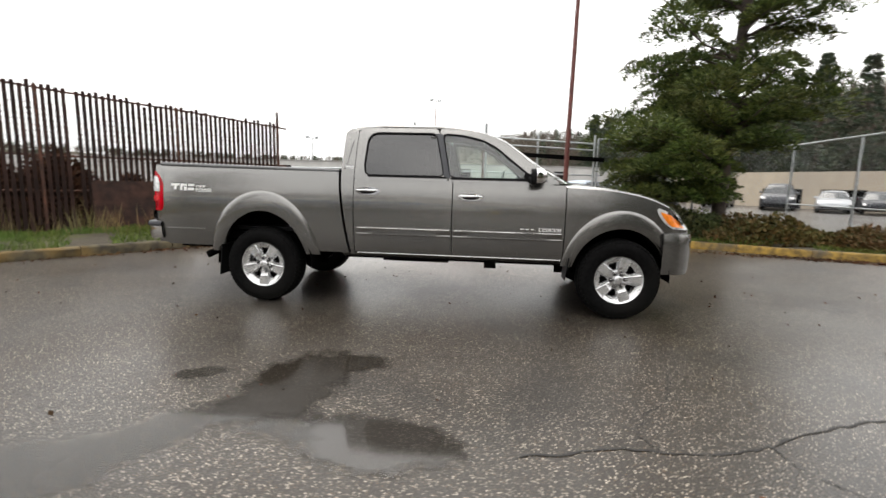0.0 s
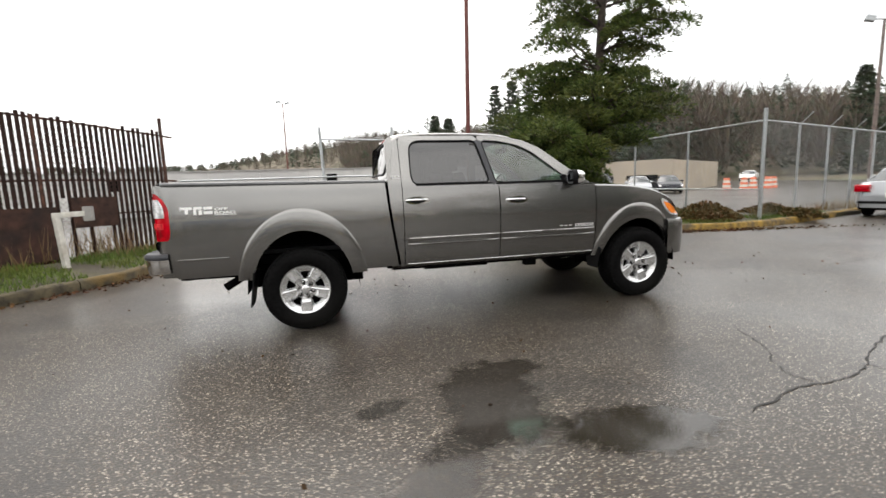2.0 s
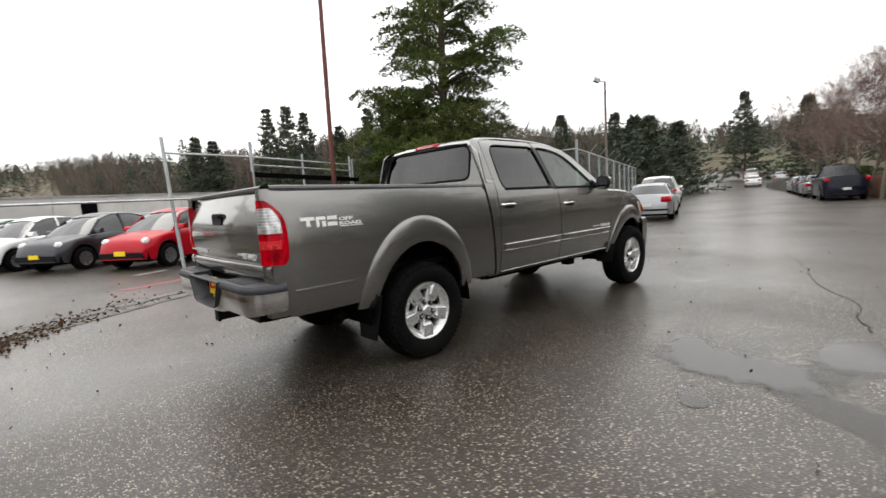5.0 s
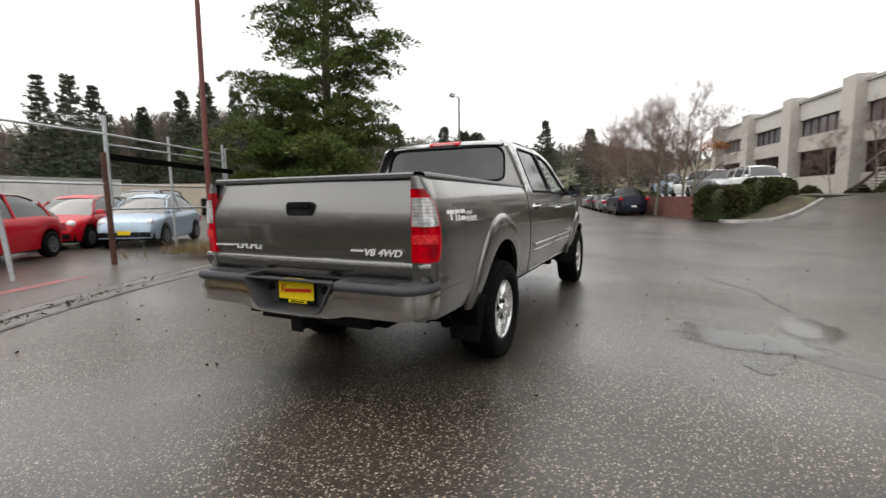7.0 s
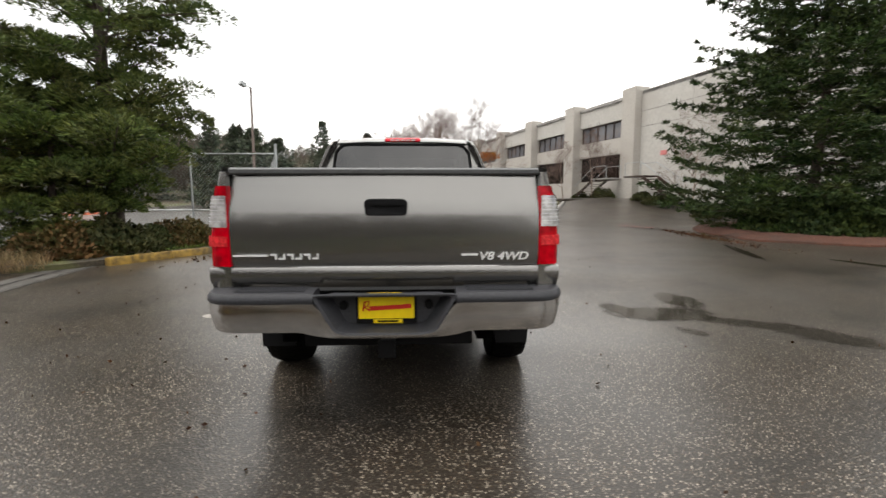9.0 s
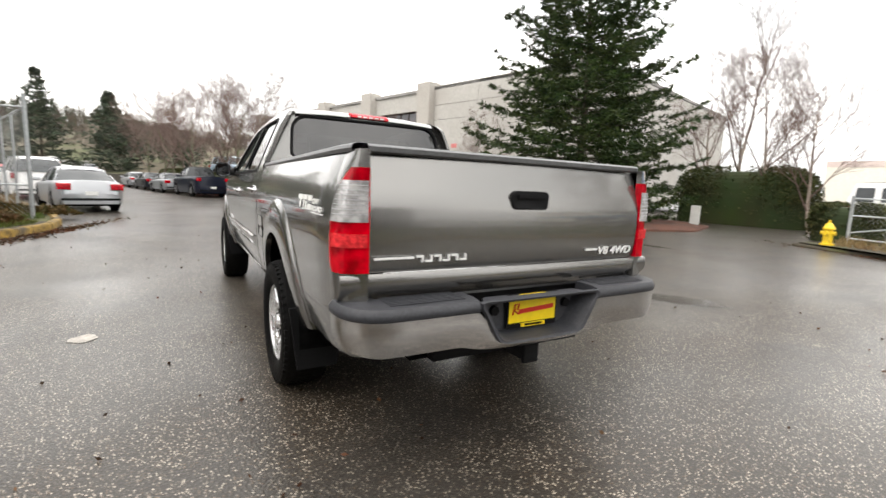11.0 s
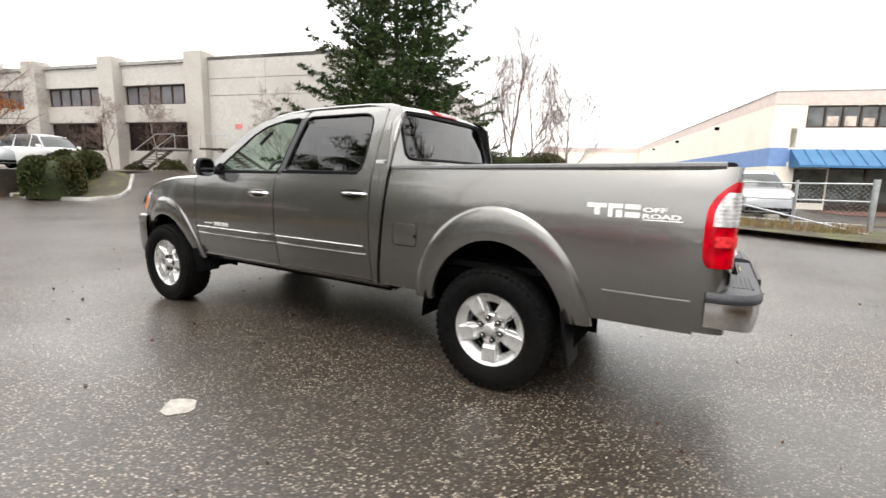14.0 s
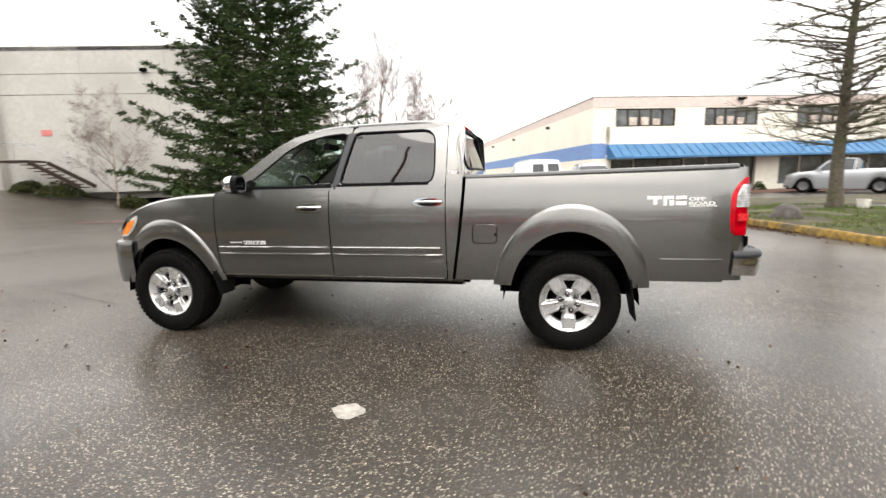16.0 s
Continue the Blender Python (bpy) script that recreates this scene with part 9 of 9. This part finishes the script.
# dead brambles grown up behind the slats
nf = Vector((-fdir.y, fdir.x))
nf = nf if nf.x < 0 else -nf
for s0, rx, h, seed in ((4.5, 1.1, 2.1, 61), (6.0, 1.3, 2.5, 62), (8.0, 1.4, 2.5, 63), (2.9, 0.9, 1.4, 64), (10.2, 1.5, 2.4, 65)):
    p = FA + fdir * s0 + nf * 0.55
    b = thing("dead_bramble", "tangle of dead brown brambles behind the slatted fence", "bush", "brambles at the fence", pose(p.x, p.y, 0.05, 0, 0, fang))
    tagged(part("tangle", leaf_mound(seed, rx, 0.45, h, 5200, 0.14), M_LITTER, b), kind="stuff")


# ---- woods on the hills ----
def far_conifer(g, x, y, h, r, rng, z0=None):
    z0 = land(x, y) if z0 is None else z0
    for k in range(int(110 + 8 * h)):
        t = rng.random() ** 0.8
        a = rng.uniform(0, 6.283)
        rr = r * (1 - t) ** 0.8 * rng.uniform(0.1, 0.85)
        p = (x + rr * math.cos(a), y + rr * math.sin(a), z0 + h * (0.08 + 0.9 * t))
        d = (math.cos(a), math.sin(a), rng.uniform(-0.75, 0.15))
        blade(g, p, d, 0.34 * r * (1.25 - t) + 0.35, 0.06 * r * (1.2 - t) + 0.07, rng)
    blade(g, (x, y, z0 + h * 0.8), (0, 0, 1), h * 0.22, 0.15, rng)


def far_bare(g, x, y, h, rng, z0):
    blade(g, (x, y, z0), (0, 0, 1), h * 0.9, 0.16, rng)
    for k in range(130):
        t = rng.uniform(0.1, 0.85)
        a = rng.uniform(0, 6.283)
        rr = h * 0.16 * math.sin(math.pi * (0.15 + 0.8 * t)) * rng.random()
        blade(g, (x + rr * math.cos(a), y + rr * math.sin(a), z0 + h * t), (math.cos(a) * 0.5, math.sin(a) * 0.5, 1), h * rng.uniform(0.12, 0.28), h * rng.uniform(0.003, 0.008), rng)


ELEV = [(-2, 4.5), (8, 6.5), (15, 6.6), (22, 7.4), (30, 7.6), (36, 8.2), (42, 9.4), (48, 10.2), (55, 9.8), (62, 8.4), (70, 7.2), (80, 6.8), (88, 6.2), (95, 5.0), (99, 4.2), (104, 3.0), (125, 2.5), (150, 2.5)]
# woods brown lightened so that the colour itself carries the haze
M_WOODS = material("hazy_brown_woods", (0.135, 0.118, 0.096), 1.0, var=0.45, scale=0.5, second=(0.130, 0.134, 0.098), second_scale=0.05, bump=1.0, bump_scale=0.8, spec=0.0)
g = Geo()
rows = []
azs = [lerp(-3, 152, k / 620) for k in range(621)]
for f, lift in ((0.0, 0.0), (0.35, 0.40), (0.7, 0.72), (1.0, 0.86), (1.02, 0.0)):
    row = []
    for a in azs:
        d = lerp(112, 165, f) + (45 if a > 95 else 45 * smooth01((a - 80) / 15))
        x, y = d * math.cos(radians(a)), d * math.sin(radians(a))
        jag = 1 + (0.10 * noise.noise(Vector((a * 0.35, f, 0))) + 0.10 * noise.noise(Vector((a * 2.1, f * 3, 5))) + 0.07 * noise.noise(Vector((a * 9.0, f * 3, 9)))) * (1 if lift else 0)
        u, v = x * RD.x + y * RD.y, x * RN.x + y * RN.y
        gap = smooth01((abs(v + 3.5) - 9) / 9)
        z = land(x, y) - 1.0 if lift == 0 else max(land(x, y) - 1, (d * math.tan(radians(curve_at(ELEV, a))) * lift * jag + 1.3))
        row.append((x, y, lerp(land(x, y) - 1, z, gap)))
    rows.append(row)
g.grid(rows)
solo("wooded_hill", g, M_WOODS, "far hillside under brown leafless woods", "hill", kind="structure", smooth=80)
# a farther ridge that closes the view at the end of the road
RIDGE = [(-24, 3.6), (-14, 4.2), (-6, 4.6), (0, 5.0), (6, 5.6), (12, 5.8), (18, 5.6), (26, 5.8), (34, 6.0)]
g, rows = Geo(), []
for f, lift in ((0.0, 0.0), (0.4, 0.45), (0.75, 0.72), (1.0, 0.85), (1.02, 0.0)):
    row = []
    for k in range(261):
        a = lerp(-24, 34, k / 260)
        d = lerp(172, 205, f)
        x, y = d * math.cos(radians(a)), d * math.sin(radians(a))
        jag = 1 + 0.10 * noise.noise(Vector((a * 0.4, f, 3))) + 0.10 * noise.noise(Vector((a * 2.3, f * 3, 8))) + 0.07 * noise.noise(Vector((a * 8.0, f * 3, 1)))
        row.append((x, y, land(x, y) - 1.0 if lift == 0 else max(land(x, y) - 1, d * math.tan(radians(curve_at(RIDGE, a))) * lift * jag + 1.3)))
    rows.append(row)
g.grid(rows)
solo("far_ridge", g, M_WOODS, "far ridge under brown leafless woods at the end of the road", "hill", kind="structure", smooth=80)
rng = random.Random(77)
gc, gb = Geo(), Geo()
for k in range(420):
    az, d = rng.uniform(-23, 33), rng.uniform(150, 200)
    x, y = d * math.cos(radians(az)), d * math.sin(radians(az))
    top = d * math.tan(radians(curve_at(RIDGE, az))) + 1.3
    base = land(x, y) + max(0.0, top - land(x, y)) * 0.5 * smooth01((d - 150) / 40)
    h = max(3.0, (top - base) * rng.uniform(0.75, 1.25))
    if rng.random() < 0.42:
        far_conifer(gc, x, y, h, 0.12 * h + 0.8, rng, base)
    else:
        far_bare(gb, x, y, h, rng, base)
for k in range(1900):
    az = rng.uniform(-2, 150)
    d = rng.uniform(80, 160)
    if az > 88:
        d += 45
    x, y = d * math.cos(radians(az)), d * math.sin(radians(az))
    u, v = x * RD.x + y * RD.y, x * RN.x + y * RN.y
    if -13 < v < 7 and 0 < u < 118:
        continue
    f = smooth01((d - 80) / 80)
    target = (d * math.tan(radians(curve_at(ELEV, az))) + 1.3)
    base = land(x, y) + max(0.0, target - land(x, y)) * 0.62 * f
    h = max(2.0, (target - base) * rng.uniform(0.6, 1.1))
    pc = 0.5 if az < 50 else (0.22 if az < 75 else 0.42)
    dens = noise.noise(Vector((az * 0.12, d * 0.02, 2)))
    if rng.random() < pc * (0.6 + dens):
        far_conifer(gc, x, y, h * rng.uniform(0.75, 1.15), 0.13 * h + 0.7, rng, base)
    else:
        far_bare(gb, x, y, h, rng, base)
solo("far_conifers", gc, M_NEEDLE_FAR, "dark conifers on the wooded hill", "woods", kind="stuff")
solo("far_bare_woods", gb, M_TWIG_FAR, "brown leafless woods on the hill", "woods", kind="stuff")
CL = "tall conifers behind the lot"
for k, (az, d, el, r) in enumerate(((68.5, 75, 11.6, 2.6), (66.3, 72, 12.0, 2.8), (64.3, 76, 11.2, 2.6), (56.8, 74, 11.6, 2.4), (54.6, 70, 12.8, 2.6), (60.2, 80, 9.6, 2.2), (51.5, 72, 12.2, 2.6), (76.0, 82, 8.4, 2.4), (74.3, 80, 8.0, 2.4), (33.0, 85, 9.2, 2.6), (27.0, 80, 8.8, 2.4), (14.2, 95, 9.2, 2.8), (9.0, 88, 8.0, 2.8), (23.5, 60, 8.0, 3.4), (25.0, 64, 8.2, 3.2), (20.5, 66, 7.0, 3.0))):
    x, y = -1.0 + d * math.cos(radians(az)), -3.5 + d * math.sin(radians(az))
    h = d * math.tan(radians(el)) + 1.3 - land(x, y)
    tr, lm, g = conifer(300 + k, h, r * 1.55, bare=0.05, whorls=26, per=8, droop=0.24, twigs=6, sprays=8, leaf=0.60, gap=0.24, ragged=0.45, shape=1.05, low=1, girth=0.012, thin=0.13)
    c = thing("tall_conifer", "tall dark conifer on the edge of the woods", "tree", CL, at_ground(x, y, 40 * k))
    part("trunk", tr, M_BARK, c)
    tagged(part("limb", lm, M_BARK, c), kind="stuff")
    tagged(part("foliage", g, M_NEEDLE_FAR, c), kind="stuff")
